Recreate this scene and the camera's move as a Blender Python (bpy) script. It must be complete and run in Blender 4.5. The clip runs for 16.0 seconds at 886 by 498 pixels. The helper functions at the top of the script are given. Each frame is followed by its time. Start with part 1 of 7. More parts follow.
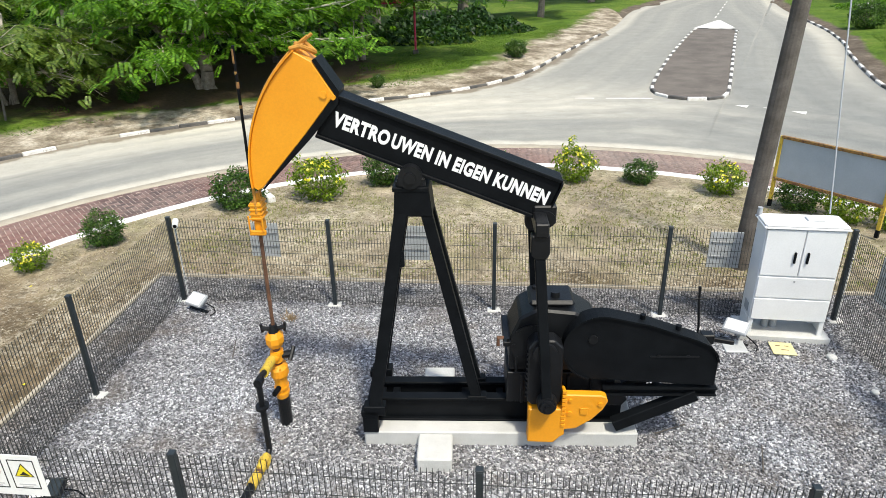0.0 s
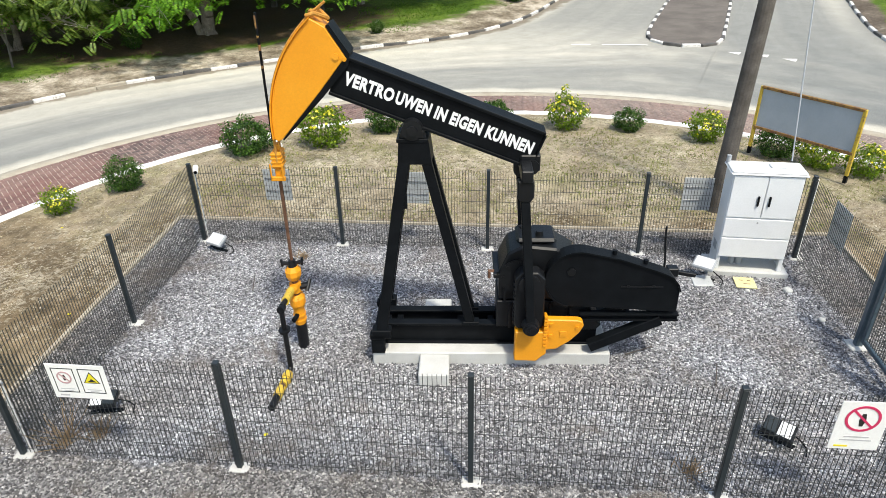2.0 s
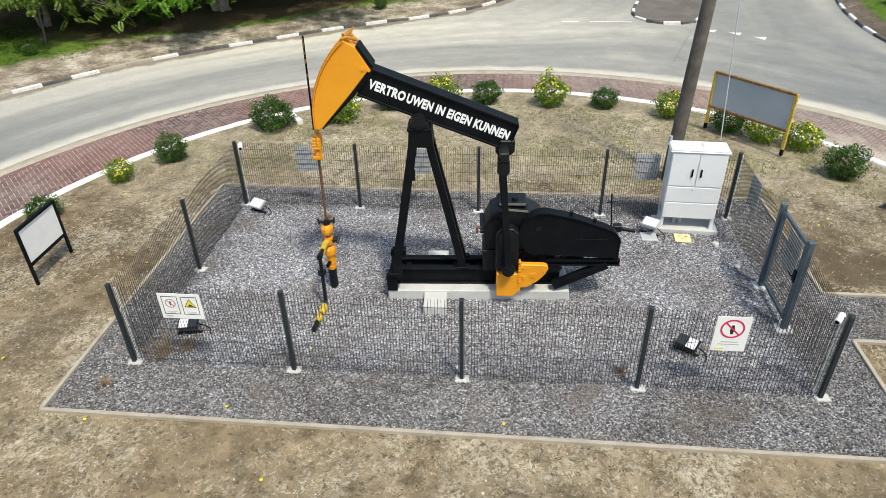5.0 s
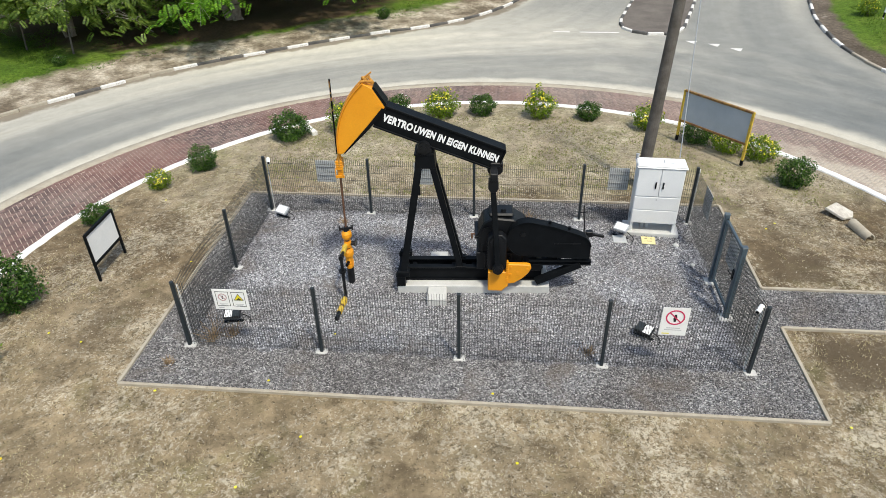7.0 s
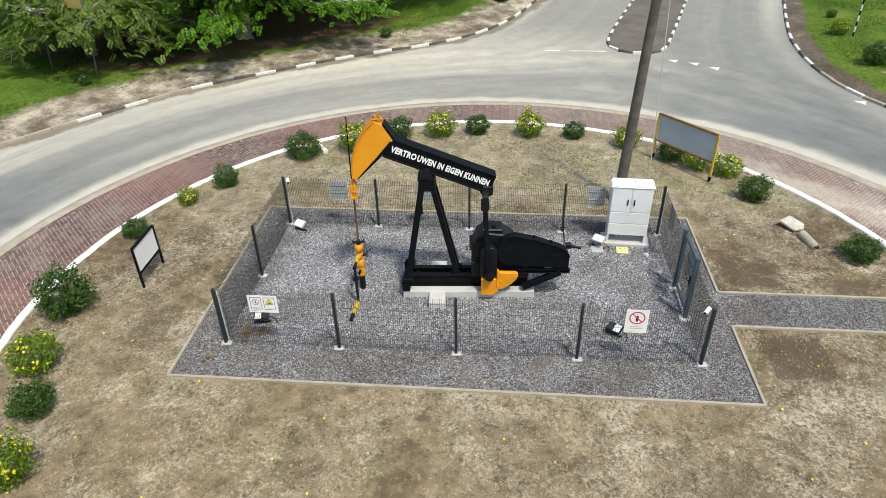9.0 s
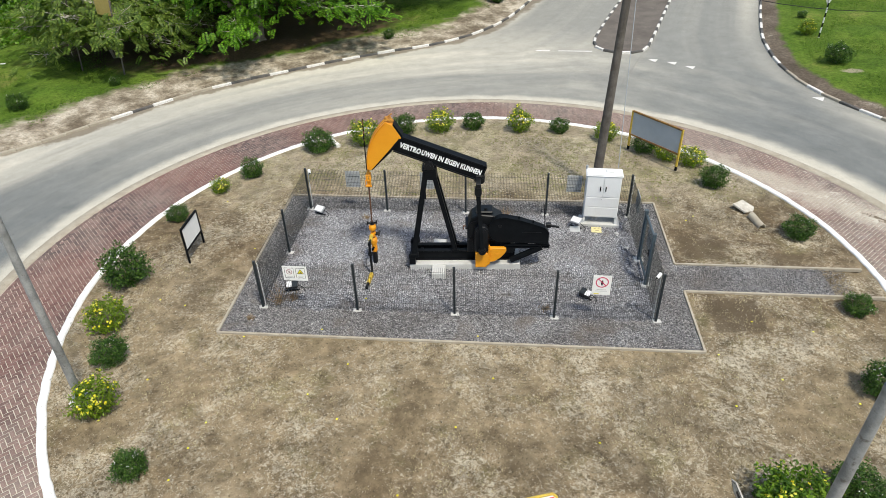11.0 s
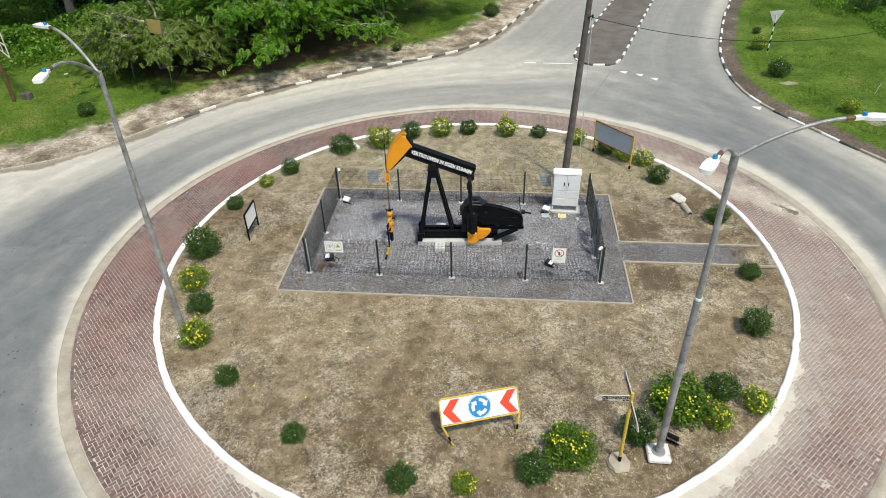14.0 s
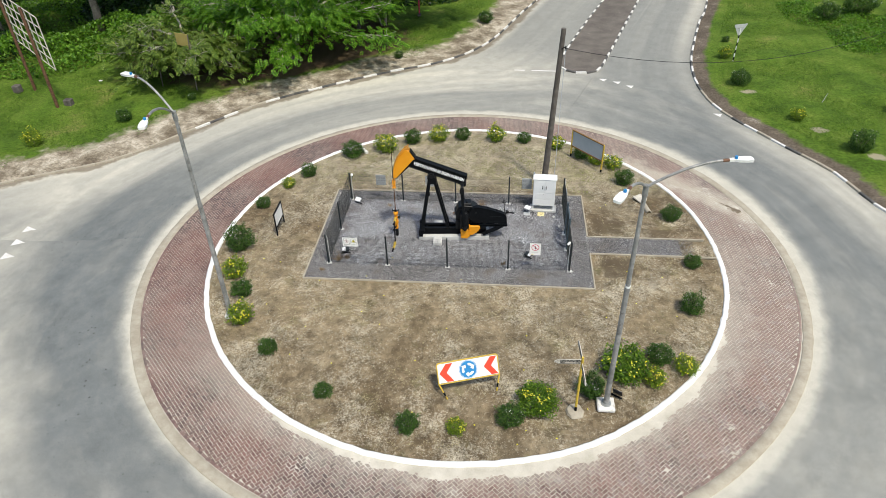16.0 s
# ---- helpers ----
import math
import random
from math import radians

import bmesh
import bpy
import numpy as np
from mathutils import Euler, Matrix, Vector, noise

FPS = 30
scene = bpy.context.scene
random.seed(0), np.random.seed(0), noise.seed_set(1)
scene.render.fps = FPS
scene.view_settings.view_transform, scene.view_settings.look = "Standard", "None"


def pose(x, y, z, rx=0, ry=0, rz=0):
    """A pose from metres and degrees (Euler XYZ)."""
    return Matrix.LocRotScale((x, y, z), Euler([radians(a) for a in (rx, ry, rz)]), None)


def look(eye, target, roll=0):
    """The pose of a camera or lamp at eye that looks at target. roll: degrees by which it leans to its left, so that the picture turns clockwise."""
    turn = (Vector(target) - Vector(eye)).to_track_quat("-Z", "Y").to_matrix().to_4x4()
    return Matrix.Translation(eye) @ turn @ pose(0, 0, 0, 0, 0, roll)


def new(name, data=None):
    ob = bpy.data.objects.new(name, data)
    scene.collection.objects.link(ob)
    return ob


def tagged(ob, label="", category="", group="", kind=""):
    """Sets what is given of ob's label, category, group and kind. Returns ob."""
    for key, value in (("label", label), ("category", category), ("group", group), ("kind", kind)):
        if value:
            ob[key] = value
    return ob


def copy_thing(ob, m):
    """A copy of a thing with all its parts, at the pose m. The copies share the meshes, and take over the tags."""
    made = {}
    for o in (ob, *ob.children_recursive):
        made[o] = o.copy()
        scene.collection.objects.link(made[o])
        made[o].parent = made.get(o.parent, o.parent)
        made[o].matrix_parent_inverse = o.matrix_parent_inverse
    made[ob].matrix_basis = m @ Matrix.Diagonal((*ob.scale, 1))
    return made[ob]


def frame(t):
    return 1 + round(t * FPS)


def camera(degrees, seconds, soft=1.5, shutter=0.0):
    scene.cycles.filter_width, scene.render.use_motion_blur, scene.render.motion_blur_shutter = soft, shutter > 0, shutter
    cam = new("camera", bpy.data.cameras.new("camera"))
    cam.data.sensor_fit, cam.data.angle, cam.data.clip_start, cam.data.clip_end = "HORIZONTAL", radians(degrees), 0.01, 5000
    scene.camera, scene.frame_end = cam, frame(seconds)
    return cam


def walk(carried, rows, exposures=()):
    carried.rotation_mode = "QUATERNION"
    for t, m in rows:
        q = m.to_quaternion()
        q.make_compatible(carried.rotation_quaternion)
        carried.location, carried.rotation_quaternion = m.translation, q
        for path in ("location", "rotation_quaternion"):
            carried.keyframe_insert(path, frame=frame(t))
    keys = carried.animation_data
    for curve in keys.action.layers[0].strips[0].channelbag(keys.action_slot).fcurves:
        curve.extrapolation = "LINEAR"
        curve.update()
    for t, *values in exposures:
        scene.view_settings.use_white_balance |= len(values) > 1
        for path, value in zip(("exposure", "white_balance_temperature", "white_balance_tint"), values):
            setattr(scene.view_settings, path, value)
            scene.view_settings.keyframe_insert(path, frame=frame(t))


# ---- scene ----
cam = camera(67.9, 16.0, 0.55)
PATH = [
    (0, (0.161, -3.921, 5.158), (-0.028, -2.115, 4.321), -1.2),
    (0.5, (0.194, -4.083, 5.226), (0.007, -2.318, 4.302), -1.3),
    (1, (0.201, -4.272, 5.314), (0.018, -2.532, 4.346), -1.3),
    (1.5, (0.207, -4.462, 5.453), (0.027, -2.727, 4.473), -1.2),
    (2, (0.263, -4.807, 5.558), (0.082, -3.076, 4.572), -1.2),
    (2.5, (0.339, -5.206, 5.718), (0.157, -3.498, 4.694), -1.2),
    (3, (0.341, -5.57, 5.916), (0.164, -3.882, 4.858), -1.2),
    (3.5, (0.367, -5.914, 6.106), (0.19, -4.228, 5.044), -1.2),
    (4, (0.412, -6.259, 6.291), (0.234, -4.575, 5.227), -1.2),
    (6.5, (0.623, -8.295, 7.834), (0.451, -6.639, 6.725), -1.2),
    (7, (0.656, -8.697, 8.179), (0.484, -7.041, 7.071), -1.2),
    (7.5, (0.703, -9.073, 8.558), (0.531, -7.419, 7.447), -1.3),
    (8, (0.743, -9.452, 8.886), (0.573, -7.795, 7.779), -1.2),
    (10.5, (0.984, -12.058, 10.505), (0.815, -10.4, 9.398), -1.6),
    (11, (1.056, -12.851, 10.845), (0.889, -11.209, 9.716), -1.6),
    (11.5, (1.16, -13.687, 11.181), (0.994, -12.048, 10.047), -1.5),
    (12, (1.279, -14.538, 11.547), (1.115, -12.902, 10.409), -1.4),
    (12.5, (1.373, -15.408, 11.966), (1.202, -13.773, 10.826), -1.6),
    (13, (1.412, -16.235, 12.481), (1.244, -14.607, 11.332), -1.5),
    (13.5, (1.506, -17.033, 13.052), (1.336, -15.409, 11.898), -1.6),
    (14, (1.593, -17.81, 13.847), (1.423, -16.185, 12.693), -1.6),
    (14.5, (1.7, -18.566, 14.734), (1.53, -16.941, 13.58), -1.6),
    (15, (1.858, -19.449, 15.555), (1.689, -17.834, 14.386), -1.6),
    (15.5, (1.999, -20.417, 16.305), (1.83, -18.817, 15.117), -1.6),
    (16, (2.054, -21.328, 17.007), (1.889, -19.736, 15.808), -1.6),
]
EXPOSURE = [(0.0, 0.7, 6900, 6), (2.0, 0.7, 6900, 6), (4.0, 0.55, 6900, 6), (7.0, 0.42, 6900, 6), (11.0, 0.36, 6900, 6), (16.0, 0.34, 6900, 6)]
walk(cam, [(t, look(eye, target, roll)) for t, eye, target, roll in PATH], EXPOSURE)

# ---- light ----
world = bpy.data.worlds.new("sky")
scene.world = world
world.use_nodes = True
wn = world.node_tree.nodes
sky = wn.new("ShaderNodeTexSky")
sky.sky_type, sky.sun_disc = "NISHITA", False
SUN_ELEVATION, SUN_AZIMUTH = 62.0, 144.0          # azimuth clockwise from +y
sky.sun_elevation, sky.sun_rotation = radians(SUN_ELEVATION), radians(SUN_AZIMUTH)
sky.dust_density = 2.0
wn["Background"].inputs[1].default_value = 0.15
world.node_tree.links.new(sky.outputs[0], wn["Background"].inputs[0])
sun_data = bpy.data.lights.new("sun", "SUN")
sun_data.energy, sun_data.angle, sun_data.color = 2.6, radians(6.0), (1.0, 0.96, 0.89)
sun = new("sun", sun_data)
_az, _el = radians(SUN_AZIMUTH), radians(SUN_ELEVATION)
sun.matrix_world = look((30 * math.sin(_az) * math.cos(_el), 30 * math.cos(_az) * math.cos(_el), 30 * math.sin(_el)), (0, 0, 0))


# ---- materials ----
def nodes_of(name):
    m = bpy.data.materials.new(name)
    m.use_nodes = True
    nt = m.node_tree
    return m, nt, nt.nodes["Principled BSDF"]


def ramp(nt, fac, stops):
    r = nt.nodes.new("ShaderNodeValToRGB")
    els = r.color_ramp.elements
    while len(els) < len(stops):
        els.new(0.5)
    for e, (p, c) in zip(els, stops):
        e.position, e.color = p, (*c, 1) if len(c) == 3 else c
    nt.links.new(fac, r.inputs[0])
    return r.outputs[0]


def tex(nt, vec, scale, detail=6, rough=0.6, kind="noise", distortion=0.0):
    if kind == "noise":
        n = nt.nodes.new("ShaderNodeTexNoise")
        n.inputs["Detail"].default_value, n.inputs["Roughness"].default_value = detail, rough
        n.inputs["Distortion"].default_value = distortion
    else:
        n = nt.nodes.new("ShaderNodeTexVoronoi")
    n.inputs["Scale"].default_value = scale
    nt.links.new(vec, n.inputs["Vector"])
    return n.outputs["Fac"] if kind == "noise" else n.outputs["Distance"]


def mixc(nt, fac, a, b, mode="MIX"):
    m = nt.nodes.new("ShaderNodeMix")
    m.data_type, m.blend_type = "RGBA", mode
    for s, v in ((0, fac), (6, a), (7, b)):
        if isinstance(v, (int, float)):
            m.inputs[s].default_value = v
        elif isinstance(v, tuple):
            m.inputs[s].default_value = (*v, 1)
        else:
            nt.links.new(v, m.inputs[s])
    return m.outputs[2]


def calc(nt, op, a, b=0.0, clamp=False):
    m = nt.nodes.new("ShaderNodeMath")
    m.operation, m.use_clamp = op, clamp
    for s, v in ((0, a), (1, b)):
        if isinstance(v, (int, float)):
            m.inputs[s].default_value = v
        else:
            nt.links.new(v, m.inputs[s])
    return m.outputs[0]


def grey(v):
    return (v, v, v)


def bumped(nt, bsdf, height, strength, distance=0.01):
    b = nt.nodes.new("ShaderNodeBump")
    b.inputs["Strength"].default_value, b.inputs["Distance"].default_value = strength, distance
    nt.links.new(height, b.inputs["Height"])
    nt.links.new(b.outputs[0], bsdf.inputs["Normal"])


def coords(nt, kind="Object"):
    return nt.nodes.new("ShaderNodeTexCoord").outputs[kind]


def surface(name, c1, c2, scale=3.0, fine=40.0, rough=0.7, metal=0.0, bump=0.3, vary=0.25, island=0.0, objects=0.0, spec=0.5, dirt=None, dirt_at=0.62):
    """Two colours in large patches, fine grain over them, and stains of a third colour."""
    m, nt, p = nodes_of(name)
    v = coords(nt)
    col = ramp(nt, tex(nt, v, scale), [(0.35, c1), (0.65, c2)])
    grain = tex(nt, v, fine, 8, 0.7)
    col = mixc(nt, 1.0, col, ramp(nt, grain, [(0.25, grey(1 - vary)), (0.75, grey(1 + vary))]), "MULTIPLY")
    if dirt:
        col = mixc(nt, ramp(nt, tex(nt, v, scale * 2.7, 8, 0.7, distortion=0.4), [(dirt_at, grey(0)), (dirt_at + 0.1, grey(0.8))]), col, dirt)
    for on, node, out in ((island, "ShaderNodeNewGeometry", "Random Per Island"), (objects, "ShaderNodeObjectInfo", "Random")):
        if on:
            col = mixc(nt, 1.0, col, ramp(nt, nt.nodes.new(node).outputs[out], [(0, grey(1 - on)), (1, grey(1 + on))]), "MULTIPLY")
    nt.links.new(col, p.inputs["Base Color"])
    p.inputs["Metallic"].default_value = metal
    p.inputs["Specular IOR Level"].default_value = spec
    r = ramp(nt, grain, [(0.2, grey(max(rough - 0.12, 0.05))), (0.8, grey(min(rough + 0.12, 1)))])
    nt.links.new(r, p.inputs["Roughness"])
    if bump:
        bumped(nt, p, grain, bump)
    return m


def leafy(name, c1, c2, c3, glow=0.35, rough=0.45):
    """Leaves: a colour for each leaf, and light that comes through."""
    m, nt, p = nodes_of(name)
    geo = nt.nodes.new("ShaderNodeNewGeometry")
    col = ramp(nt, geo.outputs["Random Per Island"], [(0.0, c1), (0.55, c2), (1.0, c3)])
    big = tex(nt, coords(nt), 0.9, 3)
    col = mixc(nt, 1.0, col, ramp(nt, big, [(0.3, grey(0.75)), (0.7, grey(1.2))]), "MULTIPLY")
    nt.links.new(col, p.inputs["Base Color"])
    p.inputs["Roughness"].default_value = rough
    p.inputs["Specular IOR Level"].default_value = 0.3
    tr = nt.nodes.new("ShaderNodeBsdfTranslucent")
    nt.links.new(mixc(nt, 1.0, col, (1.3, 1.5, 0.6), "MULTIPLY"), tr.inputs[0])
    mx = nt.nodes.new("ShaderNodeMixShader")
    mx.inputs[0].default_value = glow
    nt.links.new(p.outputs[0], mx.inputs[1])
    nt.links.new(tr.outputs[0], mx.inputs[2])
    nt.links.new(mx.outputs[0], nt.nodes["Material Output"].inputs[0])
    return m


M_BLACK = surface("black_paint", (0.0035, 0.0044, 0.0055), (0.0065, 0.0078, 0.0095), 4, 60, 0.5, 0, 0.15, 0.3, dirt=(0.022, 0.021, 0.02), dirt_at=0.74, spec=0.1)
M_BLACK_MATT = surface("black_matt_paint", (0.004, 0.0048, 0.006), (0.008, 0.009, 0.011), 5, 70, 0.45, 0, 0.2, 0.3, dirt=(0.03, 0.029, 0.027), dirt_at=0.7, spec=0.3)
M_ORANGE = surface("orange_paint", (0.73, 0.285, 0.009), (0.77, 0.32, 0.013), 2, 50, 0.5, 0, 0.15, 0.08, dirt=(0.45, 0.17, 0.02), dirt_at=0.74)
M_YELLOW = surface("yellow_paint", (0.62, 0.44, 0.05), (0.52, 0.36, 0.045), 6, 60, 0.55, 0, 0.15, 0.15, dirt=(0.22, 0.12, 0.05), dirt_at=0.53)
M_RUSTY = surface("rusty_yellow_paint", (0.33, 0.19, 0.045), (0.18, 0.085, 0.04), 9, 60, 0.75, 0, 0.3, 0.3, dirt=(0.06, 0.035, 0.02), dirt_at=0.5)
M_WHITE = surface("white_paint", (0.76, 0.76, 0.74), (0.82, 0.82, 0.80), 3, 50, 0.5, 0, 0.08, 0.06, dirt=(0.5, 0.48, 0.42), dirt_at=0.7)
M_LETTER = surface("white_lettering", (0.82, 0.82, 0.82), (0.86, 0.86, 0.86), 6, 60, 0.5, 0, 0.0, 0.05)
M_CABINET = surface("cabinet_grey_white", (0.70, 0.71, 0.71), (0.76, 0.77, 0.77), 1.5, 40, 0.45, 0, 0.05, 0.05, dirt=(0.5, 0.49, 0.46), dirt_at=0.72)
M_FENCE = surface("dark_grey_green_coating", (0.012, 0.018, 0.022), (0.019, 0.027, 0.032), 6, 60, 0.5, 0, 0.1, 0.2)
M_GATE = surface("blue_grey_coating", (0.05, 0.075, 0.095), (0.065, 0.095, 0.115), 5, 60, 0.45, 0, 0.1, 0.15)
M_WIRE = surface("mesh_wire_coating", (0.02, 0.025, 0.025), (0.035, 0.04, 0.038), 6, 60, 0.55, 0, 0.0, 0.2)
M_CONCRETE = surface("pale_concrete", (0.46, 0.46, 0.44), (0.56, 0.56, 0.54), 2.5, 70, 0.85, 0, 0.3, 0.15, dirt=(0.28, 0.26, 0.23), dirt_at=0.66)
M_EDGING = surface("weathered_edging_concrete", (0.32, 0.28, 0.215), (0.41, 0.37, 0.295), 3, 60, 0.9, 0, 0.4, 0.2, dirt=(0.2, 0.17, 0.13), dirt_at=0.62)
M_KERB = surface("white_kerb_paint", (0.78, 0.78, 0.76), (0.84, 0.84, 0.82), 3, 40, 0.7, 0, 0.4, 0.12, dirt=(0.42, 0.39, 0.34), dirt_at=0.575)
M_KERB_DARK = surface("black_kerb_paint", (0.055, 0.055, 0.053), (0.13, 0.12, 0.11), 3, 40, 0.8, 0, 0.3, 0.25, dirt=(0.3, 0.27, 0.22), dirt_at=0.6)
M_KERB_PALE = surface("chipped_white_kerb_paint", (0.62, 0.60, 0.56), (0.75, 0.74, 0.72), 3, 40, 0.8, 0, 0.3, 0.15, dirt=(0.33, 0.29, 0.23), dirt_at=0.55)
M_STEEL = surface("galvanised_steel", (0.34, 0.35, 0.35), (0.44, 0.45, 0.45), 5, 60, 0.45, 0.6, 0.1, 0.15)
M_LAMP_POST = surface("weathered_lamp_post", (0.20, 0.205, 0.20), (0.36, 0.36, 0.355), 3.5, 50, 0.55, 0.3, 0.15, 0.25, dirt=(0.10, 0.085, 0.07), dirt_at=0.57)
M_TIMBER = surface("dark_weathered_timber", (0.07, 0.06, 0.05), (0.13, 0.115, 0.10), 3, 40, 0.9, 0, 0.6, 0.3)
M_BARK = surface("grey_brown_bark", (0.16, 0.13, 0.10), (0.27, 0.23, 0.19), 5, 30, 0.95, 0, 0.8, 0.35)
M_BOARD = surface("grey_board_back", (0.33, 0.38, 0.43), (0.39, 0.44, 0.49), 1.5, 40, 0.5, 0, 0.05, 0.08)
M_SIGNBACK = surface("grey_sign_back", (0.46, 0.48, 0.48), (0.54, 0.55, 0.55), 2, 40, 0.5, 0.2, 0.05, 0.1)
M_RED = surface("red_film", (0.68, 0.04, 0.015), (0.74, 0.06, 0.02), 3, 40, 0.45, 0, 0, 0.08)
M_FADED = surface("sun_bleached_red_film", (0.42, 0.25, 0.26), (0.5, 0.34, 0.34), 8, 40, 0.5, 0, 0, 0.1)
M_DEEPRED = surface("crimson_film", (0.5, 0.02, 0.09), (0.56, 0.03, 0.11), 3, 40, 0.45, 0, 0, 0.08)
M_BLUE = surface("blue_film", (0.008, 0.17, 0.42), (0.012, 0.21, 0.48), 3, 40, 0.45, 0, 0, 0.06)
M_ROPE = surface("orange_wire_rope", (0.42, 0.19, 0.03), (0.55, 0.26, 0.04), 20, 90, 0.7, 0, 0.4, 0.3)
M_PIPE_RUST = surface("rusted_rod", (0.10, 0.05, 0.03), (0.2, 0.1, 0.06), 8, 60, 0.6, 0.3, 0.2, 0.3)
M_GLASS = surface("floodlight_glass", (0.72, 0.73, 0.74), (0.8, 0.8, 0.8), 4, 30, 0.12, 0, 0, 0.03)
M_CARD = surface("pale_yellow_plate", (0.66, 0.58, 0.28), (0.72, 0.64, 0.34), 4, 40, 0.6, 0, 0.05, 0.1)
M_FADED_YELLOW = surface("faded_ochre_print", (0.30, 0.24, 0.07), (0.38, 0.30, 0.10), 3, 40, 0.7, 0, 0.05, 0.2)
M_PVC = surface("grey_pvc", (0.30, 0.32, 0.34), (0.36, 0.38, 0.40), 4, 40, 0.5, 0, 0, 0.1)
M_SOIL = surface("dark_soil", (0.13, 0.10, 0.07), (0.2, 0.16, 0.11), 2, 30, 0.95, 0, 0.5, 0.3)
M_LEAF_DARK = leafy("dark_green_leaves", (0.02, 0.05, 0.01), (0.048, 0.11, 0.018), (0.115, 0.21, 0.036), 0.3)
M_LEAF_LIGHT = leafy("yellow_green_leaves", (0.08, 0.14, 0.012), (0.15, 0.235, 0.02), (0.26, 0.34, 0.035), 0.35)
M_LEAF_LUSH = leafy("lush_green_leaves", (0.035, 0.085, 0.008), (0.085, 0.175, 0.014), (0.2, 0.31, 0.03), 0.35)
M_LEAF_TREE = leafy("fresh_green_pinnate_leaves", (0.04, 0.11, 0.01), (0.095, 0.22, 0.018), (0.2, 0.36, 0.035), 0.45)
M_LEAF_OLIVE = leafy("olive_thin_leaves", (0.06, 0.11, 0.02), (0.12, 0.185, 0.03), (0.22, 0.28, 0.06), 0.35)
M_LEAF_FAR = leafy("deep_green_leaves", (0.008, 0.026, 0.008), (0.022, 0.06, 0.013), (0.05, 0.11, 0.02), 0.25)
M_VINE = leafy("bright_creeper_leaves", (0.05, 0.125, 0.013), (0.1, 0.22, 0.02), (0.17, 0.31, 0.035), 0.35)
M_PETAL = leafy("yellow_petals", (0.72, 0.60, 0.02), (0.80, 0.72, 0.06), (0.85, 0.80, 0.16), 0.3)
M_PETAL_PALE = leafy("pale_lilac_petals", (0.55, 0.52, 0.62), (0.7, 0.68, 0.74), (0.8, 0.8, 0.82), 0.3)
M_TWIG = surface("pale_twigs", (0.34, 0.3, 0.25), (0.48, 0.44, 0.38), 6, 40, 0.9, 0, 0.3, 0.2)
M_DRY = leafy("dry_grass_blades", (0.16, 0.12, 0.06), (0.36, 0.30, 0.19), (0.55, 0.49, 0.34), 0.15, 0.8)
M_OLIVE_BLADE = leafy("olive_grass_blades", (0.10, 0.12, 0.03), (0.17, 0.19, 0.05), (0.28, 0.28, 0.1), 0.25, 0.8)
M_BLADE = leafy("green_grass_blades", (0.038, 0.09, 0.008), (0.074, 0.15, 0.011), (0.15, 0.225, 0.026), 0.3, 0.7)


def washed(nt, col, pos):
    """Gravel lies paler inside the fence than on the trodden border."""
    s = nt.nodes.new("ShaderNodeSeparateXYZ")
    nt.links.new(pos, s.inputs[0])
    d = calc(nt, "MAXIMUM", calc(nt, "DIVIDE", calc(nt, "ABSOLUTE", s.outputs[0]), 5.0), calc(nt, "DIVIDE", calc(nt, "ABSOLUTE", calc(nt, "SUBTRACT", s.outputs[1], 2.5)), 2.5))
    d = calc(nt, "ADD", d, calc(nt, "MULTIPLY", calc(nt, "SUBTRACT", tex(nt, pos, 1.5, 6), 0.5), 0.3))
    return mixc(nt, 1.0, col, ramp(nt, d, [(0.9, (1.06, 1.09, 1.11)), (1.06, (0.68, 0.70, 0.73)), (1.22, (0.74, 0.74, 0.72))]), "MULTIPLY")


def stone_material():
    m, nt, p = nodes_of("grey_gravel_stones")
    rnd = nt.nodes.new("ShaderNodeNewGeometry").outputs["Random Per Island"]
    col = ramp(nt, rnd, [(0.0, (0.066, 0.066, 0.071)), (0.35, (0.18, 0.18, 0.19)), (0.65, (0.335, 0.332, 0.35)), (0.88, (0.50, 0.495, 0.51)), (1.0, (0.78, 0.775, 0.78))])
    g = tex(nt, coords(nt), 90, 4)
    col = mixc(nt, 1.0, col, ramp(nt, g, [(0.3, grey(0.8)), (0.7, grey(1.2))]), "MULTIPLY")
    col = mixc(nt, 1.0, col, ramp(nt, tex(nt, coords(nt), 0.7, 5), [(0.3, (0.72, 0.68, 0.66)), (0.7, (1.2, 1.2, 1.22))]), "MULTIPLY")
    col = washed(nt, col, coords(nt))
    col = mixc(nt, ramp(nt, tex(nt, coords(nt), 0.85, 8, 0.7, distortion=0.4), [(0.53, grey(0.0)), (0.66, grey(0.55))]), col, (0.17, 0.14, 0.115))
    nt.links.new(col, p.inputs["Base Color"])
    p.inputs["Roughness"].default_value = 0.85
    return m


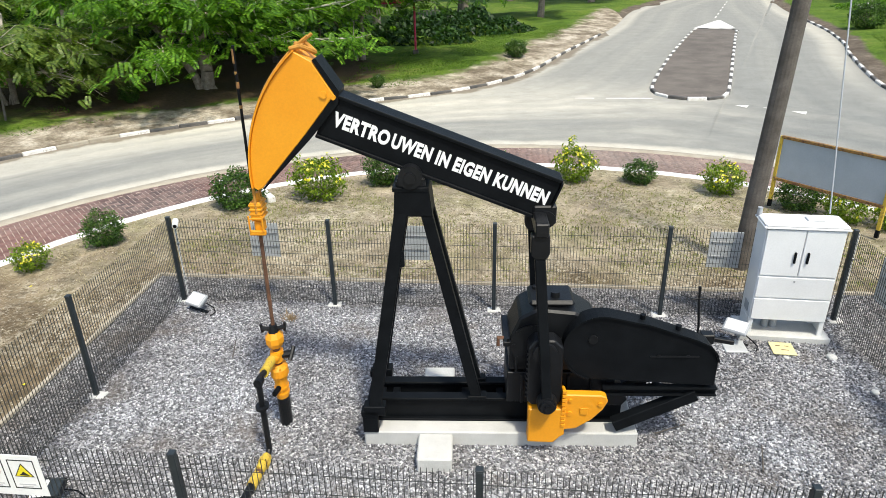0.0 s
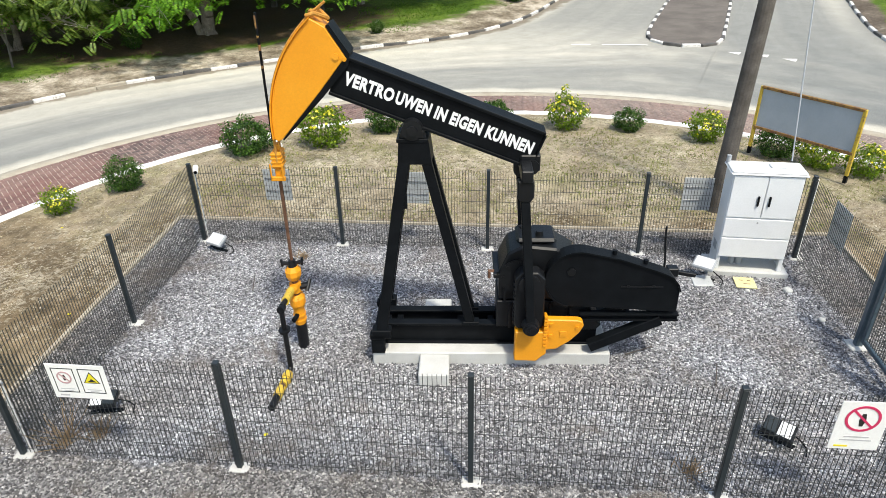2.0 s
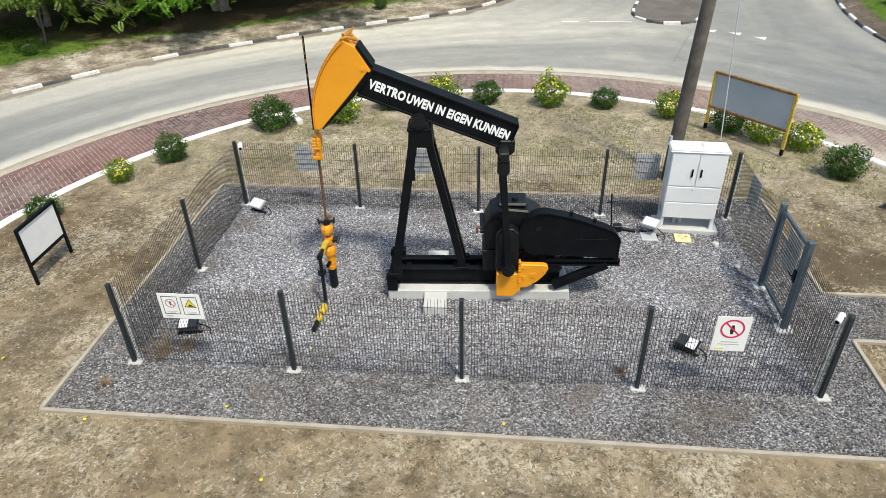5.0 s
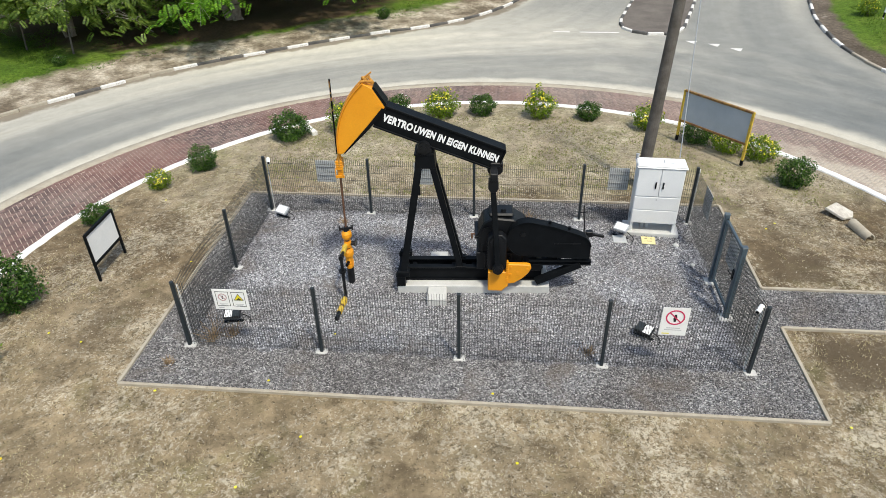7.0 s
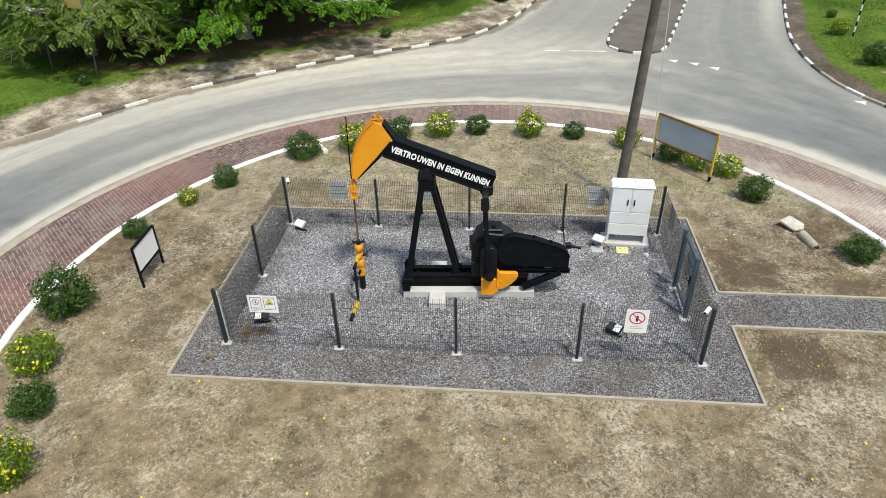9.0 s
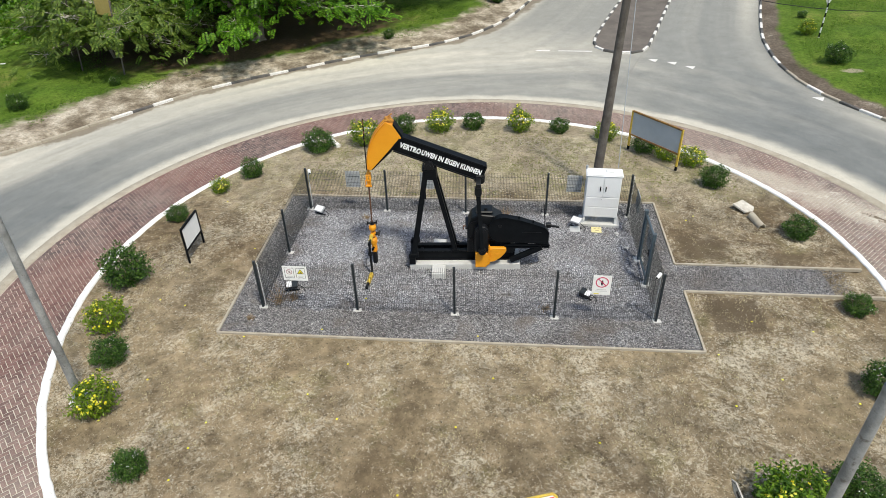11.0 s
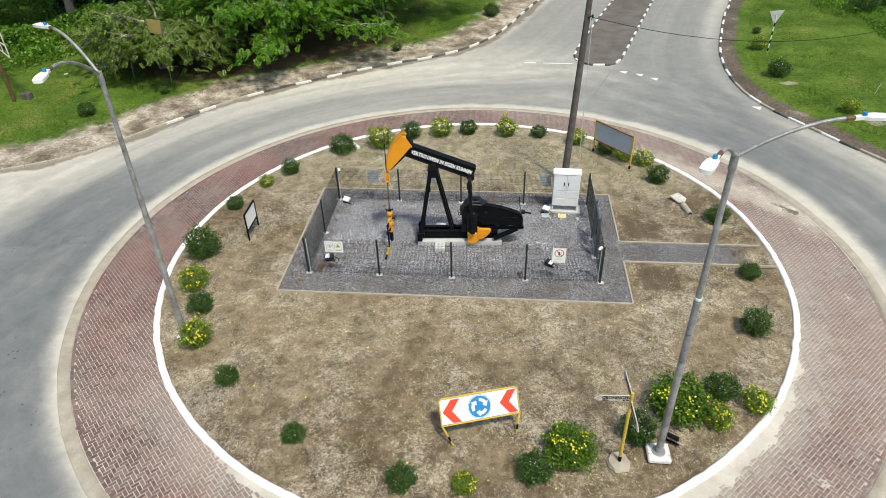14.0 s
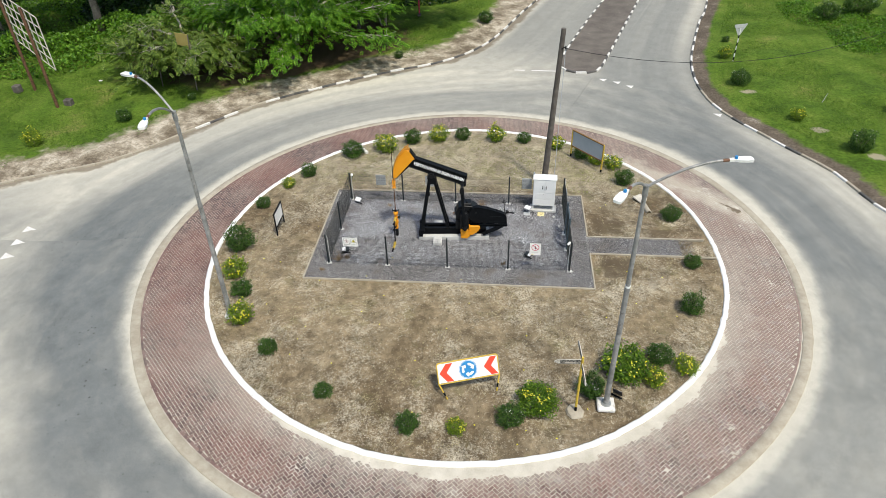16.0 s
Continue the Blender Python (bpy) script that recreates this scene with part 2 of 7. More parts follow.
def gravel_material():
    m, nt, p = nodes_of("grey_gravel_bed")
    v = coords(nt)
    vor = nt.nodes.new("ShaderNodeTexVoronoi")
    vor.inputs["Scale"].default_value = 38
    nt.links.new(v, vor.inputs["Vector"])
    sep = nt.nodes.new("ShaderNodeSeparateColor")
    nt.links.new(vor.outputs["Color"], sep.inputs[0])
    col = ramp(nt, sep.outputs[0], [(0.0, (0.06, 0.06, 0.063)), (0.5, (0.22, 0.22, 0.225)), (0.85, (0.42, 0.42, 0.42)), (1.0, (0.7, 0.7, 0.69))])
    col = mixc(nt, 1.0, col, ramp(nt, tex(nt, v, 0.7, 5), [(0.3, (0.72, 0.68, 0.66)), (0.7, (1.2, 1.2, 1.22))]), "MULTIPLY")
    col = washed(nt, col, coords(nt))
    col = mixc(nt, ramp(nt, tex(nt, coords(nt), 0.85, 8, 0.7, distortion=0.4), [(0.53, grey(0.0)), (0.66, grey(0.55))]), col, (0.17, 0.14, 0.115))
    nt.links.new(col, p.inputs["Base Color"])
    p.inputs["Roughness"].default_value = 0.9
    bumped(nt, p, calc(nt, "SUBTRACT", 1.0, vor.outputs["Distance"]), 0.9, 0.02)
    return m


def paver_material():
    m, nt, p = nodes_of("red_brown_clay_pavers")
    v = nt.nodes.new("ShaderNodeNewGeometry")
    rnd = calc(nt, "FRACT", calc(nt, "ADD", v.outputs["Random Per Island"], nt.nodes.new("ShaderNodeObjectInfo").outputs["Random"]))
    pos = v.outputs["Position"]
    col = ramp(nt, rnd, [(0.0, (0.075, 0.054, 0.051)), (0.5, (0.128, 0.087, 0.079)), (1.0, (0.205, 0.14, 0.126))])
    s = nt.nodes.new("ShaderNodeSeparateXYZ")
    nt.links.new(pos, s.inputs[0])
    east = ramp(nt, calc(nt, "DIVIDE", calc(nt, "ADD", calc(nt, "ADD", s.outputs[0], calc(nt, "MULTIPLY", s.outputs[1], 0.6)), 14.0), 30.0), [(0.35, grey(0.0)), (0.85, grey(0.26))])
    dust = ramp(nt, calc(nt, "ADD", tex(nt, pos, 0.4, 8, 0.7), east), [(0.46, grey(0.0)), (0.9, grey(0.5))])
    red = ramp(nt, tex(nt, pos, 0.22, 3), [(0.4, grey(0.0)), (0.6, grey(0.5))])
    col = mixc(nt, red, col, (0.22, 0.10, 0.08))
    col = mixc(nt, dust, col, (0.38, 0.32, 0.27))
    # sand washed across the ring from a broken edge
    across = calc(nt, "ABSOLUTE", calc(nt, "SUBTRACT", calc(nt, "ADD", calc(nt, "MULTIPLY", s.outputs[0], 0.66), calc(nt, "MULTIPLY", s.outputs[1], 0.75)), 12.55))
    across = calc(nt, "ADD", across, calc(nt, "MULTIPLY", calc(nt, "SUBTRACT", tex(nt, pos, 1.4, 8, 0.75), 0.5), 2.6))
    spill = calc(nt, "MULTIPLY", ramp(nt, across, [(0.25, grey(0.85)), (1.0, grey(0.0))]), calc(nt, "GREATER_THAN", s.outputs[0], 8.0))
    col = mixc(nt, spill, col, (0.44, 0.39, 0.32))
    scuff = calc(nt, "MULTIPLY", ramp(nt, tex(nt, pos, 2.2, 8, 0.75), [(0.54, grey(0.0)), (0.66, grey(0.5))]), ramp(nt, calc(nt, "DIVIDE", calc(nt, "ADD", calc(nt, "SUBTRACT", s.outputs[0], s.outputs[1]), 6.0), 24.0), [(0.2, grey(0.0)), (0.6, grey(1.0))]))
    col = mixc(nt, scuff, col, (0.36, 0.33, 0.31))
    # sand trodden off the island lies thinner away from the white kerb, most to the south-east
    ox, oy = calc(nt, "SUBTRACT", s.outputs[0], 0.56), calc(nt, "SUBTRACT", s.outputs[1], 1.62)
    reach_k = calc(nt, "SQRT", calc(nt, "ADD", calc(nt, "MULTIPLY", ox, ox), calc(nt, "MULTIPLY", oy, oy)))
    lee = calc(nt, "SUBTRACT", calc(nt, "MULTIPLY", ox, 0.035), calc(nt, "MULTIPLY", oy, 0.085), True)
    trod = calc(nt, "MULTIPLY", ramp(nt, calc(nt, "DIVIDE", calc(nt, "ADD", reach_k, calc(nt, "MULTIPLY", calc(nt, "SUBTRACT", tex(nt, pos, 2.0, 8, 0.75), 0.5), 3.0)), 20.0), [(0.56, grey(0.6)), (0.61, grey(0.0))]), lee)
    col = mixc(nt, trod, col, (0.46, 0.42, 0.35))
    col = mixc(nt, 1.0, col, ramp(nt, tex(nt, pos, 25, 6, 0.7), [(0.25, grey(0.75)), (0.75, grey(1.25))]), "MULTIPLY")
    nt.links.new(col, p.inputs["Base Color"])
    p.inputs["Roughness"].default_value = 0.85
    bumped(nt, p, tex(nt, pos, 60, 6, 0.7), 0.3)
    return m


def mortar_material():
    """Sand in the joints: pale to the south and east, red-brown brick dust elsewhere."""
    m, nt, p = nodes_of("joint_sand")
    pos = nt.nodes.new("ShaderNodeNewGeometry").outputs["Position"]
    s = nt.nodes.new("ShaderNodeSeparateXYZ")
    nt.links.new(pos, s.inputs[0])
    lean = calc(nt, "ADD", calc(nt, "SUBTRACT", calc(nt, "MULTIPLY", s.outputs[0], 0.5), s.outputs[1]), calc(nt, "MULTIPLY", tex(nt, pos, 0.5, 6), 6.0))
    pale = ramp(nt, tex(nt, pos, 1.5, 6), [(0.35, (0.43, 0.395, 0.325)), (0.65, (0.57, 0.53, 0.455))])
    col = mixc(nt, ramp(nt, calc(nt, "DIVIDE", calc(nt, "ADD", lean, 12.0), 24.0), [(0.3, grey(0.0)), (0.62, grey(1.0))]), (0.42, 0.34, 0.285), pale)
    fine = tex(nt, pos, 40, 8, 0.7)
    col = mixc(nt, 1.0, col, ramp(nt, fine, [(0.25, grey(0.82)), (0.75, grey(1.18))]), "MULTIPLY")
    nt.links.new(col, p.inputs["Base Color"])
    p.inputs["Roughness"].default_value = 0.95
    bumped(nt, p, fine, 0.3)
    return m


def chip_material():
    m, nt, p = nodes_of("clods_and_chips")
    rnd = nt.nodes.new("ShaderNodeNewGeometry").outputs["Random Per Island"]
    col = ramp(nt, rnd, [(0.0, (0.05, 0.038, 0.022)), (0.4, (0.14, 0.108, 0.065)), (0.7, (0.26, 0.21, 0.14)), (0.93, (0.40, 0.35, 0.26)), (1.0, (0.6, 0.56, 0.48))])
    nt.links.new(col, p.inputs["Base Color"])
    p.inputs["Roughness"].default_value = 0.95
    return m


def road_material():
    """Worn asphalt with pale sand blown to the kerbs and off the wheel tracks."""
    m, nt, p = nodes_of("sandy_worn_asphalt")
    pos = nt.nodes.new("ShaderNodeNewGeometry").outputs["Position"]
    side = nt.nodes.new("ShaderNodeAttribute")
    side.attribute_name = "kerb_distance"
    sub = nt.nodes.new("ShaderNodeVectorMath")
    sub.operation = "SUBTRACT"
    sub.inputs[1].default_value = (0.56, 1.62, 0.0)
    nt.links.new(pos, sub.inputs[0])
    s = nt.nodes.new("ShaderNodeSeparateXYZ")
    nt.links.new(sub.outputs[0], s.inputs[0])
    rad = calc(nt, "SQRT", calc(nt, "ADD", calc(nt, "MULTIPLY", s.outputs[0], s.outputs[0]), calc(nt, "MULTIPLY", s.outputs[1], s.outputs[1])))
    ang = calc(nt, "ARCTAN2", s.outputs[1], calc(nt, "MULTIPLY", s.outputs[0], 1.0))
    # tracks run round the circle and out along the arms
    along = nt.nodes.new("ShaderNodeCombineXYZ")
    nt.links.new(calc(nt, "MULTIPLY", calc(nt, "MINIMUM", rad, 22.0), 0.8), along.inputs[0])
    nt.links.new(calc(nt, "MULTIPLY", ang, 1.1), along.inputs[1])
    nt.links.new(calc(nt, "MULTIPLY", side.outputs["Fac"], 0.5), along.inputs[2])
    track = tex(nt, along.outputs[0], 1.0, 5, 0.5)
    streak = tex(nt, along.outputs[0], 3.4, 6, 0.6)
    wob = calc(nt, "MULTIPLY", calc(nt, "SUBTRACT", tex(nt, along.outputs[0], 0.55, 4, 0.5), 0.5), 3.0)
    wob2 = calc(nt, "MULTIPLY", calc(nt, "SUBTRACT", tex(nt, pos, 0.9, 8, 0.7), 0.5), 0.7)
    turn = calc(nt, "DIVIDE", calc(nt, "ADD", ang, math.pi), 2 * math.pi)

    def by_angle(stops):
        """A value that changes round the circle, from stops of degrees and value."""
        return ramp(nt, turn, [((a + 180.0) / 360.0, grey(v)) for a, v in stops])

    # wheels keep the circling lane swept; its outer edge shifts round the circle
    rim = by_angle([(-180, 0.475), (-150, 0.43), (-125, 0.45), (-80, 0.48), (-20, 0.455), (5, 0.43), (30, 0.43), (50, 0.45), (85, 0.415), (120, 0.428), (150, 0.45), (179, 0.475)])
    past = calc(nt, "SUBTRACT", calc(nt, "DIVIDE", calc(nt, "ADD", rad, wob), 40.0), rim)
    beyond = ramp(nt, calc(nt, "ADD", past, 0.5), [(0.47, grey(0.0)), (0.54, grey(1.0))])
    drift = by_angle([(-180, 0.5), (-160, 0.62), (-125, 0.66), (-85, 0.45), (-45, 0.3), (-15, 0.42), (15, 0.72), (36, 0.5), (47, 0.1), (62, 0.12), (73, 0.55), (90, 0.82), (125, 0.92), (160, 0.9), (172, 0.62), (179, 0.5)])
    far_out = ramp(nt, calc(nt, "DIVIDE", rad, 60.0), [(0.36, grey(1.0)), (0.46, grey(0.4))])
    sand = calc(nt, "MULTIPLY", calc(nt, "MULTIPLY", beyond, drift), far_out)
    swept = by_angle([(-180, 0.0), (-110, 0.0), (-60, 0.5), (-20, 0.4), (25, 0.35), (60, 0.1), (90, 0.0)])
    inside = by_angle([(-180, 0.0), (-140, 0.04), (-100, 0.16), (-60, 0.34), (-30, 0.26), (0, 0.1), (40, 0.08), (58, 0.2), (75, 0.38), (110, 0.42), (145, 0.3), (165, 0.1), (179, 0.0)])
    sand = calc(nt, "MAXIMUM", sand, inside)
    collar = ramp(nt, calc(nt, "DIVIDE", calc(nt, "SUBTRACT", calc(nt, "ADD", rad, wob2), swept), 40.0), [(0.343, grey(0.95)), (0.348, grey(0.55)), (0.353, grey(0.2)), (0.362, grey(0.0))])
    by_kerb = ramp(nt, calc(nt, "DIVIDE", calc(nt, "ADD", side.outputs["Fac"], calc(nt, "MULTIPLY", wob, 0.4)), 10.0), [(0.0, grey(0.65)), (0.06, grey(0.8)), (0.12, grey(0.45)), (0.2, grey(0.08)), (0.8, grey(0.02))])
    by_kerb = calc(nt, "MULTIPLY", by_kerb, by_angle([(-180, 1.0), (25, 1.0), (38, 0.45), (58, 0.3), (64, 0.8), (179, 1.0)]))
    sand = calc(nt, "MAXIMUM", sand, by_kerb)
    sand = calc(nt, "MULTIPLY", sand, ramp(nt, track, [(0.3, grey(0.7)), (0.58, grey(1.1))]))
    sand = calc(nt, "ADD", sand, ramp(nt, streak, [(0.46, grey(0.0)), (0.68, grey(0.06))]))
    sand = calc(nt, "ADD", sand, ramp(nt, track, [(0.5, grey(0.0)), (0.7, grey(0.1))]))
    sand = calc(nt, "MAXIMUM", sand, collar, True)
    fine = tex(nt, pos, 38, 8, 0.75)
    tar = ramp(nt, tex(nt, pos, 1.1, 8, 0.68), [(0.3, (0.112, 0.123, 0.125)), (0.7, (0.165, 0.177, 0.177))])
    tar = mixc(nt, 1.0, tar, ramp(nt, fine, [(0.3, grey(0.62)), (0.7, grey(1.38))]), "MULTIPLY")
    pits = nt.nodes.new("ShaderNodeTexVoronoi")
    pits.inputs["Scale"].default_value = 3.4
    nt.links.new(pos, pits.inputs["Vector"])
    size = calc(nt, "MULTIPLY", ramp(nt, tex(nt, pos, 0.35, 3), [(0.35, grey(0.03)), (0.6, grey(0.13))]), by_angle([(-180, 1.0), (-120, 1.0), (-90, 0.45), (60, 0.3), (170, 0.6), (179, 1.0)]))
    tar = mixc(nt, calc(nt, "MULTIPLY", calc(nt, "LESS_THAN", pits.outputs["Distance"], size), 0.8), tar, (0.035, 0.04, 0.04))
    dusty = ramp(nt, tex(nt, pos, 1.6, 8, 0.7), [(0.3, (0.46, 0.432, 0.362)), (0.7, (0.58, 0.55, 0.47))])
    dusty = mixc(nt, 1.0, dusty, ramp(nt, fine, [(0.3, grey(0.8)), (0.7, grey(1.2))]), "MULTIPLY")
    col = mixc(nt, sand, tar, dusty)
    silt = ramp(nt, calc(nt, "ADD", side.outputs["Fac"], calc(nt, "MULTIPLY", calc(nt, "SUBTRACT", tex(nt, pos, 0.45, 8, 0.7), 0.5), 2.2)), [(0.3, grey(0.75)), (0.55, grey(0))])
    col = mixc(nt, calc(nt, "MULTIPLY", silt, calc(nt, "LESS_THAN", s.outputs[0], 6.0)), col, (0.15, 0.115, 0.075))
    nt.links.new(col, p.inputs["Base Color"])
    p.inputs["Roughness"].default_value = 0.92
    p.inputs["Specular IOR Level"].default_value = 0.25
    bumped(nt, p, fine, 0.3)
    return m


def island_material():
    """Trampled dry grass on sandy soil."""
    m, nt, p = nodes_of("dry_grass_soil")
    pos = nt.nodes.new("ShaderNodeNewGeometry").outputs["Position"]
    # smooth brown soil, sandier in front of the gravel bed
    s0 = nt.nodes.new("ShaderNodeSeparateXYZ")
    nt.links.new(pos, s0.inputs[0])
    front = ramp(nt, calc(nt, "DIVIDE", calc(nt, "ADD", calc(nt, "ADD", s0.outputs[1], 12.0), calc(nt, "MULTIPLY", tex(nt, pos, 0.5, 5), 5.0)), 24.0), [(0.3, grey(0.0)), (0.5, grey(0.5)), (0.58, grey(0.5)), (0.66, grey(0.0))])
    soil = ramp(nt, tex(nt, pos, 0.3, 7, 0.62), [(0.36, (0.132, 0.096, 0.056)), (0.5, (0.175, 0.132, 0.081)), (0.64, (0.235, 0.187, 0.121))])
    soil = mixc(nt, front, soil, (0.31, 0.245, 0.152))
    east = ramp(nt, calc(nt, "DIVIDE", calc(nt, "ADD", s0.outputs[0], 11.0), 22.0), [(0.4, grey(1.0)), (0.75, grey(0.86))])
    soil = mixc(nt, 1.0, soil, east, "MULTIPLY")
    soil = mixc(nt, 1.0, soil, ramp(nt, tex(nt, pos, 2.4, 9, 0.7), [(0.38, grey(0.78)), (0.62, grey(1.24))]), "MULTIPLY")
    north = ramp(nt, calc(nt, "ADD", calc(nt, "DIVIDE", s0.outputs[1], 14.0), calc(nt, "MULTIPLY", calc(nt, "SUBTRACT", tex(nt, pos, 0.6, 6), 0.5), 0.4)), [(0.38, grey(0.0)), (0.52, grey(0.8))])
    soil = mixc(nt, north, soil, (0.35, 0.298, 0.215))
    olive = ramp(nt, tex(nt, pos, 0.9, 7, 0.7, distortion=0.5), [(0.54, grey(0)), (0.7, grey(0.55))])
    soil = mixc(nt, olive, soil, (0.155, 0.15, 0.062))
    sward = ramp(nt, tex(nt, pos, 0.7, 8, 0.72), [(0.46, grey(0)), (0.6, grey(0.75))])
    soil = mixc(nt, calc(nt, "MULTIPLY", sward, north), soil, (0.20, 0.195, 0.085))
    # tufts of bleached dead grass in loose drifts, with dark gaps between the stalks
    cover = calc(nt, "MULTIPLY", calc(nt, "SUBTRACT", tex(nt, pos, 0.42, 6, 0.62), 0.5), 0.55)
    col = soil
    for scale, at, much, tone in ((3.3, 0.56, 0.4, (0.30, 0.256, 0.18)), (7.5, 0.56, 0.65, (0.38, 0.332, 0.247)), (15.0, 0.562, 0.7, (0.45, 0.405, 0.315))):
        tuft = calc(nt, "ADD", tex(nt, pos, scale, 7, 0.68, distortion=1.1), cover)
        col = mixc(nt, ramp(nt, tuft, [(at, grey(0)), (at + 0.025, grey(much))]), col, tone)
    for scale, at, much in ((5.0, 0.41, 0.5), (13.0, 0.425, 0.75)):
        gap = calc(nt, "SUBTRACT", tex(nt, pos, scale, 7, 0.7, distortion=0.8), calc(nt, "MULTIPLY", cover, 0.35))
        col = mixc(nt, ramp(nt, gap, [(at - 0.025, grey(much)), (at, grey(0))]), col, (0.082, 0.064, 0.036))
    for scale, lo, hi in ((0.75, 0.82, 1.14), (1.7, 0.78, 1.2)):
        blot = ramp(nt, tex(nt, pos, scale, 9, 0.74, distortion=0.6), [(0.42, grey(lo)), (0.48, grey(0.97)), (0.53, grey(1.03)), (0.6, grey(hi))])
        col = mixc(nt, 1.0, col, blot, "MULTIPLY")
    fine = tex(nt, pos, 60, 9, 0.8)
    col = mixc(nt, 1.0, col, ramp(nt, fine, [(0.25, grey(0.72)), (0.75, grey(1.28))]), "MULTIPLY")
    # a freshly dug bare patch beside the gravel path, and another on its far side
    for cx, cy, hx, hy, deep in ((7.05, 0.4, 0.8, 0.8, 0.85), (6.9, 3.4, 0.8, 0.7, 0.6), (8.9, 2.9, 0.7, 0.4, 0.55), (-6.9, 0.4, 0.5, 0.9, 0.4)):
        s = nt.nodes.new("ShaderNodeSeparateXYZ")
        nt.links.new(pos, s.inputs[0])
        wob = calc(nt, "MULTIPLY", calc(nt, "SUBTRACT", tex(nt, pos, 1.8, 8, 0.7), 0.5), 1.1)
        dx = calc(nt, "DIVIDE", calc(nt, "ABSOLUTE", calc(nt, "SUBTRACT", s.outputs[0], cx)), hx)
        dy = calc(nt, "DIVIDE", calc(nt, "ABSOLUTE", calc(nt, "SUBTRACT", s.outputs[1], cy)), hy)
        d = calc(nt, "ADD", calc(nt, "MAXIMUM", dx, dy), wob)
        col = mixc(nt, ramp(nt, d, [(0.7, grey(deep)), (0.95, grey(0))]), col, (0.092, 0.07, 0.045))
    nt.links.new(col, p.inputs["Base Color"])
    p.inputs["Roughness"].default_value = 0.95
    p.inputs["Specular IOR Level"].default_value = 0.15
    bumped(nt, p, tex(nt, pos, 18, 10, 0.8), 0.7, 0.03)
    return m


def verge_material():
    """Grass, bare sand along the kerbs (by the distance stored in the mesh) and leaf litter under the tree."""
    m, nt, p = nodes_of("verge_grass_and_sand")
    pos = nt.nodes.new("ShaderNodeNewGeometry").outputs["Position"]
    at = nt.nodes.new("ShaderNodeAttribute")
    at.attribute_name = "kerb_distance"
    lit = nt.nodes.new("ShaderNodeAttribute")
    lit.attribute_name = "litter"
    wob = calc(nt, "MULTIPLY", calc(nt, "SUBTRACT", tex(nt, pos, 0.5, 8, 0.75), 0.5), 4.8)
    d = calc(nt, "ADD", at.outputs["Fac"], wob)
    grass = ramp(nt, tex(nt, pos, 0.35, 8, 0.65), [(0.3, (0.04, 0.078, 0.01)), (0.46, (0.075, 0.135, 0.015)), (0.6, (0.11, 0.168, 0.024)), (0.74, (0.2, 0.2, 0.06))])
    grass = mixc(nt, 1.0, grass, ramp(nt, tex(nt, pos, 6, 10, 0.85), [(0.35, grey(0.4)), (0.65, grey(1.55))]), "MULTIPLY")
    earth = ramp(nt, tex(nt, pos, 0.9, 8, 0.7), [(0.38, (0.15, 0.12, 0.085)), (0.5, (0.30, 0.255, 0.19)), (0.62, (0.52, 0.46, 0.37))])
    earth = mixc(nt, 1.0, earth, ramp(nt, tex(nt, pos, 8, 10, 0.85), [(0.35, grey(0.5)), (0.65, grey(1.4))]), "MULTIPLY")
    s = nt.nodes.new("ShaderNodeSeparateXYZ")
    nt.links.new(pos, s.inputs[0])
    loam = ramp(nt, tex(nt, pos, 0.7, 8, 0.75), [(0.35, (0.085, 0.068, 0.05)), (0.6, (0.16, 0.13, 0.1)), (0.72, (0.36, 0.32, 0.26))])
    loam = mixc(nt, 1.0, loam, ramp(nt, tex(nt, pos, 8, 10, 0.85), [(0.35, grey(0.5)), (0.65, grey(1.5))]), "MULTIPLY")
    earth = mixc(nt, calc(nt, "GREATER_THAN", s.outputs[0], 9.0), earth, loam)
    col = mixc(nt, ramp(nt, calc(nt, "DIVIDE", d, 6.0), [(0.36, grey(0)), (0.5, grey(1))]), earth, grass)
    for cx, cy, hx, hy in ((17.1, 18.35, 0.5, 0.3), (19.6, 13.4, 0.5, 0.32), (21.3, 10.2, 0.5, 0.4)):
        wob3 = calc(nt, "MULTIPLY", calc(nt, "SUBTRACT", tex(nt, pos, 2.6, 8, 0.7), 0.5), 1.8)
        dx = calc(nt, "DIVIDE", calc(nt, "SUBTRACT", s.outputs[0], cx), hx)
        dy = calc(nt, "DIVIDE", calc(nt, "SUBTRACT", s.outputs[1], cy), hy)
        dd = calc(nt, "ADD", calc(nt, "SQRT", calc(nt, "ADD", calc(nt, "MULTIPLY", dx, dx), calc(nt, "MULTIPLY", dy, dy))), wob3)
        col = mixc(nt, ramp(nt, dd, [(0.7, grey(0.8)), (1.05, grey(0))]), col, (0.37, 0.32, 0.24))
    brown = mixc(nt, 1.0, (0.085, 0.055, 0.035), ramp(nt, tex(nt, pos, 9, 10, 0.8), [(0.3, grey(0.5)), (0.7, grey(1.6))]), "MULTIPLY")
    lf = calc(nt, "ADD", lit.outputs["Fac"], calc(nt, "MULTIPLY", calc(nt, "SUBTRACT", tex(nt, pos, 0.8, 6), 0.5), 0.9))
    col = mixc(nt, ramp(nt, lf, [(0.35, grey(0)), (0.6, grey(0.95))]), col, brown)
    nt.links.new(col, p.inputs["Base Color"])
    p.inputs["Roughness"].default_value = 0.95
    p.inputs["Specular IOR Level"].default_value = 0.15
    bumped(nt, p, tex(nt, pos, 12, 10, 0.8), 0.8, 0.05)
    return m


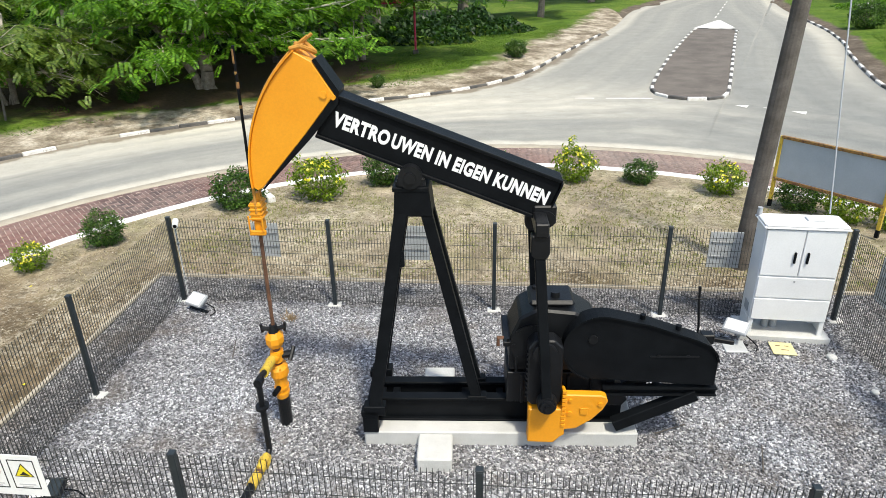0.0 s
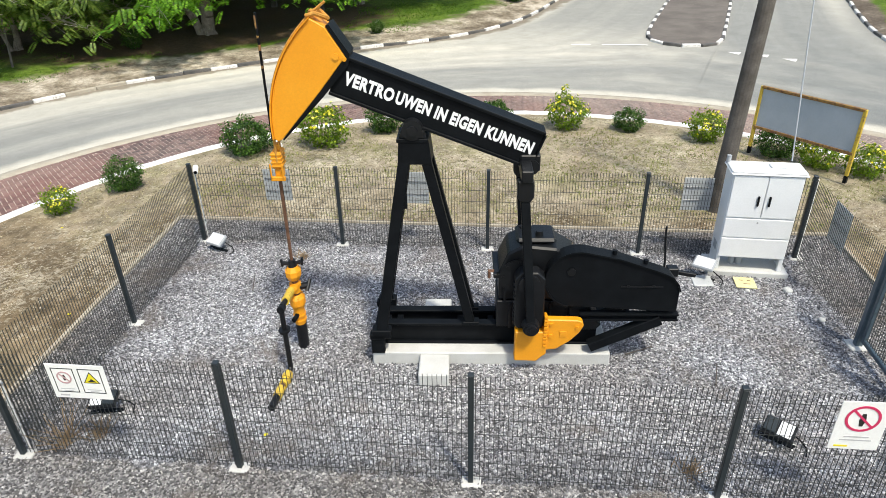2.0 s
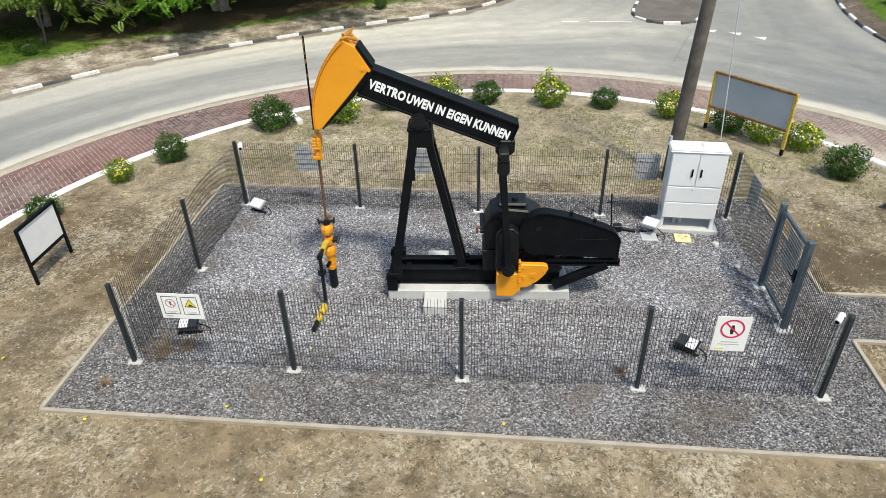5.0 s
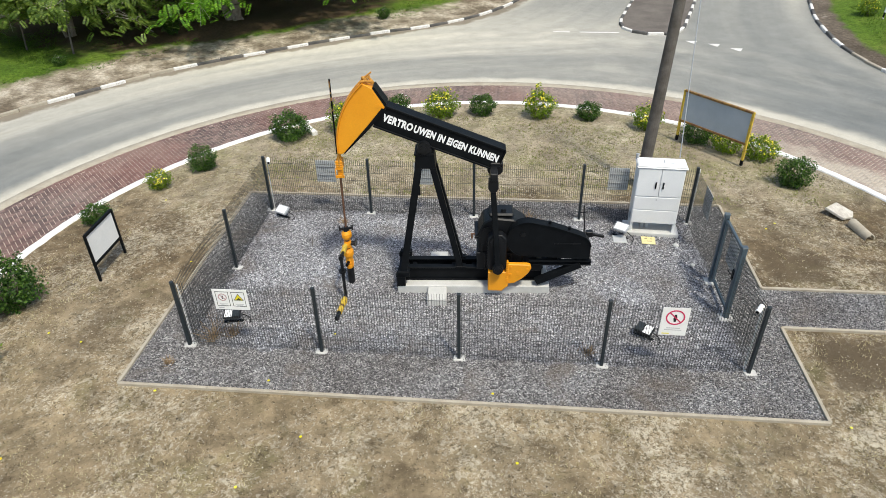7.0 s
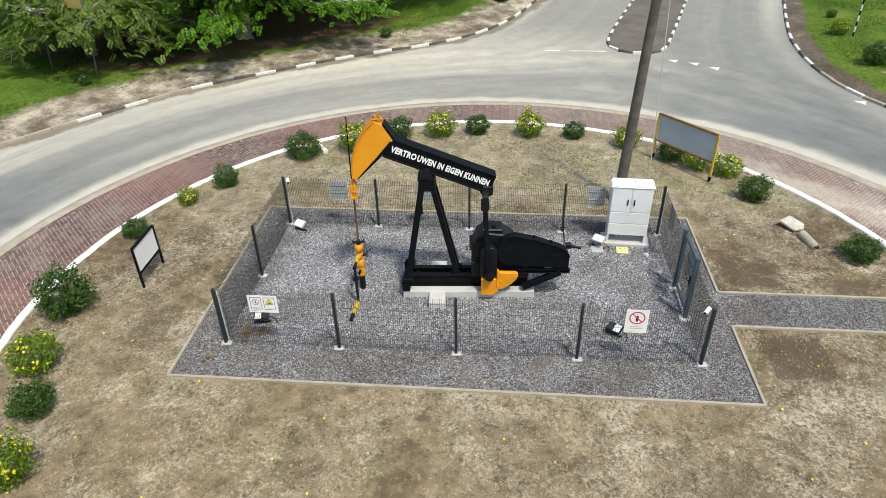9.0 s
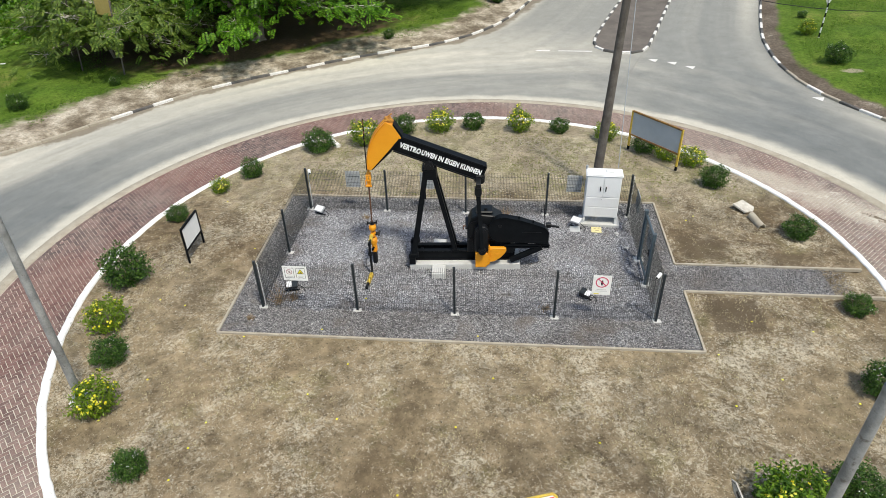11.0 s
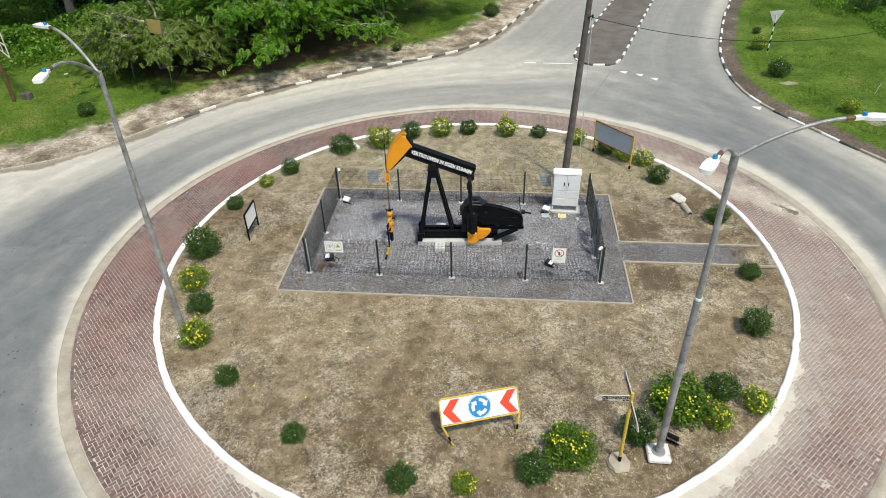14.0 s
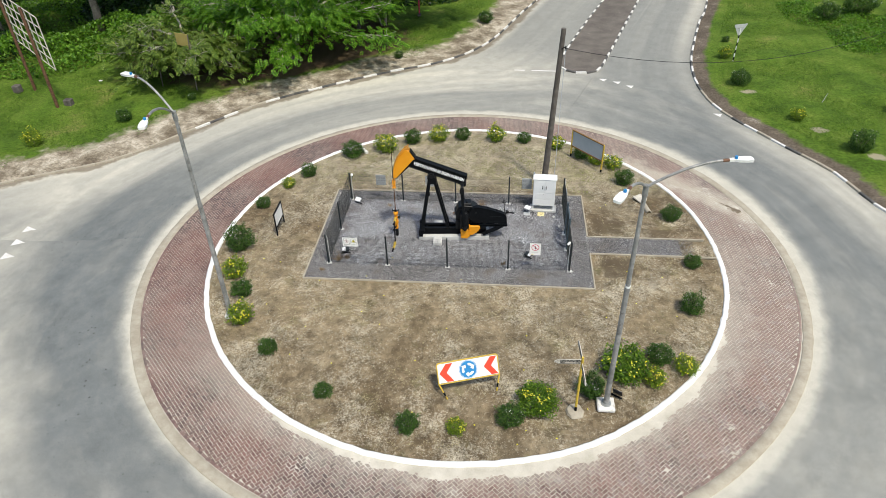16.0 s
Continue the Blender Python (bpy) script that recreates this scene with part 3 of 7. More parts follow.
M_STONE, M_GRAVEL, M_PAVER = stone_material(), gravel_material(), paver_material()
M_MORTAR, M_CHIP = mortar_material(), chip_material()
M_ROAD, M_ISLAND, M_VERGE = road_material(), island_material(), verge_material()


# ---- mesh helpers ----
def finish(bm, smooth=False):
    bmesh.ops.recalc_face_normals(bm, faces=bm.faces)
    if smooth:
        for f in bm.faces:
            f.smooth = True
    return bm


def part(name, bm, material, parent, label="", smooth=False):
    finish(bm, smooth)
    me = bpy.data.meshes.new(name)
    bm.to_mesh(me)
    bm.free()
    me.materials.append(material)
    ob = new(name, me)
    ob.parent = parent
    return tagged(ob, label)


def solid(name, bm, material, label, category, group="", kind="", smooth=False):
    ob = part(name, bm, material, None, label, smooth)
    return tagged(ob, label, category, group, kind)


def thing(name, label, category, m=None, group="", kind=""):
    ob = new(name)
    ob.empty_display_size = 0.2
    if m is not None:
        ob.matrix_basis = m
    return tagged(ob, label, category, group, kind)


def raw(name, verts, faces, material, parent=None, smooth=False):
    """A mesh from arrays of corners and of faces with one count of corners."""
    verts, faces = np.asarray(verts, dtype=np.float32), np.asarray(faces, dtype=np.int32)
    me = bpy.data.meshes.new(name)
    me.vertices.add(len(verts))
    me.vertices.foreach_set("co", verts.ravel())
    k = faces.shape[1]
    me.loops.add(faces.size)
    me.loops.foreach_set("vertex_index", faces.ravel())
    me.polygons.add(len(faces))
    me.polygons.foreach_set("loop_start", np.arange(0, faces.size, k, dtype=np.int32))
    me.polygons.foreach_set("loop_total", np.full(len(faces), k, dtype=np.int32))
    me.update(calc_edges=True)
    me.validate()
    me.materials.append(material)
    ob = new(name, me)
    ob.parent = parent
    return ob


def box(bm, lo, hi, bevel=0.0, m=None):
    """A box between two corners, with chamfered edges."""
    lo, hi = Vector(lo), Vector(hi)
    made = bmesh.ops.create_cube(bm, size=1)["verts"]
    for v in made:
        v.co = Vector([(lo[i] + hi[i]) / 2 + v.co[i] * (hi[i] - lo[i]) for i in range(3)])
    if bevel:
        edges = list({e for v in made for e in v.link_edges})
        made = bmesh.ops.bevel(bm, geom=edges, offset=bevel, segments=1, affect="EDGES", profile=0.5)["verts"]
    if m is not None:
        bmesh.ops.transform(bm, matrix=m, verts=list(set(made)))
    return bm


def rod(bm, a, b, r, r2=None, seg=12):
    """A round bar from a to b."""
    a, b = Vector(a), Vector(b)
    made = bmesh.ops.create_cone(bm, cap_ends=True, segments=seg, radius1=r, radius2=r if r2 is None else r2, depth=(b - a).length)["verts"]
    turn = (b - a).to_track_quat("Z", "Y").to_matrix().to_4x4()
    bmesh.ops.transform(bm, matrix=Matrix.Translation((a + b) / 2) @ turn, verts=made)
    return bm


def bar(bm, a, b, w, h, bevel=0.004, up=(0, 0, 1)):
    """A square bar from a to b, w wide and h high."""
    a, b = Vector(a), Vector(b)
    d = (b - a).normalized()
    side = d.cross(Vector(up)).normalized()
    top = side.cross(d)
    m = Matrix((side, d, top)).transposed().to_4x4()
    m.translation = (a + b) / 2
    L = (b - a).length / 2
    return box(bm, (-w / 2, -L, -h / 2), (w / 2, L, h / 2), bevel, m)


def plate(bm, outline, v0, v1, bevel=0.0):
    """A plate in the x-z plane with this outline, from y = v0 to y = v1."""
    f = bm.faces.new([bm.verts.new((x, v0, z)) for x, z in outline])
    ext = bmesh.ops.extrude_face_region(bm, geom=[f])["geom"]
    verts = [g for g in ext if isinstance(g, bmesh.types.BMVert)]
    bmesh.ops.translate(bm, vec=(0, v1 - v0, 0), verts=verts)
    if bevel:
        fs = set(verts) | set(f.verts)
        edges = list({e for v in fs for e in v.link_edges if len(e.link_faces) == 2 and e.calc_face_angle(0) > 0.5})
        bmesh.ops.bevel(bm, geom=edges, offset=bevel, segments=1, affect="EDGES", profile=0.5)
    return bm


def tube(points, r, seg=8):
    """A bent pipe swept through the points, with closed ends."""
    bm = bmesh.new()
    pts = [Vector(p) for p in points]
    closed = (pts[0] - pts[-1]).length < 1e-6
    side = None
    rings = []
    for k, p in enumerate(pts):
        into = (p - pts[k - 1]).normalized() if k else None
        out = (pts[k + 1] - p).normalized() if k + 1 < len(pts) else None
        if closed and k == 0:
            into = (p - pts[-2]).normalized()
        if closed and out is None:
            out = (pts[1] - p).normalized()
        d = (into or out) + (out or into)
        d = d.normalized() if d.length > 1e-6 else (into or out)
        if side is None:
            side = d.orthogonal().normalized()
        side = (side - d * side.dot(d)).normalized()
        up = d.cross(side)
        grow = 1.0 if into is None or out is None else min(1.0 / max(d.dot(out), 0.5), 1.6)
        rings.append([bm.verts.new(p + (side * math.cos(a) + up * math.sin(a)) * r * (grow if abs(math.cos(a)) > 2 else 1 + 0.5 * (grow - 1))) for a in (2 * math.pi * c / seg for c in range(seg))])
    for a, b in zip(rings, rings[1:]):
        for c in range(seg):
            bm.faces.new((a[c], a[(c + 1) % seg], b[(c + 1) % seg], b[c]))
    if not closed:
        bm.faces.new(rings[0][::-1])
        bm.faces.new(rings[-1])
    return bm


def B(fn, *args, **kw):
    bm = bmesh.new()
    fn(bm, *args, **kw)
    return bm


def lettering(name, words, size, material, parent, m, bold=0.0, width=None, gap=1.0, spread=1.0):
    """Raised letters in the built-in font, laid flat at the pose m."""
    cu = bpy.data.curves.new(name, "FONT")
    cu.body, cu.size, cu.offset, cu.extrude, cu.align_x, cu.align_y = words, size, bold, 0.0025, "LEFT", "CENTER"
    cu.resolution_u, cu.space_word, cu.space_character = 3, gap, spread
    tmp = new("lettering_curve", cu)
    bpy.context.view_layer.update()
    me = bpy.data.meshes.new_from_object(tmp.evaluated_get(bpy.context.evaluated_depsgraph_get()))
    bpy.data.objects.remove(tmp)
    co = np.zeros(len(me.vertices) * 3, dtype=np.float32)
    me.vertices.foreach_get("co", co)
    co = co.reshape(-1, 3)
    co[:, 0] -= co[:, 0].min()
    if width:
        co[:, 0] *= width / co[:, 0].max()
    me.vertices.foreach_set("co", co.ravel())
    me.name = name
    me.materials.clear()
    me.materials.append(material)
    ob = new(name, me)
    ob.parent = parent
    ob.matrix_basis = m
    return ob

M_FINGER = surface("dirty_cream_paint", (0.42, 0.38, 0.32), (0.60, 0.57, 0.5), 6, 50, 0.7, 0, 0.2, 0.2, dirt=(0.2, 0.17, 0.13), dirt_at=0.58)


# ---- the ground: roads, verges, the island ----
CX, CY = 0.56, 1.62                                # middle of the island
KERB_TOP = -0.03


def road_z(x, y):
    """The road falls away from the paved ring, less to the east."""
    s = np.clip((np.hypot(x - CX, y - CY) - 13.2) / 7.0, 0, 1)
    s = s * s * (3 - 2 * s)
    return -0.2 * (1 - s) + (-0.47 + 0.015 * np.clip(x, -10, 20)) * s


def island_radius(a):
    return 10.9 - 0.14 * np.cos(2 * a)


def edge_radius(a):
    return 13.62 + 0.11 * np.cos(a) - 0.28 * np.sin(a)


def smooth_line(points, step=0.5):
    """A Catmull-Rom line through the points, in even steps."""
    p = np.array([points[0], *points, points[-1]], float)
    out = []
    for a, b, c, d in zip(p, p[1:], p[2:], p[3:]):
        n = max(int(np.hypot(*(c - b)) / 0.1), 2)
        t = np.linspace(0, 1, n, endpoint=False)[:, None]
        out.append(0.5 * (2 * b + (c - a) * t + (2 * a - 5 * b + 4 * c - d) * t ** 2 + (3 * b - a - 3 * c + d) * t ** 3))
    line = np.vstack([*out, p[-1:]])
    s = np.r_[0, np.cumsum(np.hypot(*np.diff(line, axis=0).T))]
    at = np.arange(0, s[-1], step)
    return np.c_[np.interp(at, s, line[:, 0]), np.interp(at, s, line[:, 1])]


KERB_WEST = smooth_line([(-90, -34), (-50, -12), (-33, 0.5), (-24.3, 6.4), (-19.4, 9.3), (-16.5, 12.9), (-13.1, 17.1), (-8.7, 20.5), (-5.4, 22.5), (-2.7, 23.9), (-0.3, 26.2), (1.4, 29.3), (3.2, 34.5), (7.4, 46.0), (11.1, 59.0), (17.7, 72.0), (36.0, 110.0), (75, 185)])
KERB_EAST = smooth_line([(98, 180), (47, 108), (26.6, 70.0), (19.6, 39.8), (17.1, 31.8), (15.3, 25.6), (14.65, 22.3), (14.5, 18.9), (15.1, 15.85), (17.0, 12.05), (18.7, 9.0), (20.4, 4.2), (26, -1.5), (50, -12), (95, -26)])


def away(xy):
    """Distance outwards from the nearer kerb; below zero on the road."""
    best = np.full(len(xy), 1e9)
    for line, side in ((KERB_WEST, 1), (KERB_EAST, 1)):
        for i in range(0, len(xy), 4000):
            q = xy[i:i + 4000]
            d = q[:, None] - line[None]
            k = (d ** 2).sum(2).argmin(1)
            k = np.clip(k, 1, len(line) - 2)
            tan = line[k + 1] - line[k - 1]
            tan /= np.hypot(*tan.T)[:, None]
            rel = q - line[k]
            out = tan[:, 0] * rel[:, 1] - tan[:, 1] * rel[:, 0]
            dist = np.where(np.hypot(*rel.T) > 2 * np.abs(out) + 2, np.sign(out) * np.hypot(*rel.T), out)
            old = best[i:i + 4000]
            best[i:i + 4000] = np.where(np.abs(dist) < np.abs(old), dist, old)
    return best


def grid_axis(lo, hi, step, far):
    mid = np.arange(lo, hi + step / 2, step)
    grow = np.array([2, 5, 10, 20, 40, 80, 150, 300, 600, 1200.0])
    grow = grow[grow < far]
    return np.r_[lo - grow[::-1], mid, hi + grow]


gx, gy = grid_axis(-34, 30, 0.4, 2000), grid_axis(-24, 56, 0.4, 2000)
GX, GY = np.meshgrid(gx, gy)
gxy = np.c_[GX.ravel(), GY.ravel()]
gd = away(gxy)
south = gxy[:, 1] < -26
gd = np.where(south, np.maximum(gd, -26 - gxy[:, 1]), gd)
lump = np.array([noise.noise((x * 0.35, y * 0.35, 0)) for x, y in gxy])
gz = road_z(gxy[:, 0], gxy[:, 1]) - 0.05 + np.where(gd > 0.0, np.clip(gd / 0.4, 0, 1) * 0.14 + np.clip(gd - 0.5, 0, 2) * 0.07 * (1 + 1.5 * lump), 0)
n0, n1 = len(gy), len(gx)
idx = np.arange(n0 * n1).reshape(n0, n1)
gf = np.stack([idx[:-1, :-1], idx[:-1, 1:], idx[1:, 1:], idx[1:, :-1]], -1).reshape(-1, 4)
ground = raw("ground", np.c_[gxy, gz], gf, M_VERGE, None, True)
for f in ground.data.polygons:
    f.use_smooth = True
at = ground.data.attributes.new("kerb_distance", "FLOAT", "POINT")
at.data.foreach_set("value", np.where(gxy[:, 0] > 9, gd * 2.9, gd).astype(np.float32))
litter = np.clip(1.7 - 1.15 * np.hypot((gxy[:, 0] + 16.0) / 9.5, (gxy[:, 1] - 27.0) / 7.6), 0, 1) * np.clip((gd - 2) / 1.5, 0, 1)
at = ground.data.attributes.new("litter", "FLOAT", "POINT")
at.data.foreach_set("value", litter.astype(np.float32))
tagged(ground, "green mown grass with bare sandy strips along the kerbs", "ground", kind="structure")


def island_z(x, y):
    """Flat in the middle, falling a little to the kerb."""
    s = np.clip((np.hypot(x - CX, y - CY) - 7.6) / 3.2, 0, 1)
    return -0.08 * s * s * (3 - 2 * s) + 0.004 * s


def ring_sheet(name, inner, outer, z, material, a0=0.0, a1=2 * math.pi, n=240, rows=1, z_out=None):
    """A flat ring about the island's middle between two radius functions."""
    a = np.linspace(a0, a1, n + 1)
    out = []
    for k in range(rows + 1):
        f = k / rows
        r = inner(a) * (1 - f) + outer(a) * f
        out.append(np.c_[CX + r * np.cos(a), CY + r * np.sin(a), np.full(n + 1, z if z_out is None else z * (1 - f) + z_out * f)])
    v = np.vstack(out)
    i = np.arange((rows + 1) * (n + 1)).reshape(rows + 1, n + 1)
    q = np.stack([i[:-1, :-1], i[1:, :-1], i[1:, 1:], i[:-1, 1:]], -1).reshape(-1, 4)
    return raw(name, v, q, material)


ra = np.linspace(0, 2 * math.pi, 1441)
reach_ = np.full(len(ra), 150.0)
ways = np.c_[np.cos(ra), np.sin(ra)]
for line in (KERB_WEST, KERB_EAST):
    p0, p1 = line[:-1] - (CX, CY), line[1:] - (CX, CY)
    e = p1 - p0
    den = ways[:, None, 0] * e[None, :, 1] - ways[:, None, 1] * e[None, :, 0]
    den = np.where(np.abs(den) < 1e-9, 1e-9, den)
    t = (p0[None, :, 0] * e[None, :, 1] - p0[None, :, 1] * e[None, :, 0]) / den
    u = (p0[None, :, 0] * ways[:, None, 1] - p0[None, :, 1] * ways[:, None, 0]) / den
    reach_ = np.minimum(reach_, np.where((t > 0) & (u >= 0) & (u <= 1), t, 1e9).min(1))
southern = np.sin(ra) < -0.25
reach_ = np.where(southern, np.minimum(reach_, 27.0 / np.maximum(-np.sin(ra), 0.25)), reach_)
steps = np.r_[0, np.cumsum(np.linspace(0.5, 2.2, 30))]
steps /= steps[-1]
rad = (edge_radius(ra) - 0.05)[:, None] * (1 - steps) + reach_[:, None] * steps
rx_, ry_ = CX + rad * ways[:, :1], CY + rad * ways[:, 1:]
ids = np.arange(rad.size).reshape(rad.shape)
road = raw("road", np.stack([rx_, ry_, road_z(rx_, ry_)], -1).reshape(-1, 3), np.stack([ids[:-1, :-1], ids[:-1, 1:], ids[1:, 1:], ids[1:, :-1]], -1).reshape(-1, 4), M_ROAD)
for f in road.data.polygons:
    f.use_smooth = True
at = road.data.attributes.new("kerb_distance", "FLOAT", "POINT")
rxy = np.c_[rx_.ravel(), ry_.ravel()]
at.data.foreach_set("value", np.clip(-away(rxy), 0, 40).astype(np.float32))
tagged(road, "grey worn asphalt road dusted with pale sand", "road", kind="structure")

# the island: soil inside a white kerb, then gutter, pavers and a concrete edge
island = ring_sheet("island_ground", lambda a: 0 * a + 0.001, lambda a: island_radius(a) - 0.1, 0.0, M_ISLAND, rows=40)
for vert in island.data.vertices:
    vert.co.z = island_z(vert.co.x, vert.co.y)
tagged(island, "dry trampled grass and sandy soil on the roundabout island", "ground", kind="structure")


def ring_kerb(name, r_of, width, z0, z1, material, label, n=320, rough_edge=0.0, bev=0.03):
    """A kerb all round the island with a chamfered top."""
    a = np.linspace(0, 2 * math.pi, n, endpoint=False)
    wob = np.array([noise.noise((3 * math.cos(x), 3 * math.sin(x), 7 * r_of(0.0))) for x in a]) * rough_edge
    prof = [(0, z0), (0, z1 - bev), (bev, z1), (width - bev, z1), (width, z1 - bev), (width, z0)]
    wob = wob + np.array([noise.noise((30 * math.cos(x), 30 * math.sin(x), 1.0)) for x in a]) * rough_edge * 0.5
    v = np.vstack([np.c_[CX + (r_of(a) + dr + wob) * np.cos(a), CY + (r_of(a) + dr + wob) * np.sin(a), np.full(n, z)] for dr, z in prof])
    i = np.arange(n)
    q = np.vstack([np.c_[k * n + i, k * n + (i + 1) % n, (k + 1) * n + (i + 1) % n, (k + 1) * n + i] for k in range(len(prof) - 1)])
    return tagged(raw(name, v, q, material), label, "kerb", kind="structure")


ring_kerb("kerb_1", lambda a: island_radius(a) - 0.11, 0.2, -0.2, KERB_TOP, M_KERB, "white painted concrete kerb round the island", 900, 0.06)
bed = ring_sheet("paver_bed", lambda a: island_radius(a) + 0.05, lambda a: edge_radius(a) - 0.02, -0.115, M_MORTAR, rows=56, z_out=-0.19, n=1700)
for vert in bed.data.vertices:
    q = vert.co
    a = math.atan2(q.y - CY, q.x - CX)
    off = math.hypot(q.x - CX, q.y - CY) - float(island_radius(a))
    side_ = min(max(1.7 * math.cos(a + radians(73)) - 0.95, 0), 1)
    wavy = 0.5 * noise.noise((q.x * 1.1, q.y * 1.1, 4.0)) + 0.35 * noise.noise((q.x * 4, q.y * 4, 4.0)) + 0.2 * noise.noise((q.x * 11, q.y * 11, 4.0))
    q.z += 0.028 * min(max(1.0 - (off - 0.5 * side_) / 0.2 + 1.5 * wavy, 0), 1) * min(side_ * 4, 1)
    q.z += 0.005 * noise.noise((q.x * 13, q.y * 13, 1.0)) * min(side_ * 4, 1)
    blown = 2.2 * noise.noise((q.x * 0.9, q.y * 0.9, 2.0)) + 1.2 * noise.noise((q.x * 3.2, q.y * 3.2, 6.0)) - 0.5
    q.z += 0.0085 * min(max(blown, 0), 1) * min(max((0.5 * q.x - q.y + 2) / 8, 0), 1)
    # a washed-out spill of sand across the ring to the north-east
    spill = 1.0 - abs(math.degrees(a) - 30.0 + 10.0 * (off - 0.6) + 7.0 * noise.noise((q.x * 0.7, q.y * 0.7, 9.0))) / (2.0 + 1.6 * off) + 1.2 * noise.noise((q.x * 2.6, q.y * 2.6, 3.0))
    q.z += 0.0125 * min(max(spill, 0), 1)
tagged(bed, "pale sandy mortar bed between the pavers", "pavement", kind="structure")
ring_kerb("kerb_2", lambda a: edge_radius(a) - 0.34, 0.36, -0.3, -0.158, M_EDGING, "flat pale concrete edging round the paved ring", 320, 0.05, 0.02)

# the gravel bed in its concrete edging, with a path to the east
GX0, GX1, GY0, GY1, PY0, PY1, PX1 = -5.84, 5.95, -1.06, 5.82, 1.25, 2.48, 10.4
bm = bmesh.new()
for x0, x1, y0, y1, nx, ny in ((GX0, GX1, GY0, GY1, 48, 28), (GX1, PX1 - 0.6, PY0, PY1, 18, 5)):
    rows = [[bm.verts.new((x0 + (x1 - x0) * i / nx, y0 + (y1 - y0) * j / ny, 0.012 + 0.012 * noise.noise((i * 0.7, j * 0.7, x0)))) for i in range(nx + 1)] for j in range(ny + 1)]
    for j in range(ny):
        for i in range(nx):
            bm.faces.new((rows[j][i], rows[j][i + 1], rows[j + 1][i + 1], rows[j + 1][i]))
solid("gravel_bed", bm, M_GRAVEL, "grey crushed stone bed inside and round the fence", "gravel", kind="structure")
edging = thing("gravel_edging", "weathered pale concrete edging strips round the gravel bed", "edging", kind="structure")
for a, b in (((GX0, GY0), (GX1, GY0)), ((GX1, GY0), (GX1, PY0)), ((GX1, PY0), (PX1 + 0.75, PY0)), ((PX1 + 0.5, PY1), (GX1, PY1)), ((GX1, PY1), (GX1, GY1)), ((GX1, GY1), (GX0, GY1)), ((GX0, GY1), (GX0, GY0))):
    part("edging_strip", B(bar, (*a, 0.008), (*b, 0.008), 0.06, 0.1, 0.008), M_EDGING, edging)

# a hole worn through the edge of the pavers, filled with mud
bm = bmesh.new()
bm.faces.new([bm.verts.new((12.75 + (0.42 + 0.1 * math.sin(3 * a)) * math.cos(a), 5.4 + (0.24 + 0.07 * math.cos(2 * a + 1)) * math.sin(a) - 0.35 * math.cos(a), -0.153)) for a in np.linspace(0, 2 * math.pi, 22, endpoint=False)])
solid("mud_patch", bm, M_SOIL, "dark brown mud in a worn hole of the paving", "soil", kind="structure")

# painted marks
def mark(name, pts, label):
    bm = bmesh.new()
    bm.faces.new([bm.verts.new((x, y, float(road_z(x, y)) + 0.012)) for x, y in pts])
    return solid(name, bm, M_KERB_PALE, label, "road marking", "road markings", "structure")


for x, y in ((8.6, 20.85), (9.45, 20.4), (10.2, 19.75), (14.7, 15.6)):
    mark("give_way_triangle", ((x - 0.24, y + 0.16), (x + 0.05, y - 0.3), (x + 0.26, y + 0.12)), "worn white give-way triangle painted on asphalt")
for x, y in ((-20.2, 2.5), (-20.1, 1.45), (-19.95, 0.4)):
    mark("give_way_triangle", ((x - 0.25, y + 0.26), (x - 0.22, y - 0.26), (x + 0.34, y)), "worn white give-way triangle painted on asphalt")
for x0, x1 in ((2.75, 3.5), (3.95, 5.7)):
    mark("stop_line", tuple((x, 22.87 - 0.08 * x + o) for x, o in ((x0, 0.0), (x0, -0.14), (x1, -0.14), (x1, 0.0))), "worn white line painted across the lane")
mark("arrow_wedge", ((12.6, 44.6), (15.2, 44.2), (15.55, 48.8), (15.3, 48.9)), "white painted wedge behind the traffic island")
for k in range(6):
    mark("lane_dash", tuple((15.6 + 0.345 * (2.6 * k + s) + o, 50.5 + 2.6 * k + s) for s, o in ((0, -0.06), (0, 0.06), (1.2, 0.06), (1.2, -0.06))), "white lane dash on asphalt")


def kerb_stone_mesh(name, material):
    bm = B(box, (-0.49, -0.07, -0.1), (0.49, 0.07, 0.12), 0.02)
    finish(bm)
    me = bpy.data.meshes.new(name)
    bm.to_mesh(me)
    bm.free()
    me.materials.append(material)
    return me


STONES = [kerb_stone_mesh("kerb_stone", M_KERB_PALE), kerb_stone_mesh("kerb_stone", M_KERB_DARK), kerb_stone_mesh("kerb_stone", M_EDGING)]


def kerb_run(name, line, label, keep, pick, long=1.0):
    """Kerb stones of one length along a line."""
    owner = thing(name, label, "kerb", kind="structure")
    s = np.r_[0, np.cumsum(np.hypot(*np.diff(line, axis=0).T))]
    rng = random.Random(name)
    for k, d in enumerate(np.arange(long / 2, s[-1], long)):
        x, y = np.interp(d, s, line[:, 0]), np.interp(d, s, line[:, 1])
        if not keep(x, y):
            continue
        x2, y2 = np.interp(d + 0.2, s, line[:, 0]), np.interp(d + 0.2, s, line[:, 1])
        ob = new("kerb_stone", STONES[pick(k, x, y)])
        ob.parent = owner
        ob.matrix_basis = pose(x, y, float(road_z(x, y)) + rng.uniform(-0.025, 0.0), rng.uniform(-1.5, 1.5), rng.uniform(-0.8, 0.8), math.degrees(math.atan2(y2 - y, x2 - x)) + rng.uniform(-1.5, 1.5)) @ Matrix.Diagonal((long, 1.0, 1.0, 1.0))
    return owner


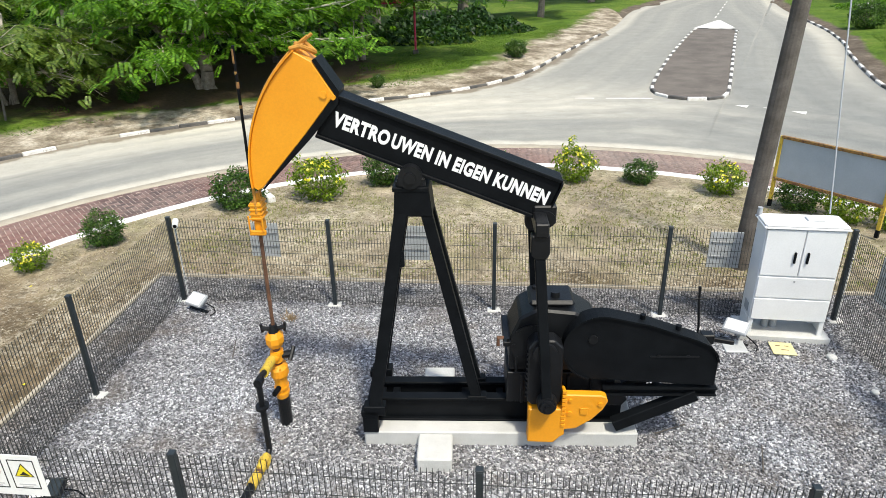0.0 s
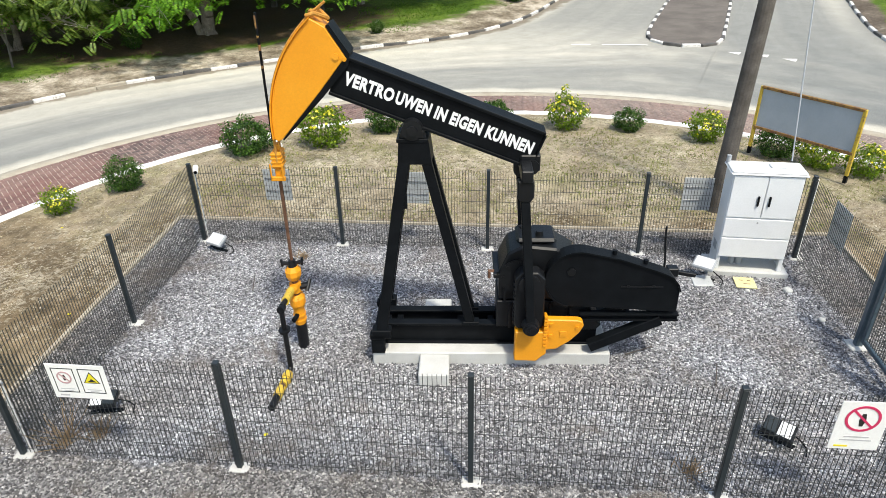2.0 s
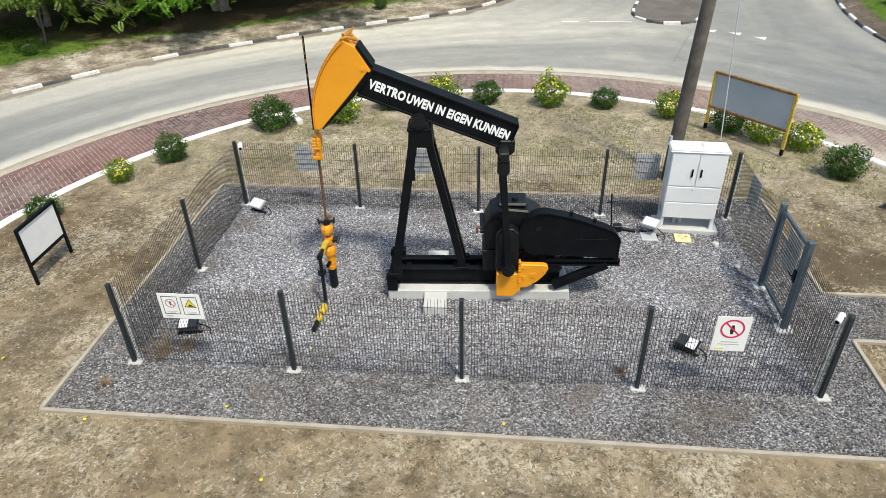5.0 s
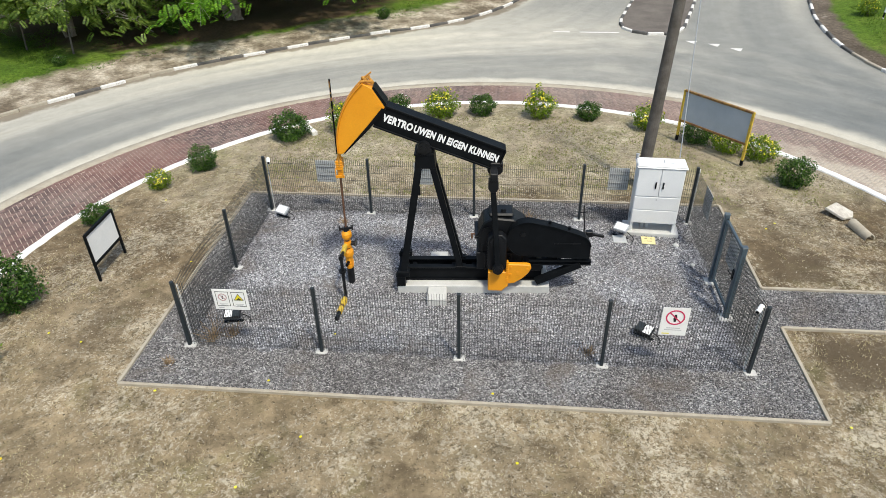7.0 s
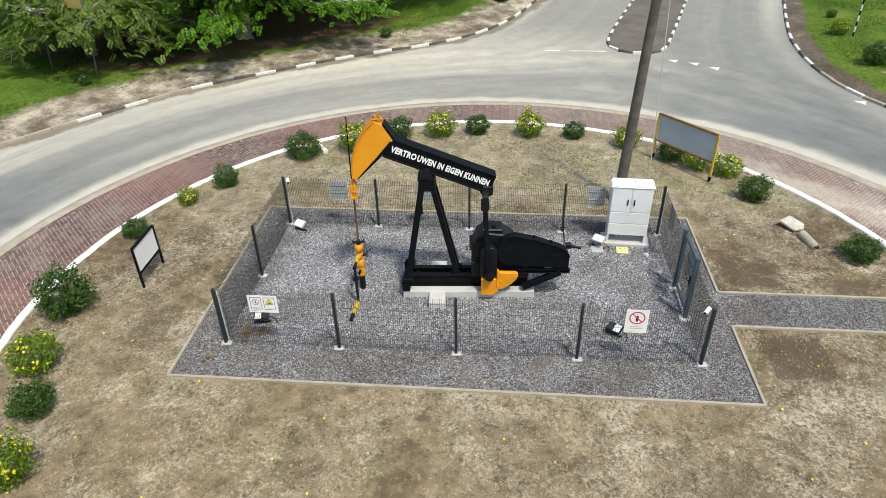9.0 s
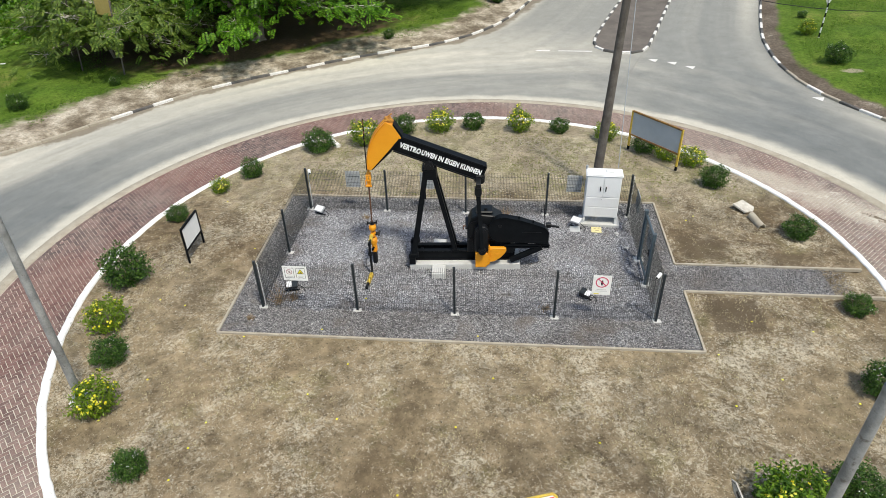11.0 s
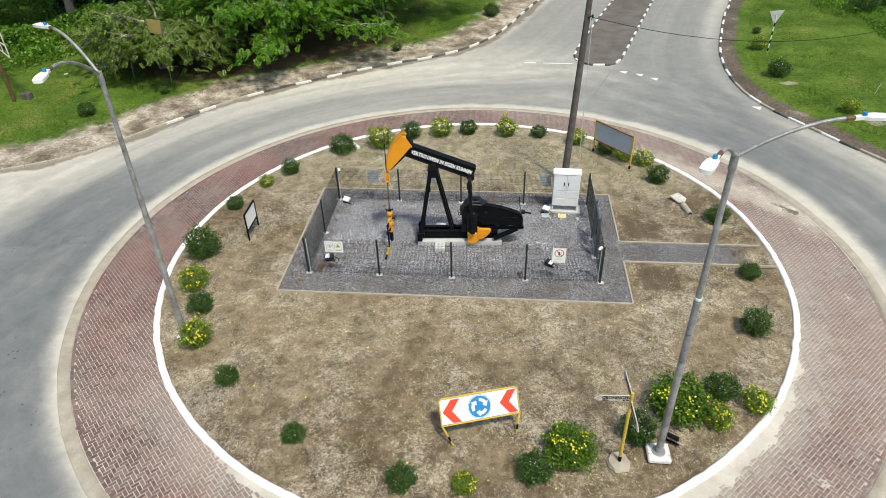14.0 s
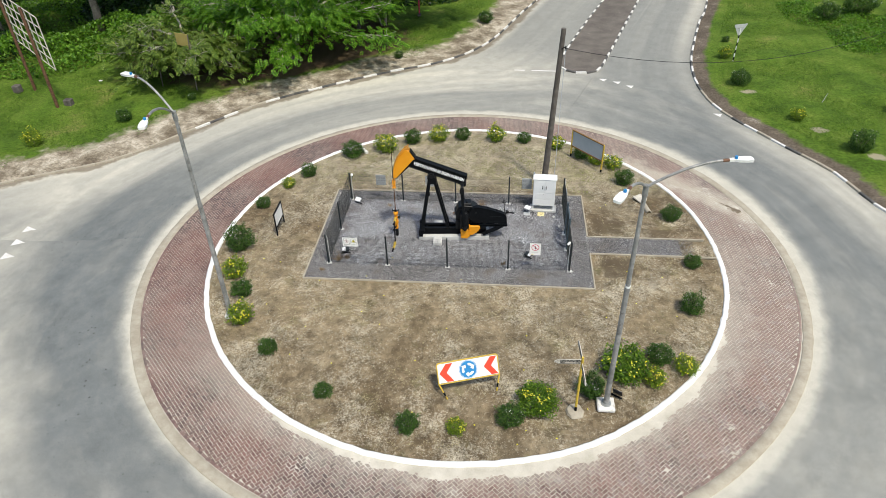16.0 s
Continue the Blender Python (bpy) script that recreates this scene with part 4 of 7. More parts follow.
kerb_run("kerb_3", KERB_WEST, "chipped black and white kerb stones along the sandy verge", lambda x, y: -34 < x < 6 and y < 46, lambda k, x, y: 2 if x < -16.5 else (0, 2, 2, 0, 1)[k % 5] if x < -12 else k % 2)
kerb_run("kerb_4", KERB_EAST, "black and white kerb stones along the grass verge", lambda x, y: x < 30 and y < 50, lambda k, x, y: k % 2 if y > 19 else (0, 2, 0, 1, 2, 2, 0, 2, 1)[k % 9])
SPLIT = smooth_line([(14.0, 43.4), (12.7, 43.6), (12.0, 42.4), (10.7, 38.9), (8.35, 32.0), (6.3, 25.3), (6.0, 23.2), (6.6, 22.2), (7.6, 22.0), (8.5, 22.6), (9.45, 25.3), (11.3, 31.3), (13.8, 39.4), (14.7, 42.4), (14.0, 43.4)], 0.25)
bm = bmesh.new()
bm.faces.new([bm.verts.new((x, y, float(road_z(x, y)) + 0.07)) for x, y in SPLIT[:-1]])
bmesh.ops.triangulate(bm, faces=bm.faces[:])
solid("traffic_island", bm, surface("brown_grey_island_paving", (0.10, 0.085, 0.072), (0.155, 0.135, 0.115), 0.9, 20, 0.95, 0, 0.3, 0.35, dirt=(0.28, 0.245, 0.2), dirt_at=0.62), "brown-grey paved traffic island in the road", "traffic island", kind="structure")
kerb_run("kerb_5", SPLIT, "black and white kerb stones round the traffic island", lambda x, y: True, lambda k, x, y: k % 2, 0.72)


# ---- the fence ----
FH = 1.45
fence = thing("fence", "dark green-grey welded mesh fence with square posts on concrete pads", "fence")


def fence_post(x, y, h=FH + 0.005, w=0.058, pad=True, material=M_FENCE):
    bm = B(box, (x - w / 2, y - w / 2, 0), (x + w / 2, y + w / 2, h), 0.006)
    box(bm, (x - w / 2 - 0.004, y - w / 2 - 0.004, h), (x + w / 2 + 0.004, y + w / 2 + 0.004, h + 0.02), 0.006)
    part("post", bm, material, fence)
    if pad:
        a = random.uniform(-8, 8)
        part("concrete_pad", B(box, (-0.105, -0.075, 0.0), (0.105, 0.075, 0.035), 0.012, pose(x + random.uniform(-0.03, 0.03), y, 0, 0, 0, a)), M_CONCRETE, fence, "pale concrete pad at the foot of a post")


def mesh_panel(name, a, b, z0, z1, parent, gap=0.046, rows=0.2, r=0.003):
    """A welded panel: upright wires with pairs of cross wires."""
    a, b = np.array(a, float), np.array(b, float)
    L = np.hypot(*(b - a))
    u = (b - a) / L
    nrm = np.array((-u[1], u[0]))
    vs, fs = [], []

    def wire(p, q, rr):
        d = q - p
        d = d / np.linalg.norm(d)
        s = np.cross(d, (0, 0, 1) if abs(d[2]) < 0.9 else (*nrm, 0))
        s = s / np.linalg.norm(s)
        t = np.cross(d, s)
        k = len(vs) * 1
        for e in (p, q):
            for c in range(4):
                ang = c * math.pi / 2 + math.pi / 4
                vs.append(e + rr * 1.3 * (s * math.cos(ang) + t * math.sin(ang)))
        for c in range(4):
            fs.append((k + c, k + (c + 1) % 4, k + 4 + (c + 1) % 4, k + 4 + c))

    count = int(L / gap)
    for i in range(1, count):
        p = a + u * (L * i / count)
        wire(np.array((*p, z0)), np.array((*p, z1)), r)
    z = z0 + 0.05
    while z < z1 - 0.01:
        wire(np.array((*(a + nrm * 0.005), z)), np.array((*(b + nrm * 0.005), z)), r * 0.85)
        z += rows
    return tagged(raw(name, np.array(vs), np.array(fs), M_WIRE, parent), kind="stuff")


XS = (-5.0, -2.5, 0.0, 2.5, 5.0)
for x in XS:
    fence_post(x, 0.0)
    fence_post(x, 4.97)
fence_post(-5.0, 2.48)
for y in (0.0, 4.97):
    for x0, x1 in zip(XS, XS[1:]):
        mesh_panel("wire_panel", (x0, y), (x1, y), 0.05, FH, fence)
for y0, y1 in ((0.0, 2.48), (2.48, 4.97)):
    mesh_panel("wire_panel", (-5.0, y0), (-5.0, y1), 0.05, FH, fence)
mesh_panel("wire_panel", (5.0, 0.0), (5.0, 1.5), 0.05, FH, fence)
mesh_panel("wire_panel", (5.0, 2.66), (5.0, 4.97), 0.05, FH, fence)

gate = thing("gate", "closed blue-grey steel gate with a mesh infill", "gate")
for y in (1.5, 2.66):
    bm = B(box, (4.95, y - 0.045, 0), (5.045, y + 0.045, 1.62), 0.01)
    part("gate_post", bm, M_GATE, gate)
    part("post_cap", B(box, (4.945, y - 0.05, 1.62), (5.05, y + 0.05, 1.64), 0.006), M_GATE, gate)
    part("concrete_pad", B(box, (4.87, y - 0.12, 0), (5.13, y + 0.12, 0.04), 0.012), M_CONCRETE, gate, "pale concrete pad")
for z in (0.14, 1.5):
    part("gate_rail", B(box, (4.975, 1.58, z), (5.025, 2.58, z + 0.06), 0.006), M_GATE, gate)
for y in (1.58, 2.53):
    part("gate_stile", B(box, (4.973, y, 0.14), (5.027, y + 0.05, 1.56), 0.006), M_GATE, gate)
mesh_panel("wire_panel", (5.0, 1.62), (5.0, 2.54), 0.18, 1.5, gate)
lock = part("lock_box", B(box, (4.95, 1.56, 0.85), (5.05, 1.66, 1.05), 0.008), M_BLACK, gate, "black lock case")
part("lever", tube([(4.94, 1.6, 0.97), (4.9, 1.6, 0.97), (4.9, 1.72, 0.97)], 0.009), M_BLACK, lock, "black door lever")

# white conduits and little fittings at corner posts
for x, y, s in ((-4.93, 5.0, 1), (-4.93, 0.03, 1), (4.93, 0.05, -1), (5.06, 5.0, 1)):
    c = thing("conduit", "white plastic conduit strapped to a fence post", "conduit", group="conduits on the posts")
    part("pipe", tube([(x, y, 0.0), (x, y, 1.4)], 0.014), M_WHITE, c)
    for z in (0.4, 1.0):
        part("clip", B(box, (x - 0.02, y - 0.02, z), (x + 0.02, y + 0.02, z + 0.03), 0.004), M_STEEL, c)
for x, y, turn in ((-4.86, 4.93, 200), (4.9, 0.06, 140)):
    c = thing("security_camera", "small white outdoor camera on a fence post", "camera", pose(x, y, 1.42, 0, 0, turn), "post cameras")
    part("housing", B(rod, (0, -0.03, 0), (0, 0.14, -0.03), 0.045, 0.04, 14), M_WHITE, c, smooth=False)
    part("lens", B(rod, (0, 0.135, -0.028), (0, 0.15, -0.032), 0.03, 0.028, 12), M_BLACK, c, "black glass lens")
    part("bracket", B(bar, (0, 0, 0), (0, -0.02, -0.1), 0.03, 0.03), M_WHITE, c)


# ---- signs on the fence ----
def notice(x0, x1, z0, z1, y, label, face=-1):
    s = thing("notice_board", label, "sign", pose(x0, y, z0), "notices on the fence")
    part("panel", B(box, (0, -0.004, 0), (x1 - x0, 0.004, z1 - z0), 0.0015), M_WHITE, s)
    return s


def circle_band(bm, cx, cz, r0, r1, y0, y1, n=40):
    ring = [[bm.verts.new((cx + r * math.cos(2 * math.pi * k / n), y, cz + r * math.sin(2 * math.pi * k / n))) for k in range(n)] for r, y in ((r0, y1), (r0, y0), (r1, y0), (r1, y1))]
    for a, b in zip(ring, ring[1:]):
        for k in range(n):
            bm.faces.new((a[k], a[(k + 1) % n], b[(k + 1) % n], b[k]))
    return bm


M_INK = surface("black_print", (0.012, 0.012, 0.012), (0.016, 0.016, 0.016), 5, 40, 0.5, 0, 0, 0.05)
M_PALEPRINT = surface("grey_print", (0.42, 0.42, 0.42), (0.5, 0.5, 0.5), 5, 40, 0.5, 0, 0, 0.05)
M_WARN = surface("warning_yellow", (0.72, 0.62, 0.02), (0.76, 0.66, 0.03), 4, 40, 0.5, 0, 0, 0.05)
s = notice(-4.28, -3.66, 0.95, 1.39, -0.045, "white notice with prohibition and warning symbols on wire mesh")
for x in (0.05, 0.335):
    bm = bmesh.new()
    for lo, hi in (((x, 0.08), (x + 0.235, 0.088)), ((x, 0.382), (x + 0.235, 0.39)), ((x, 0.088), (x + 0.008, 0.382)), ((x + 0.227, 0.088), (x + 0.235, 0.382))):
        box(bm, (lo[0], -0.007, lo[1]), (hi[0], -0.0035, hi[1]))
    part("printed_border", bm, M_INK, s, "thin black printed frame")
    for k, w in ((0, 0.15), (1, 0.10)):
        part("printed_line", B(box, (x + 0.118 - w / 2, -0.006, 0.12 - 0.024 * k), (x + 0.118 + w / 2, -0.0035, 0.13 - 0.024 * k)), M_PALEPRINT, s)
bm = circle_band(bmesh.new(), 0.168, 0.27, 0.062, 0.078, -0.008, -0.0035)
bar(bm, (0.118, -0.0055, 0.32), (0.218, -0.0055, 0.22), 0.004, 0.014, 0.0, (1, 0, 1))
part("prohibition_symbol", bm, M_FADED, s, "faded red ring with a slanting bar")
bm = B(plate, [(0.158, 0.232), (0.178, 0.232), (0.184, 0.275), (0.176, 0.305), (0.162, 0.305), (0.152, 0.27)], -0.006, -0.0035)
part("printed_shape", bm, M_INK, s, "small black printed shape")
part("warning_triangle", B(plate, [(0.365, 0.21), (0.54, 0.21), (0.4525, 0.355)], -0.006, -0.0035), M_INK, s, "black warning triangle")
part("warning_field", B(plate, [(0.381, 0.219), (0.524, 0.219), (0.4525, 0.338)], -0.008, -0.006), M_WARN, s, "yellow field of a warning triangle")
part("printed_shape", B(plate, [(0.41, 0.228), (0.505, 0.228), (0.48, 0.25), (0.455, 0.27), (0.44, 0.25)], -0.0095, -0.008), M_INK, s, "small black printed shape")
part("printed_line", B(box, (0.06, -0.006, 0.03), (0.16, -0.0035, 0.05)), M_PALEPRINT, s)

s = notice(3.34, 3.78, 0.83, 1.41, -0.045, "white no-entry notice with a red ring, wired to the mesh")
bm = circle_band(bmesh.new(), 0.22, 0.38, 0.130, 0.154, -0.008, -0.0035)
bar(bm, (0.125, -0.0055, 0.475), (0.315, -0.0055, 0.285), 0.004, 0.022, 0.0, (1, 0, 1))
part("prohibition_symbol", bm, M_DEEPRED, s, "red ring with a slanting bar")
bm = B(plate, [(0.205, 0.29), (0.235, 0.29), (0.25, 0.37), (0.236, 0.44), (0.205, 0.44), (0.19, 0.36)], -0.0065, -0.0035)
part("printed_shape", bm, M_INK, s, "black printed shape inside the ring")
for k, w in ((0, 0.22), (1, 0.28)):
    part("printed_line", B(box, (0.22 - w / 2, -0.006, 0.15 - 0.04 * k), (0.22 + w / 2, -0.0035, 0.166 - 0.04 * k)), M_PALEPRINT, s)
part("printed_line", B(box, (0.05, -0.006, 0.03), (0.17, -0.0035, 0.05)), M_WARN, s)
for x0, x1 in ((-3.76, -3.3), (-1.42, -0.98), (3.08, 3.53)):
    c = thing("notice_board", "notice on the far side of the fence, grey sheet back", "sign", group="notices on the fence")
    part("panel", B(box, (x0, 5.02, 0.82), (x1, 5.03, 1.38), 0.002), M_SIGNBACK, c)
    for z in (0.98, 1.2):
        part("mounting_rail", B(box, (x0 + 0.02, 5.008, z), (x1 - 0.02, 5.02, z + 0.03), 0.003), M_STEEL, c)
for y0, y1 in ((3.75, 4.25), (1.8, 2.3)):
    c = thing("notice_board", "notice on the outer side of the fence, grey sheet back", "sign", group="notices on the fence")
    part("panel", B(box, (5.035, y0, 0.8), (5.045, y1, 1.4), 0.002), M_SIGNBACK, c)
    part("mounting_rail", B(box, (5.02, y0 + 0.02, 1.1), (5.035, y1 - 0.02, 1.13), 0.003), M_STEEL, c)


# ---- the pumping unit; its own axes: x along the beam, y away, z up ----
PUMP = pose(-1.38, 1.836, 0, 0, 0, 3.5)
VC = 0.40                                          # the plane of the beam

slab = thing("concrete_foundation", "pale concrete foundation slab with two sleepers lying in gravel", "foundation", PUMP)
part("slab", B(box, (0.0, 0.0, 0.0), (3.06, 0.8, 0.2), 0.015), M_CONCRETE, slab)
for y0, y1 in ((-0.42, -0.003), (0.803, 1.28)):
    part("sleeper", B(box, (0.62, y0, 0.0), (1.0, y1, 0.185), 0.015), M_CONCRETE, slab)

pump = thing("pumpjack", "black oil-well pumping unit with orange horse head and counterweights", "pumpjack", PUMP)


def pp(name, bm, material=M_BLACK, label="", smooth=False, parent=None):
    return part(name, bm, material, parent or pump, label, smooth)


# skid of two I-beams with cross members
for y in (0.25, 0.55):
    bm = B(box, (0.12, y - 0.06, 0.2), (2.9, y + 0.06, 0.23), 0.004)
    box(bm, (0.12, y - 0.06, 0.49), (2.9, y + 0.06, 0.52), 0.004)
    box(bm, (0.12, y - 0.012, 0.228), (2.9, y + 0.012, 0.492))
    pp("skid_rail", bm)
for x in (0.14, 0.3, 1.1, 1.5, 2.0, 2.84):
    pp("cross_member", B(box, (x, 0.315, 0.24), (x + 0.08, 0.485, 0.46), 0.006))
pp("end_beam", B(box, (0.02, 0.08, 0.22), (0.118, 0.72, 0.46), 0.008))
for y in (0.03, 0.77):
    bm = B(box, (0.0, y - 0.05, 0.2), (0.17, y + 0.05, 0.46), 0.008)
    box(bm, (-0.01, y - 0.06, 0.42), (0.18, y + 0.06, 0.5), 0.008)
    pp("skid_foot", bm)

# samson post: four legs under a saddle
for side in (-1, 1):
    lo, hi, lo2 = VC + side * 0.36, VC + side * 0.14, VC + side * 0.17
    bm = B(bar, (0.13, lo, 0.46), (0.53, hi, 2.86), 0.10, 0.135, 0.008, (1, 0, 0))
    box(bm, (0.02, lo - 0.07, 0.44), (0.26, lo + 0.07, 0.56), 0.008)
    pp("post_leg", bm)
    bm = B(bar, (1.27, lo2, 0.52), (0.74, hi, 2.86), 0.10, 0.115, 0.008, (1, 0, 0))
    box(bm, (1.17, lo2 - 0.06, 0.515), (1.38, lo2 + 0.06, 0.56), 0.006)
    pp("post_leg", bm)
pp("brace", B(bar, (0.22, 0.1, 1.0), (0.22, 0.7, 1.0), 0.06, 0.06))
pp("brace", B(bar, (0.38, 0.2, 1.95), (0.38, 0.6, 1.95), 0.05, 0.05))
pp("rung_plate", B(box, (0.44, 0.17, 2.18), (0.53, 0.22, 2.36), 0.005))
bm = B(plate, [(0.44, 2.72), (0.83, 2.72), (0.80, 3.0), (0.46, 3.0)], VC - 0.2, VC + 0.2, 0.01)
box(bm, (0.44, VC - 0.21, 2.985), (0.80, VC + 0.21, 3.03), 0.006)
pp("saddle", bm)
bm = B(rod, (0.62, VC - 0.22, 3.13), (0.62, VC + 0.22, 3.13), 0.115, None, 24)
rod(bm, (0.62, VC - 0.245, 3.13), (0.62, VC + 0.245, 3.13), 0.055, None, 16)
box(bm, (0.49, VC - 0.2, 3.03), (0.75, VC + 0.2, 3.12), 0.01)
for x in (0.49, 0.75):
    for y in (-0.15, 0.15):
        rod(bm, (x, VC + y, 3.03), (x, VC + y, 3.08), 0.022, None, 6)
pp("bearing", bm, M_BLACK_MATT)

# walking beam, tilted down to the tail
EASE = Matrix.Translation((0.62, VC, 3.13)) @ Matrix.Rotation(radians(-2.6), 4, "Y") @ Matrix.Translation((-0.62, -VC, -3.13))
TILT_BEAM = math.atan2(3.04 - 3.98, 2.05 + 0.02)
beam_m = EASE @ Matrix.Translation((-0.165, VC, 3.77)) @ Matrix.Rotation(-TILT_BEAM, 4, "Y")
beam = pp("beam", B(box, (0.0, -0.105, -0.215), (2.38, 0.105, 0.215), 0.004))
beam.matrix_basis = beam_m
for z in (-0.232, 0.2):
    f = pp("flange", B(box, (0.0, -0.135, z), (2.385, 0.135, z + 0.032), 0.004), parent=beam)
f = pp("end_plate", B(box, (2.386, -0.13, -0.2), (2.405, 0.13, 0.2), 0.004), parent=beam)
for words, at_, wide in (("VERTRO", 0.11, 0.565), ("UWEN IN EIGEN KUNNEN", 0.70, 1.625)):
    lettering("slogan", words, 0.19, M_LETTER, beam, Matrix.Translation((at_, -0.109, -0.005)) @ pose(0, 0, 0, 90, 0, 0), 0.0088, wide, 0.9, 1.08)["label"] = "white painted capital letters on a black beam"

# horse head: an arc about the bearing
AR = 1.56
arc = [(0.62 + AR * math.cos(radians(a)), 3.13 + AR * math.sin(radians(a))) for a in np.linspace(128, 181.5, 20)]
side_outline = arc + [(-0.9, 3.06), (-0.85, 3.08), (-0.35, 3.59), (-0.02, 3.95), (-0.19, 4.26)]
head = pp("horse_head", B(plate, side_outline, VC - 0.15, VC + 0.15, 0.006), M_ORANGE, "bright orange curved head plate")
head.matrix_basis = EASE
rim = [(0.62 + (AR + 0.014) * math.cos(radians(a)), 3.13 + (AR + 0.014) * math.sin(radians(a))) for a in np.linspace(128, 181.5, 28)]
rim_in = [(0.62 + (AR + 0.001) * math.cos(radians(a)), 3.13 + (AR + 0.001) * math.sin(radians(a))) for a in np.linspace(181.5, 128, 28)]
bm = B(plate, rim + rim_in, VC - 0.175, VC + 0.175)
pp("arc_plate", bm, M_ORANGE, "orange curved rim plate", parent=head)
bm = B(plate, [(-0.185, 4.275), (-0.15, 4.29), (0.03, 3.98), (0.0, 3.86), (-0.31, 3.54), (-0.84, 3.06), (-0.84, 3.085), (-0.345, 3.595), (-0.012, 3.95)], VC - 0.145, VC + 0.145)
pp("back_plate", bm, M_BLACK, "black back edge", parent=head)
for x, z in ((-0.12, 3.96), (-0.03, 3.93)):
    pp("hinge_pin", B(rod, (x, VC - 0.165, z), (x, VC - 0.145, z), 0.035 if x < -0.1 else 0.024, None, 16), M_ORANGE, parent=head)
bm = tube([(-0.38, VC - 0.1, 4.38), (-0.28, VC - 0.12, 4.40), (-0.18, VC, 4.33), (-0.28, VC + 0.12, 4.40), (-0.38, VC + 0.1, 4.38), (-0.34, VC, 4.41), (-0.26, VC - 0.05, 4.39)], 0.022, 8)
pp("rope_loop", bm, M_ROPE, "orange painted rope looped over the head", parent=head)
BRIDLE_DROP = Matrix.Translation((-0.195, 0.08, -0.11)) @ Matrix.Diagonal((0.8, 0.8, 1.0, 1.0))
bm = B(box, (-1.045, VC - 0.12, 2.745), (-0.905, VC + 0.12, 2.95), 0.014)
for k in range(4):
    box(bm, (-1.055, VC - 0.128, 2.765 + 0.048 * k), (-0.895, VC + 0.128, 2.785 + 0.048 * k), 0.004)
bridle = pp("bridle", bm, M_ORANGE, "orange ribbed carrier bar on wire ropes")
bridle.matrix_basis = BRIDLE_DROP
pp("clamp", B(box, (-1.03, VC - 0.09, 2.6), (-0.92, VC + 0.09, 2.739), 0.02), M_ORANGE, parent=bridle)
pp("retainer", B(box, (-1.08, VC - 0.15, 2.60), (-0.87, VC - 0.1, 2.65), 0.006), M_ORANGE, parent=bridle)
for x in (-1.06, -0.89):
    pp("bolt", B(rod, (x, VC - 0.165, 2.66), (x, VC - 0.165, 2.82), 0.012, None, 8), M_ORANGE, parent=bridle)
pp("rod_clamp", B(rod, (-0.97, VC, 2.95), (-0.97, VC, 3.03), 0.05, 0.04, 12), M_ORANGE, parent=bridle)
for y in (-0.09, 0.09):
    pts = [(0.62 + (AR + 0.022) * math.cos(radians(a)), VC + y, 3.13 + (AR + 0.022) * math.sin(radians(a))) for a in np.linspace(124, 181, 18)]
    pts.append((-0.965, VC + y, 2.72))
    pp("wire_rope", tube(pts, 0.016, 6), M_ROPE, "orange painted wire rope")
rodp = pp("polished_rod", B(rod, (-1.0, VC, 1.25), (-0.99, VC, 2.62), 0.021, None, 12), M_PIPE_RUST, "thin rust-brown polished rod")
bm = B(rod, (-1.0, VC - 0.02, 2.95), (-0.985, VC - 0.02, 4.36), 0.015, None, 10)
pp("rod_top", bm, M_BLACK, parent=rodp)
for z, tall in ((3.78, 0.03), (3.97, 0.06), (4.1, 0.025), (4.2, 0.13)):
    pp("paint_band", B(rod, (-0.9905, VC - 0.02, z), (-0.989, VC - 0.02, z + tall), 0.0165, None, 10), M_RUSTY, "flaking yellow paint band", parent=rodp)

# gear reducer on its pedestal
bm = B(box, (1.6, 0.13, 0.525), (2.78, 0.67, 0.92), 0.01)
for x in (1.75, 2.0, 2.25, 2.5):
    box(bm, (x, 0.1, 0.53), (x + 0.03, 0.7, 0.9), 0.004)
pp("pedestal", bm, M_BLACK_MATT)
bm = B(plate, [(1.62, 0.93), (2.62, 0.93), (2.66, 1.2), (2.55, 1.5), (2.3, 1.66), (1.9, 1.7), (1.72, 1.6), (1.62, 1.35)], 0.14, 0.66, 0.025)
box(bm, (1.55, 0.11, 1.26), (2.7, 0.69, 1.32), 0.008)
for k in range(8):
    rod(bm, (1.6 + 0.14 * k, 0.125, 1.32), (1.6 + 0.14 * k, 0.125, 1.36), 0.018, None, 6)
gear = pp("gearbox", bm, M_BLACK_MATT)
bm = B(box, (1.82, 0.2, 1.69), (2.3, 0.6, 1.76), 0.03)
rod(bm, (2.1, 0.32, 1.75), (2.1, 0.32, 1.82), 0.05, 0.045, 14)
rod(bm, (1.9, 0.5, 1.75), (1.9, 0.5, 1.79), 0.03, None, 10)
pp("gear_cover", bm, M_BLACK_MATT, parent=gear)
for y in (0.09, 0.665):
    bm = B(rod, (1.86, y, 1.3), (1.86, y + 0.045, 1.3), 0.24, 0.22, 28)
    for k in range(8):
        a = k * math.pi / 4
        rod(bm, (1.86 + 0.2 * math.cos(a), y - 0.012, 1.3 + 0.2 * math.sin(a)), (1.86 + 0.2 * math.cos(a), y + 0.03, 1.3 + 0.2 * math.sin(a)), 0.018, None, 6)
    pp("bearing_housing", bm, M_BLACK_MATT, parent=gear)
for x in (1.68, 2.42):
    pp("housing_rib", B(box, (x, 0.1, 0.94), (x + 0.03, 0.14, 1.25), 0.004), M_BLACK_MATT, parent=gear)
rod_bm = B(rod, (1.97, -0.02, 1.32), (1.97, 0.82, 1.32), 0.10, None, 20)
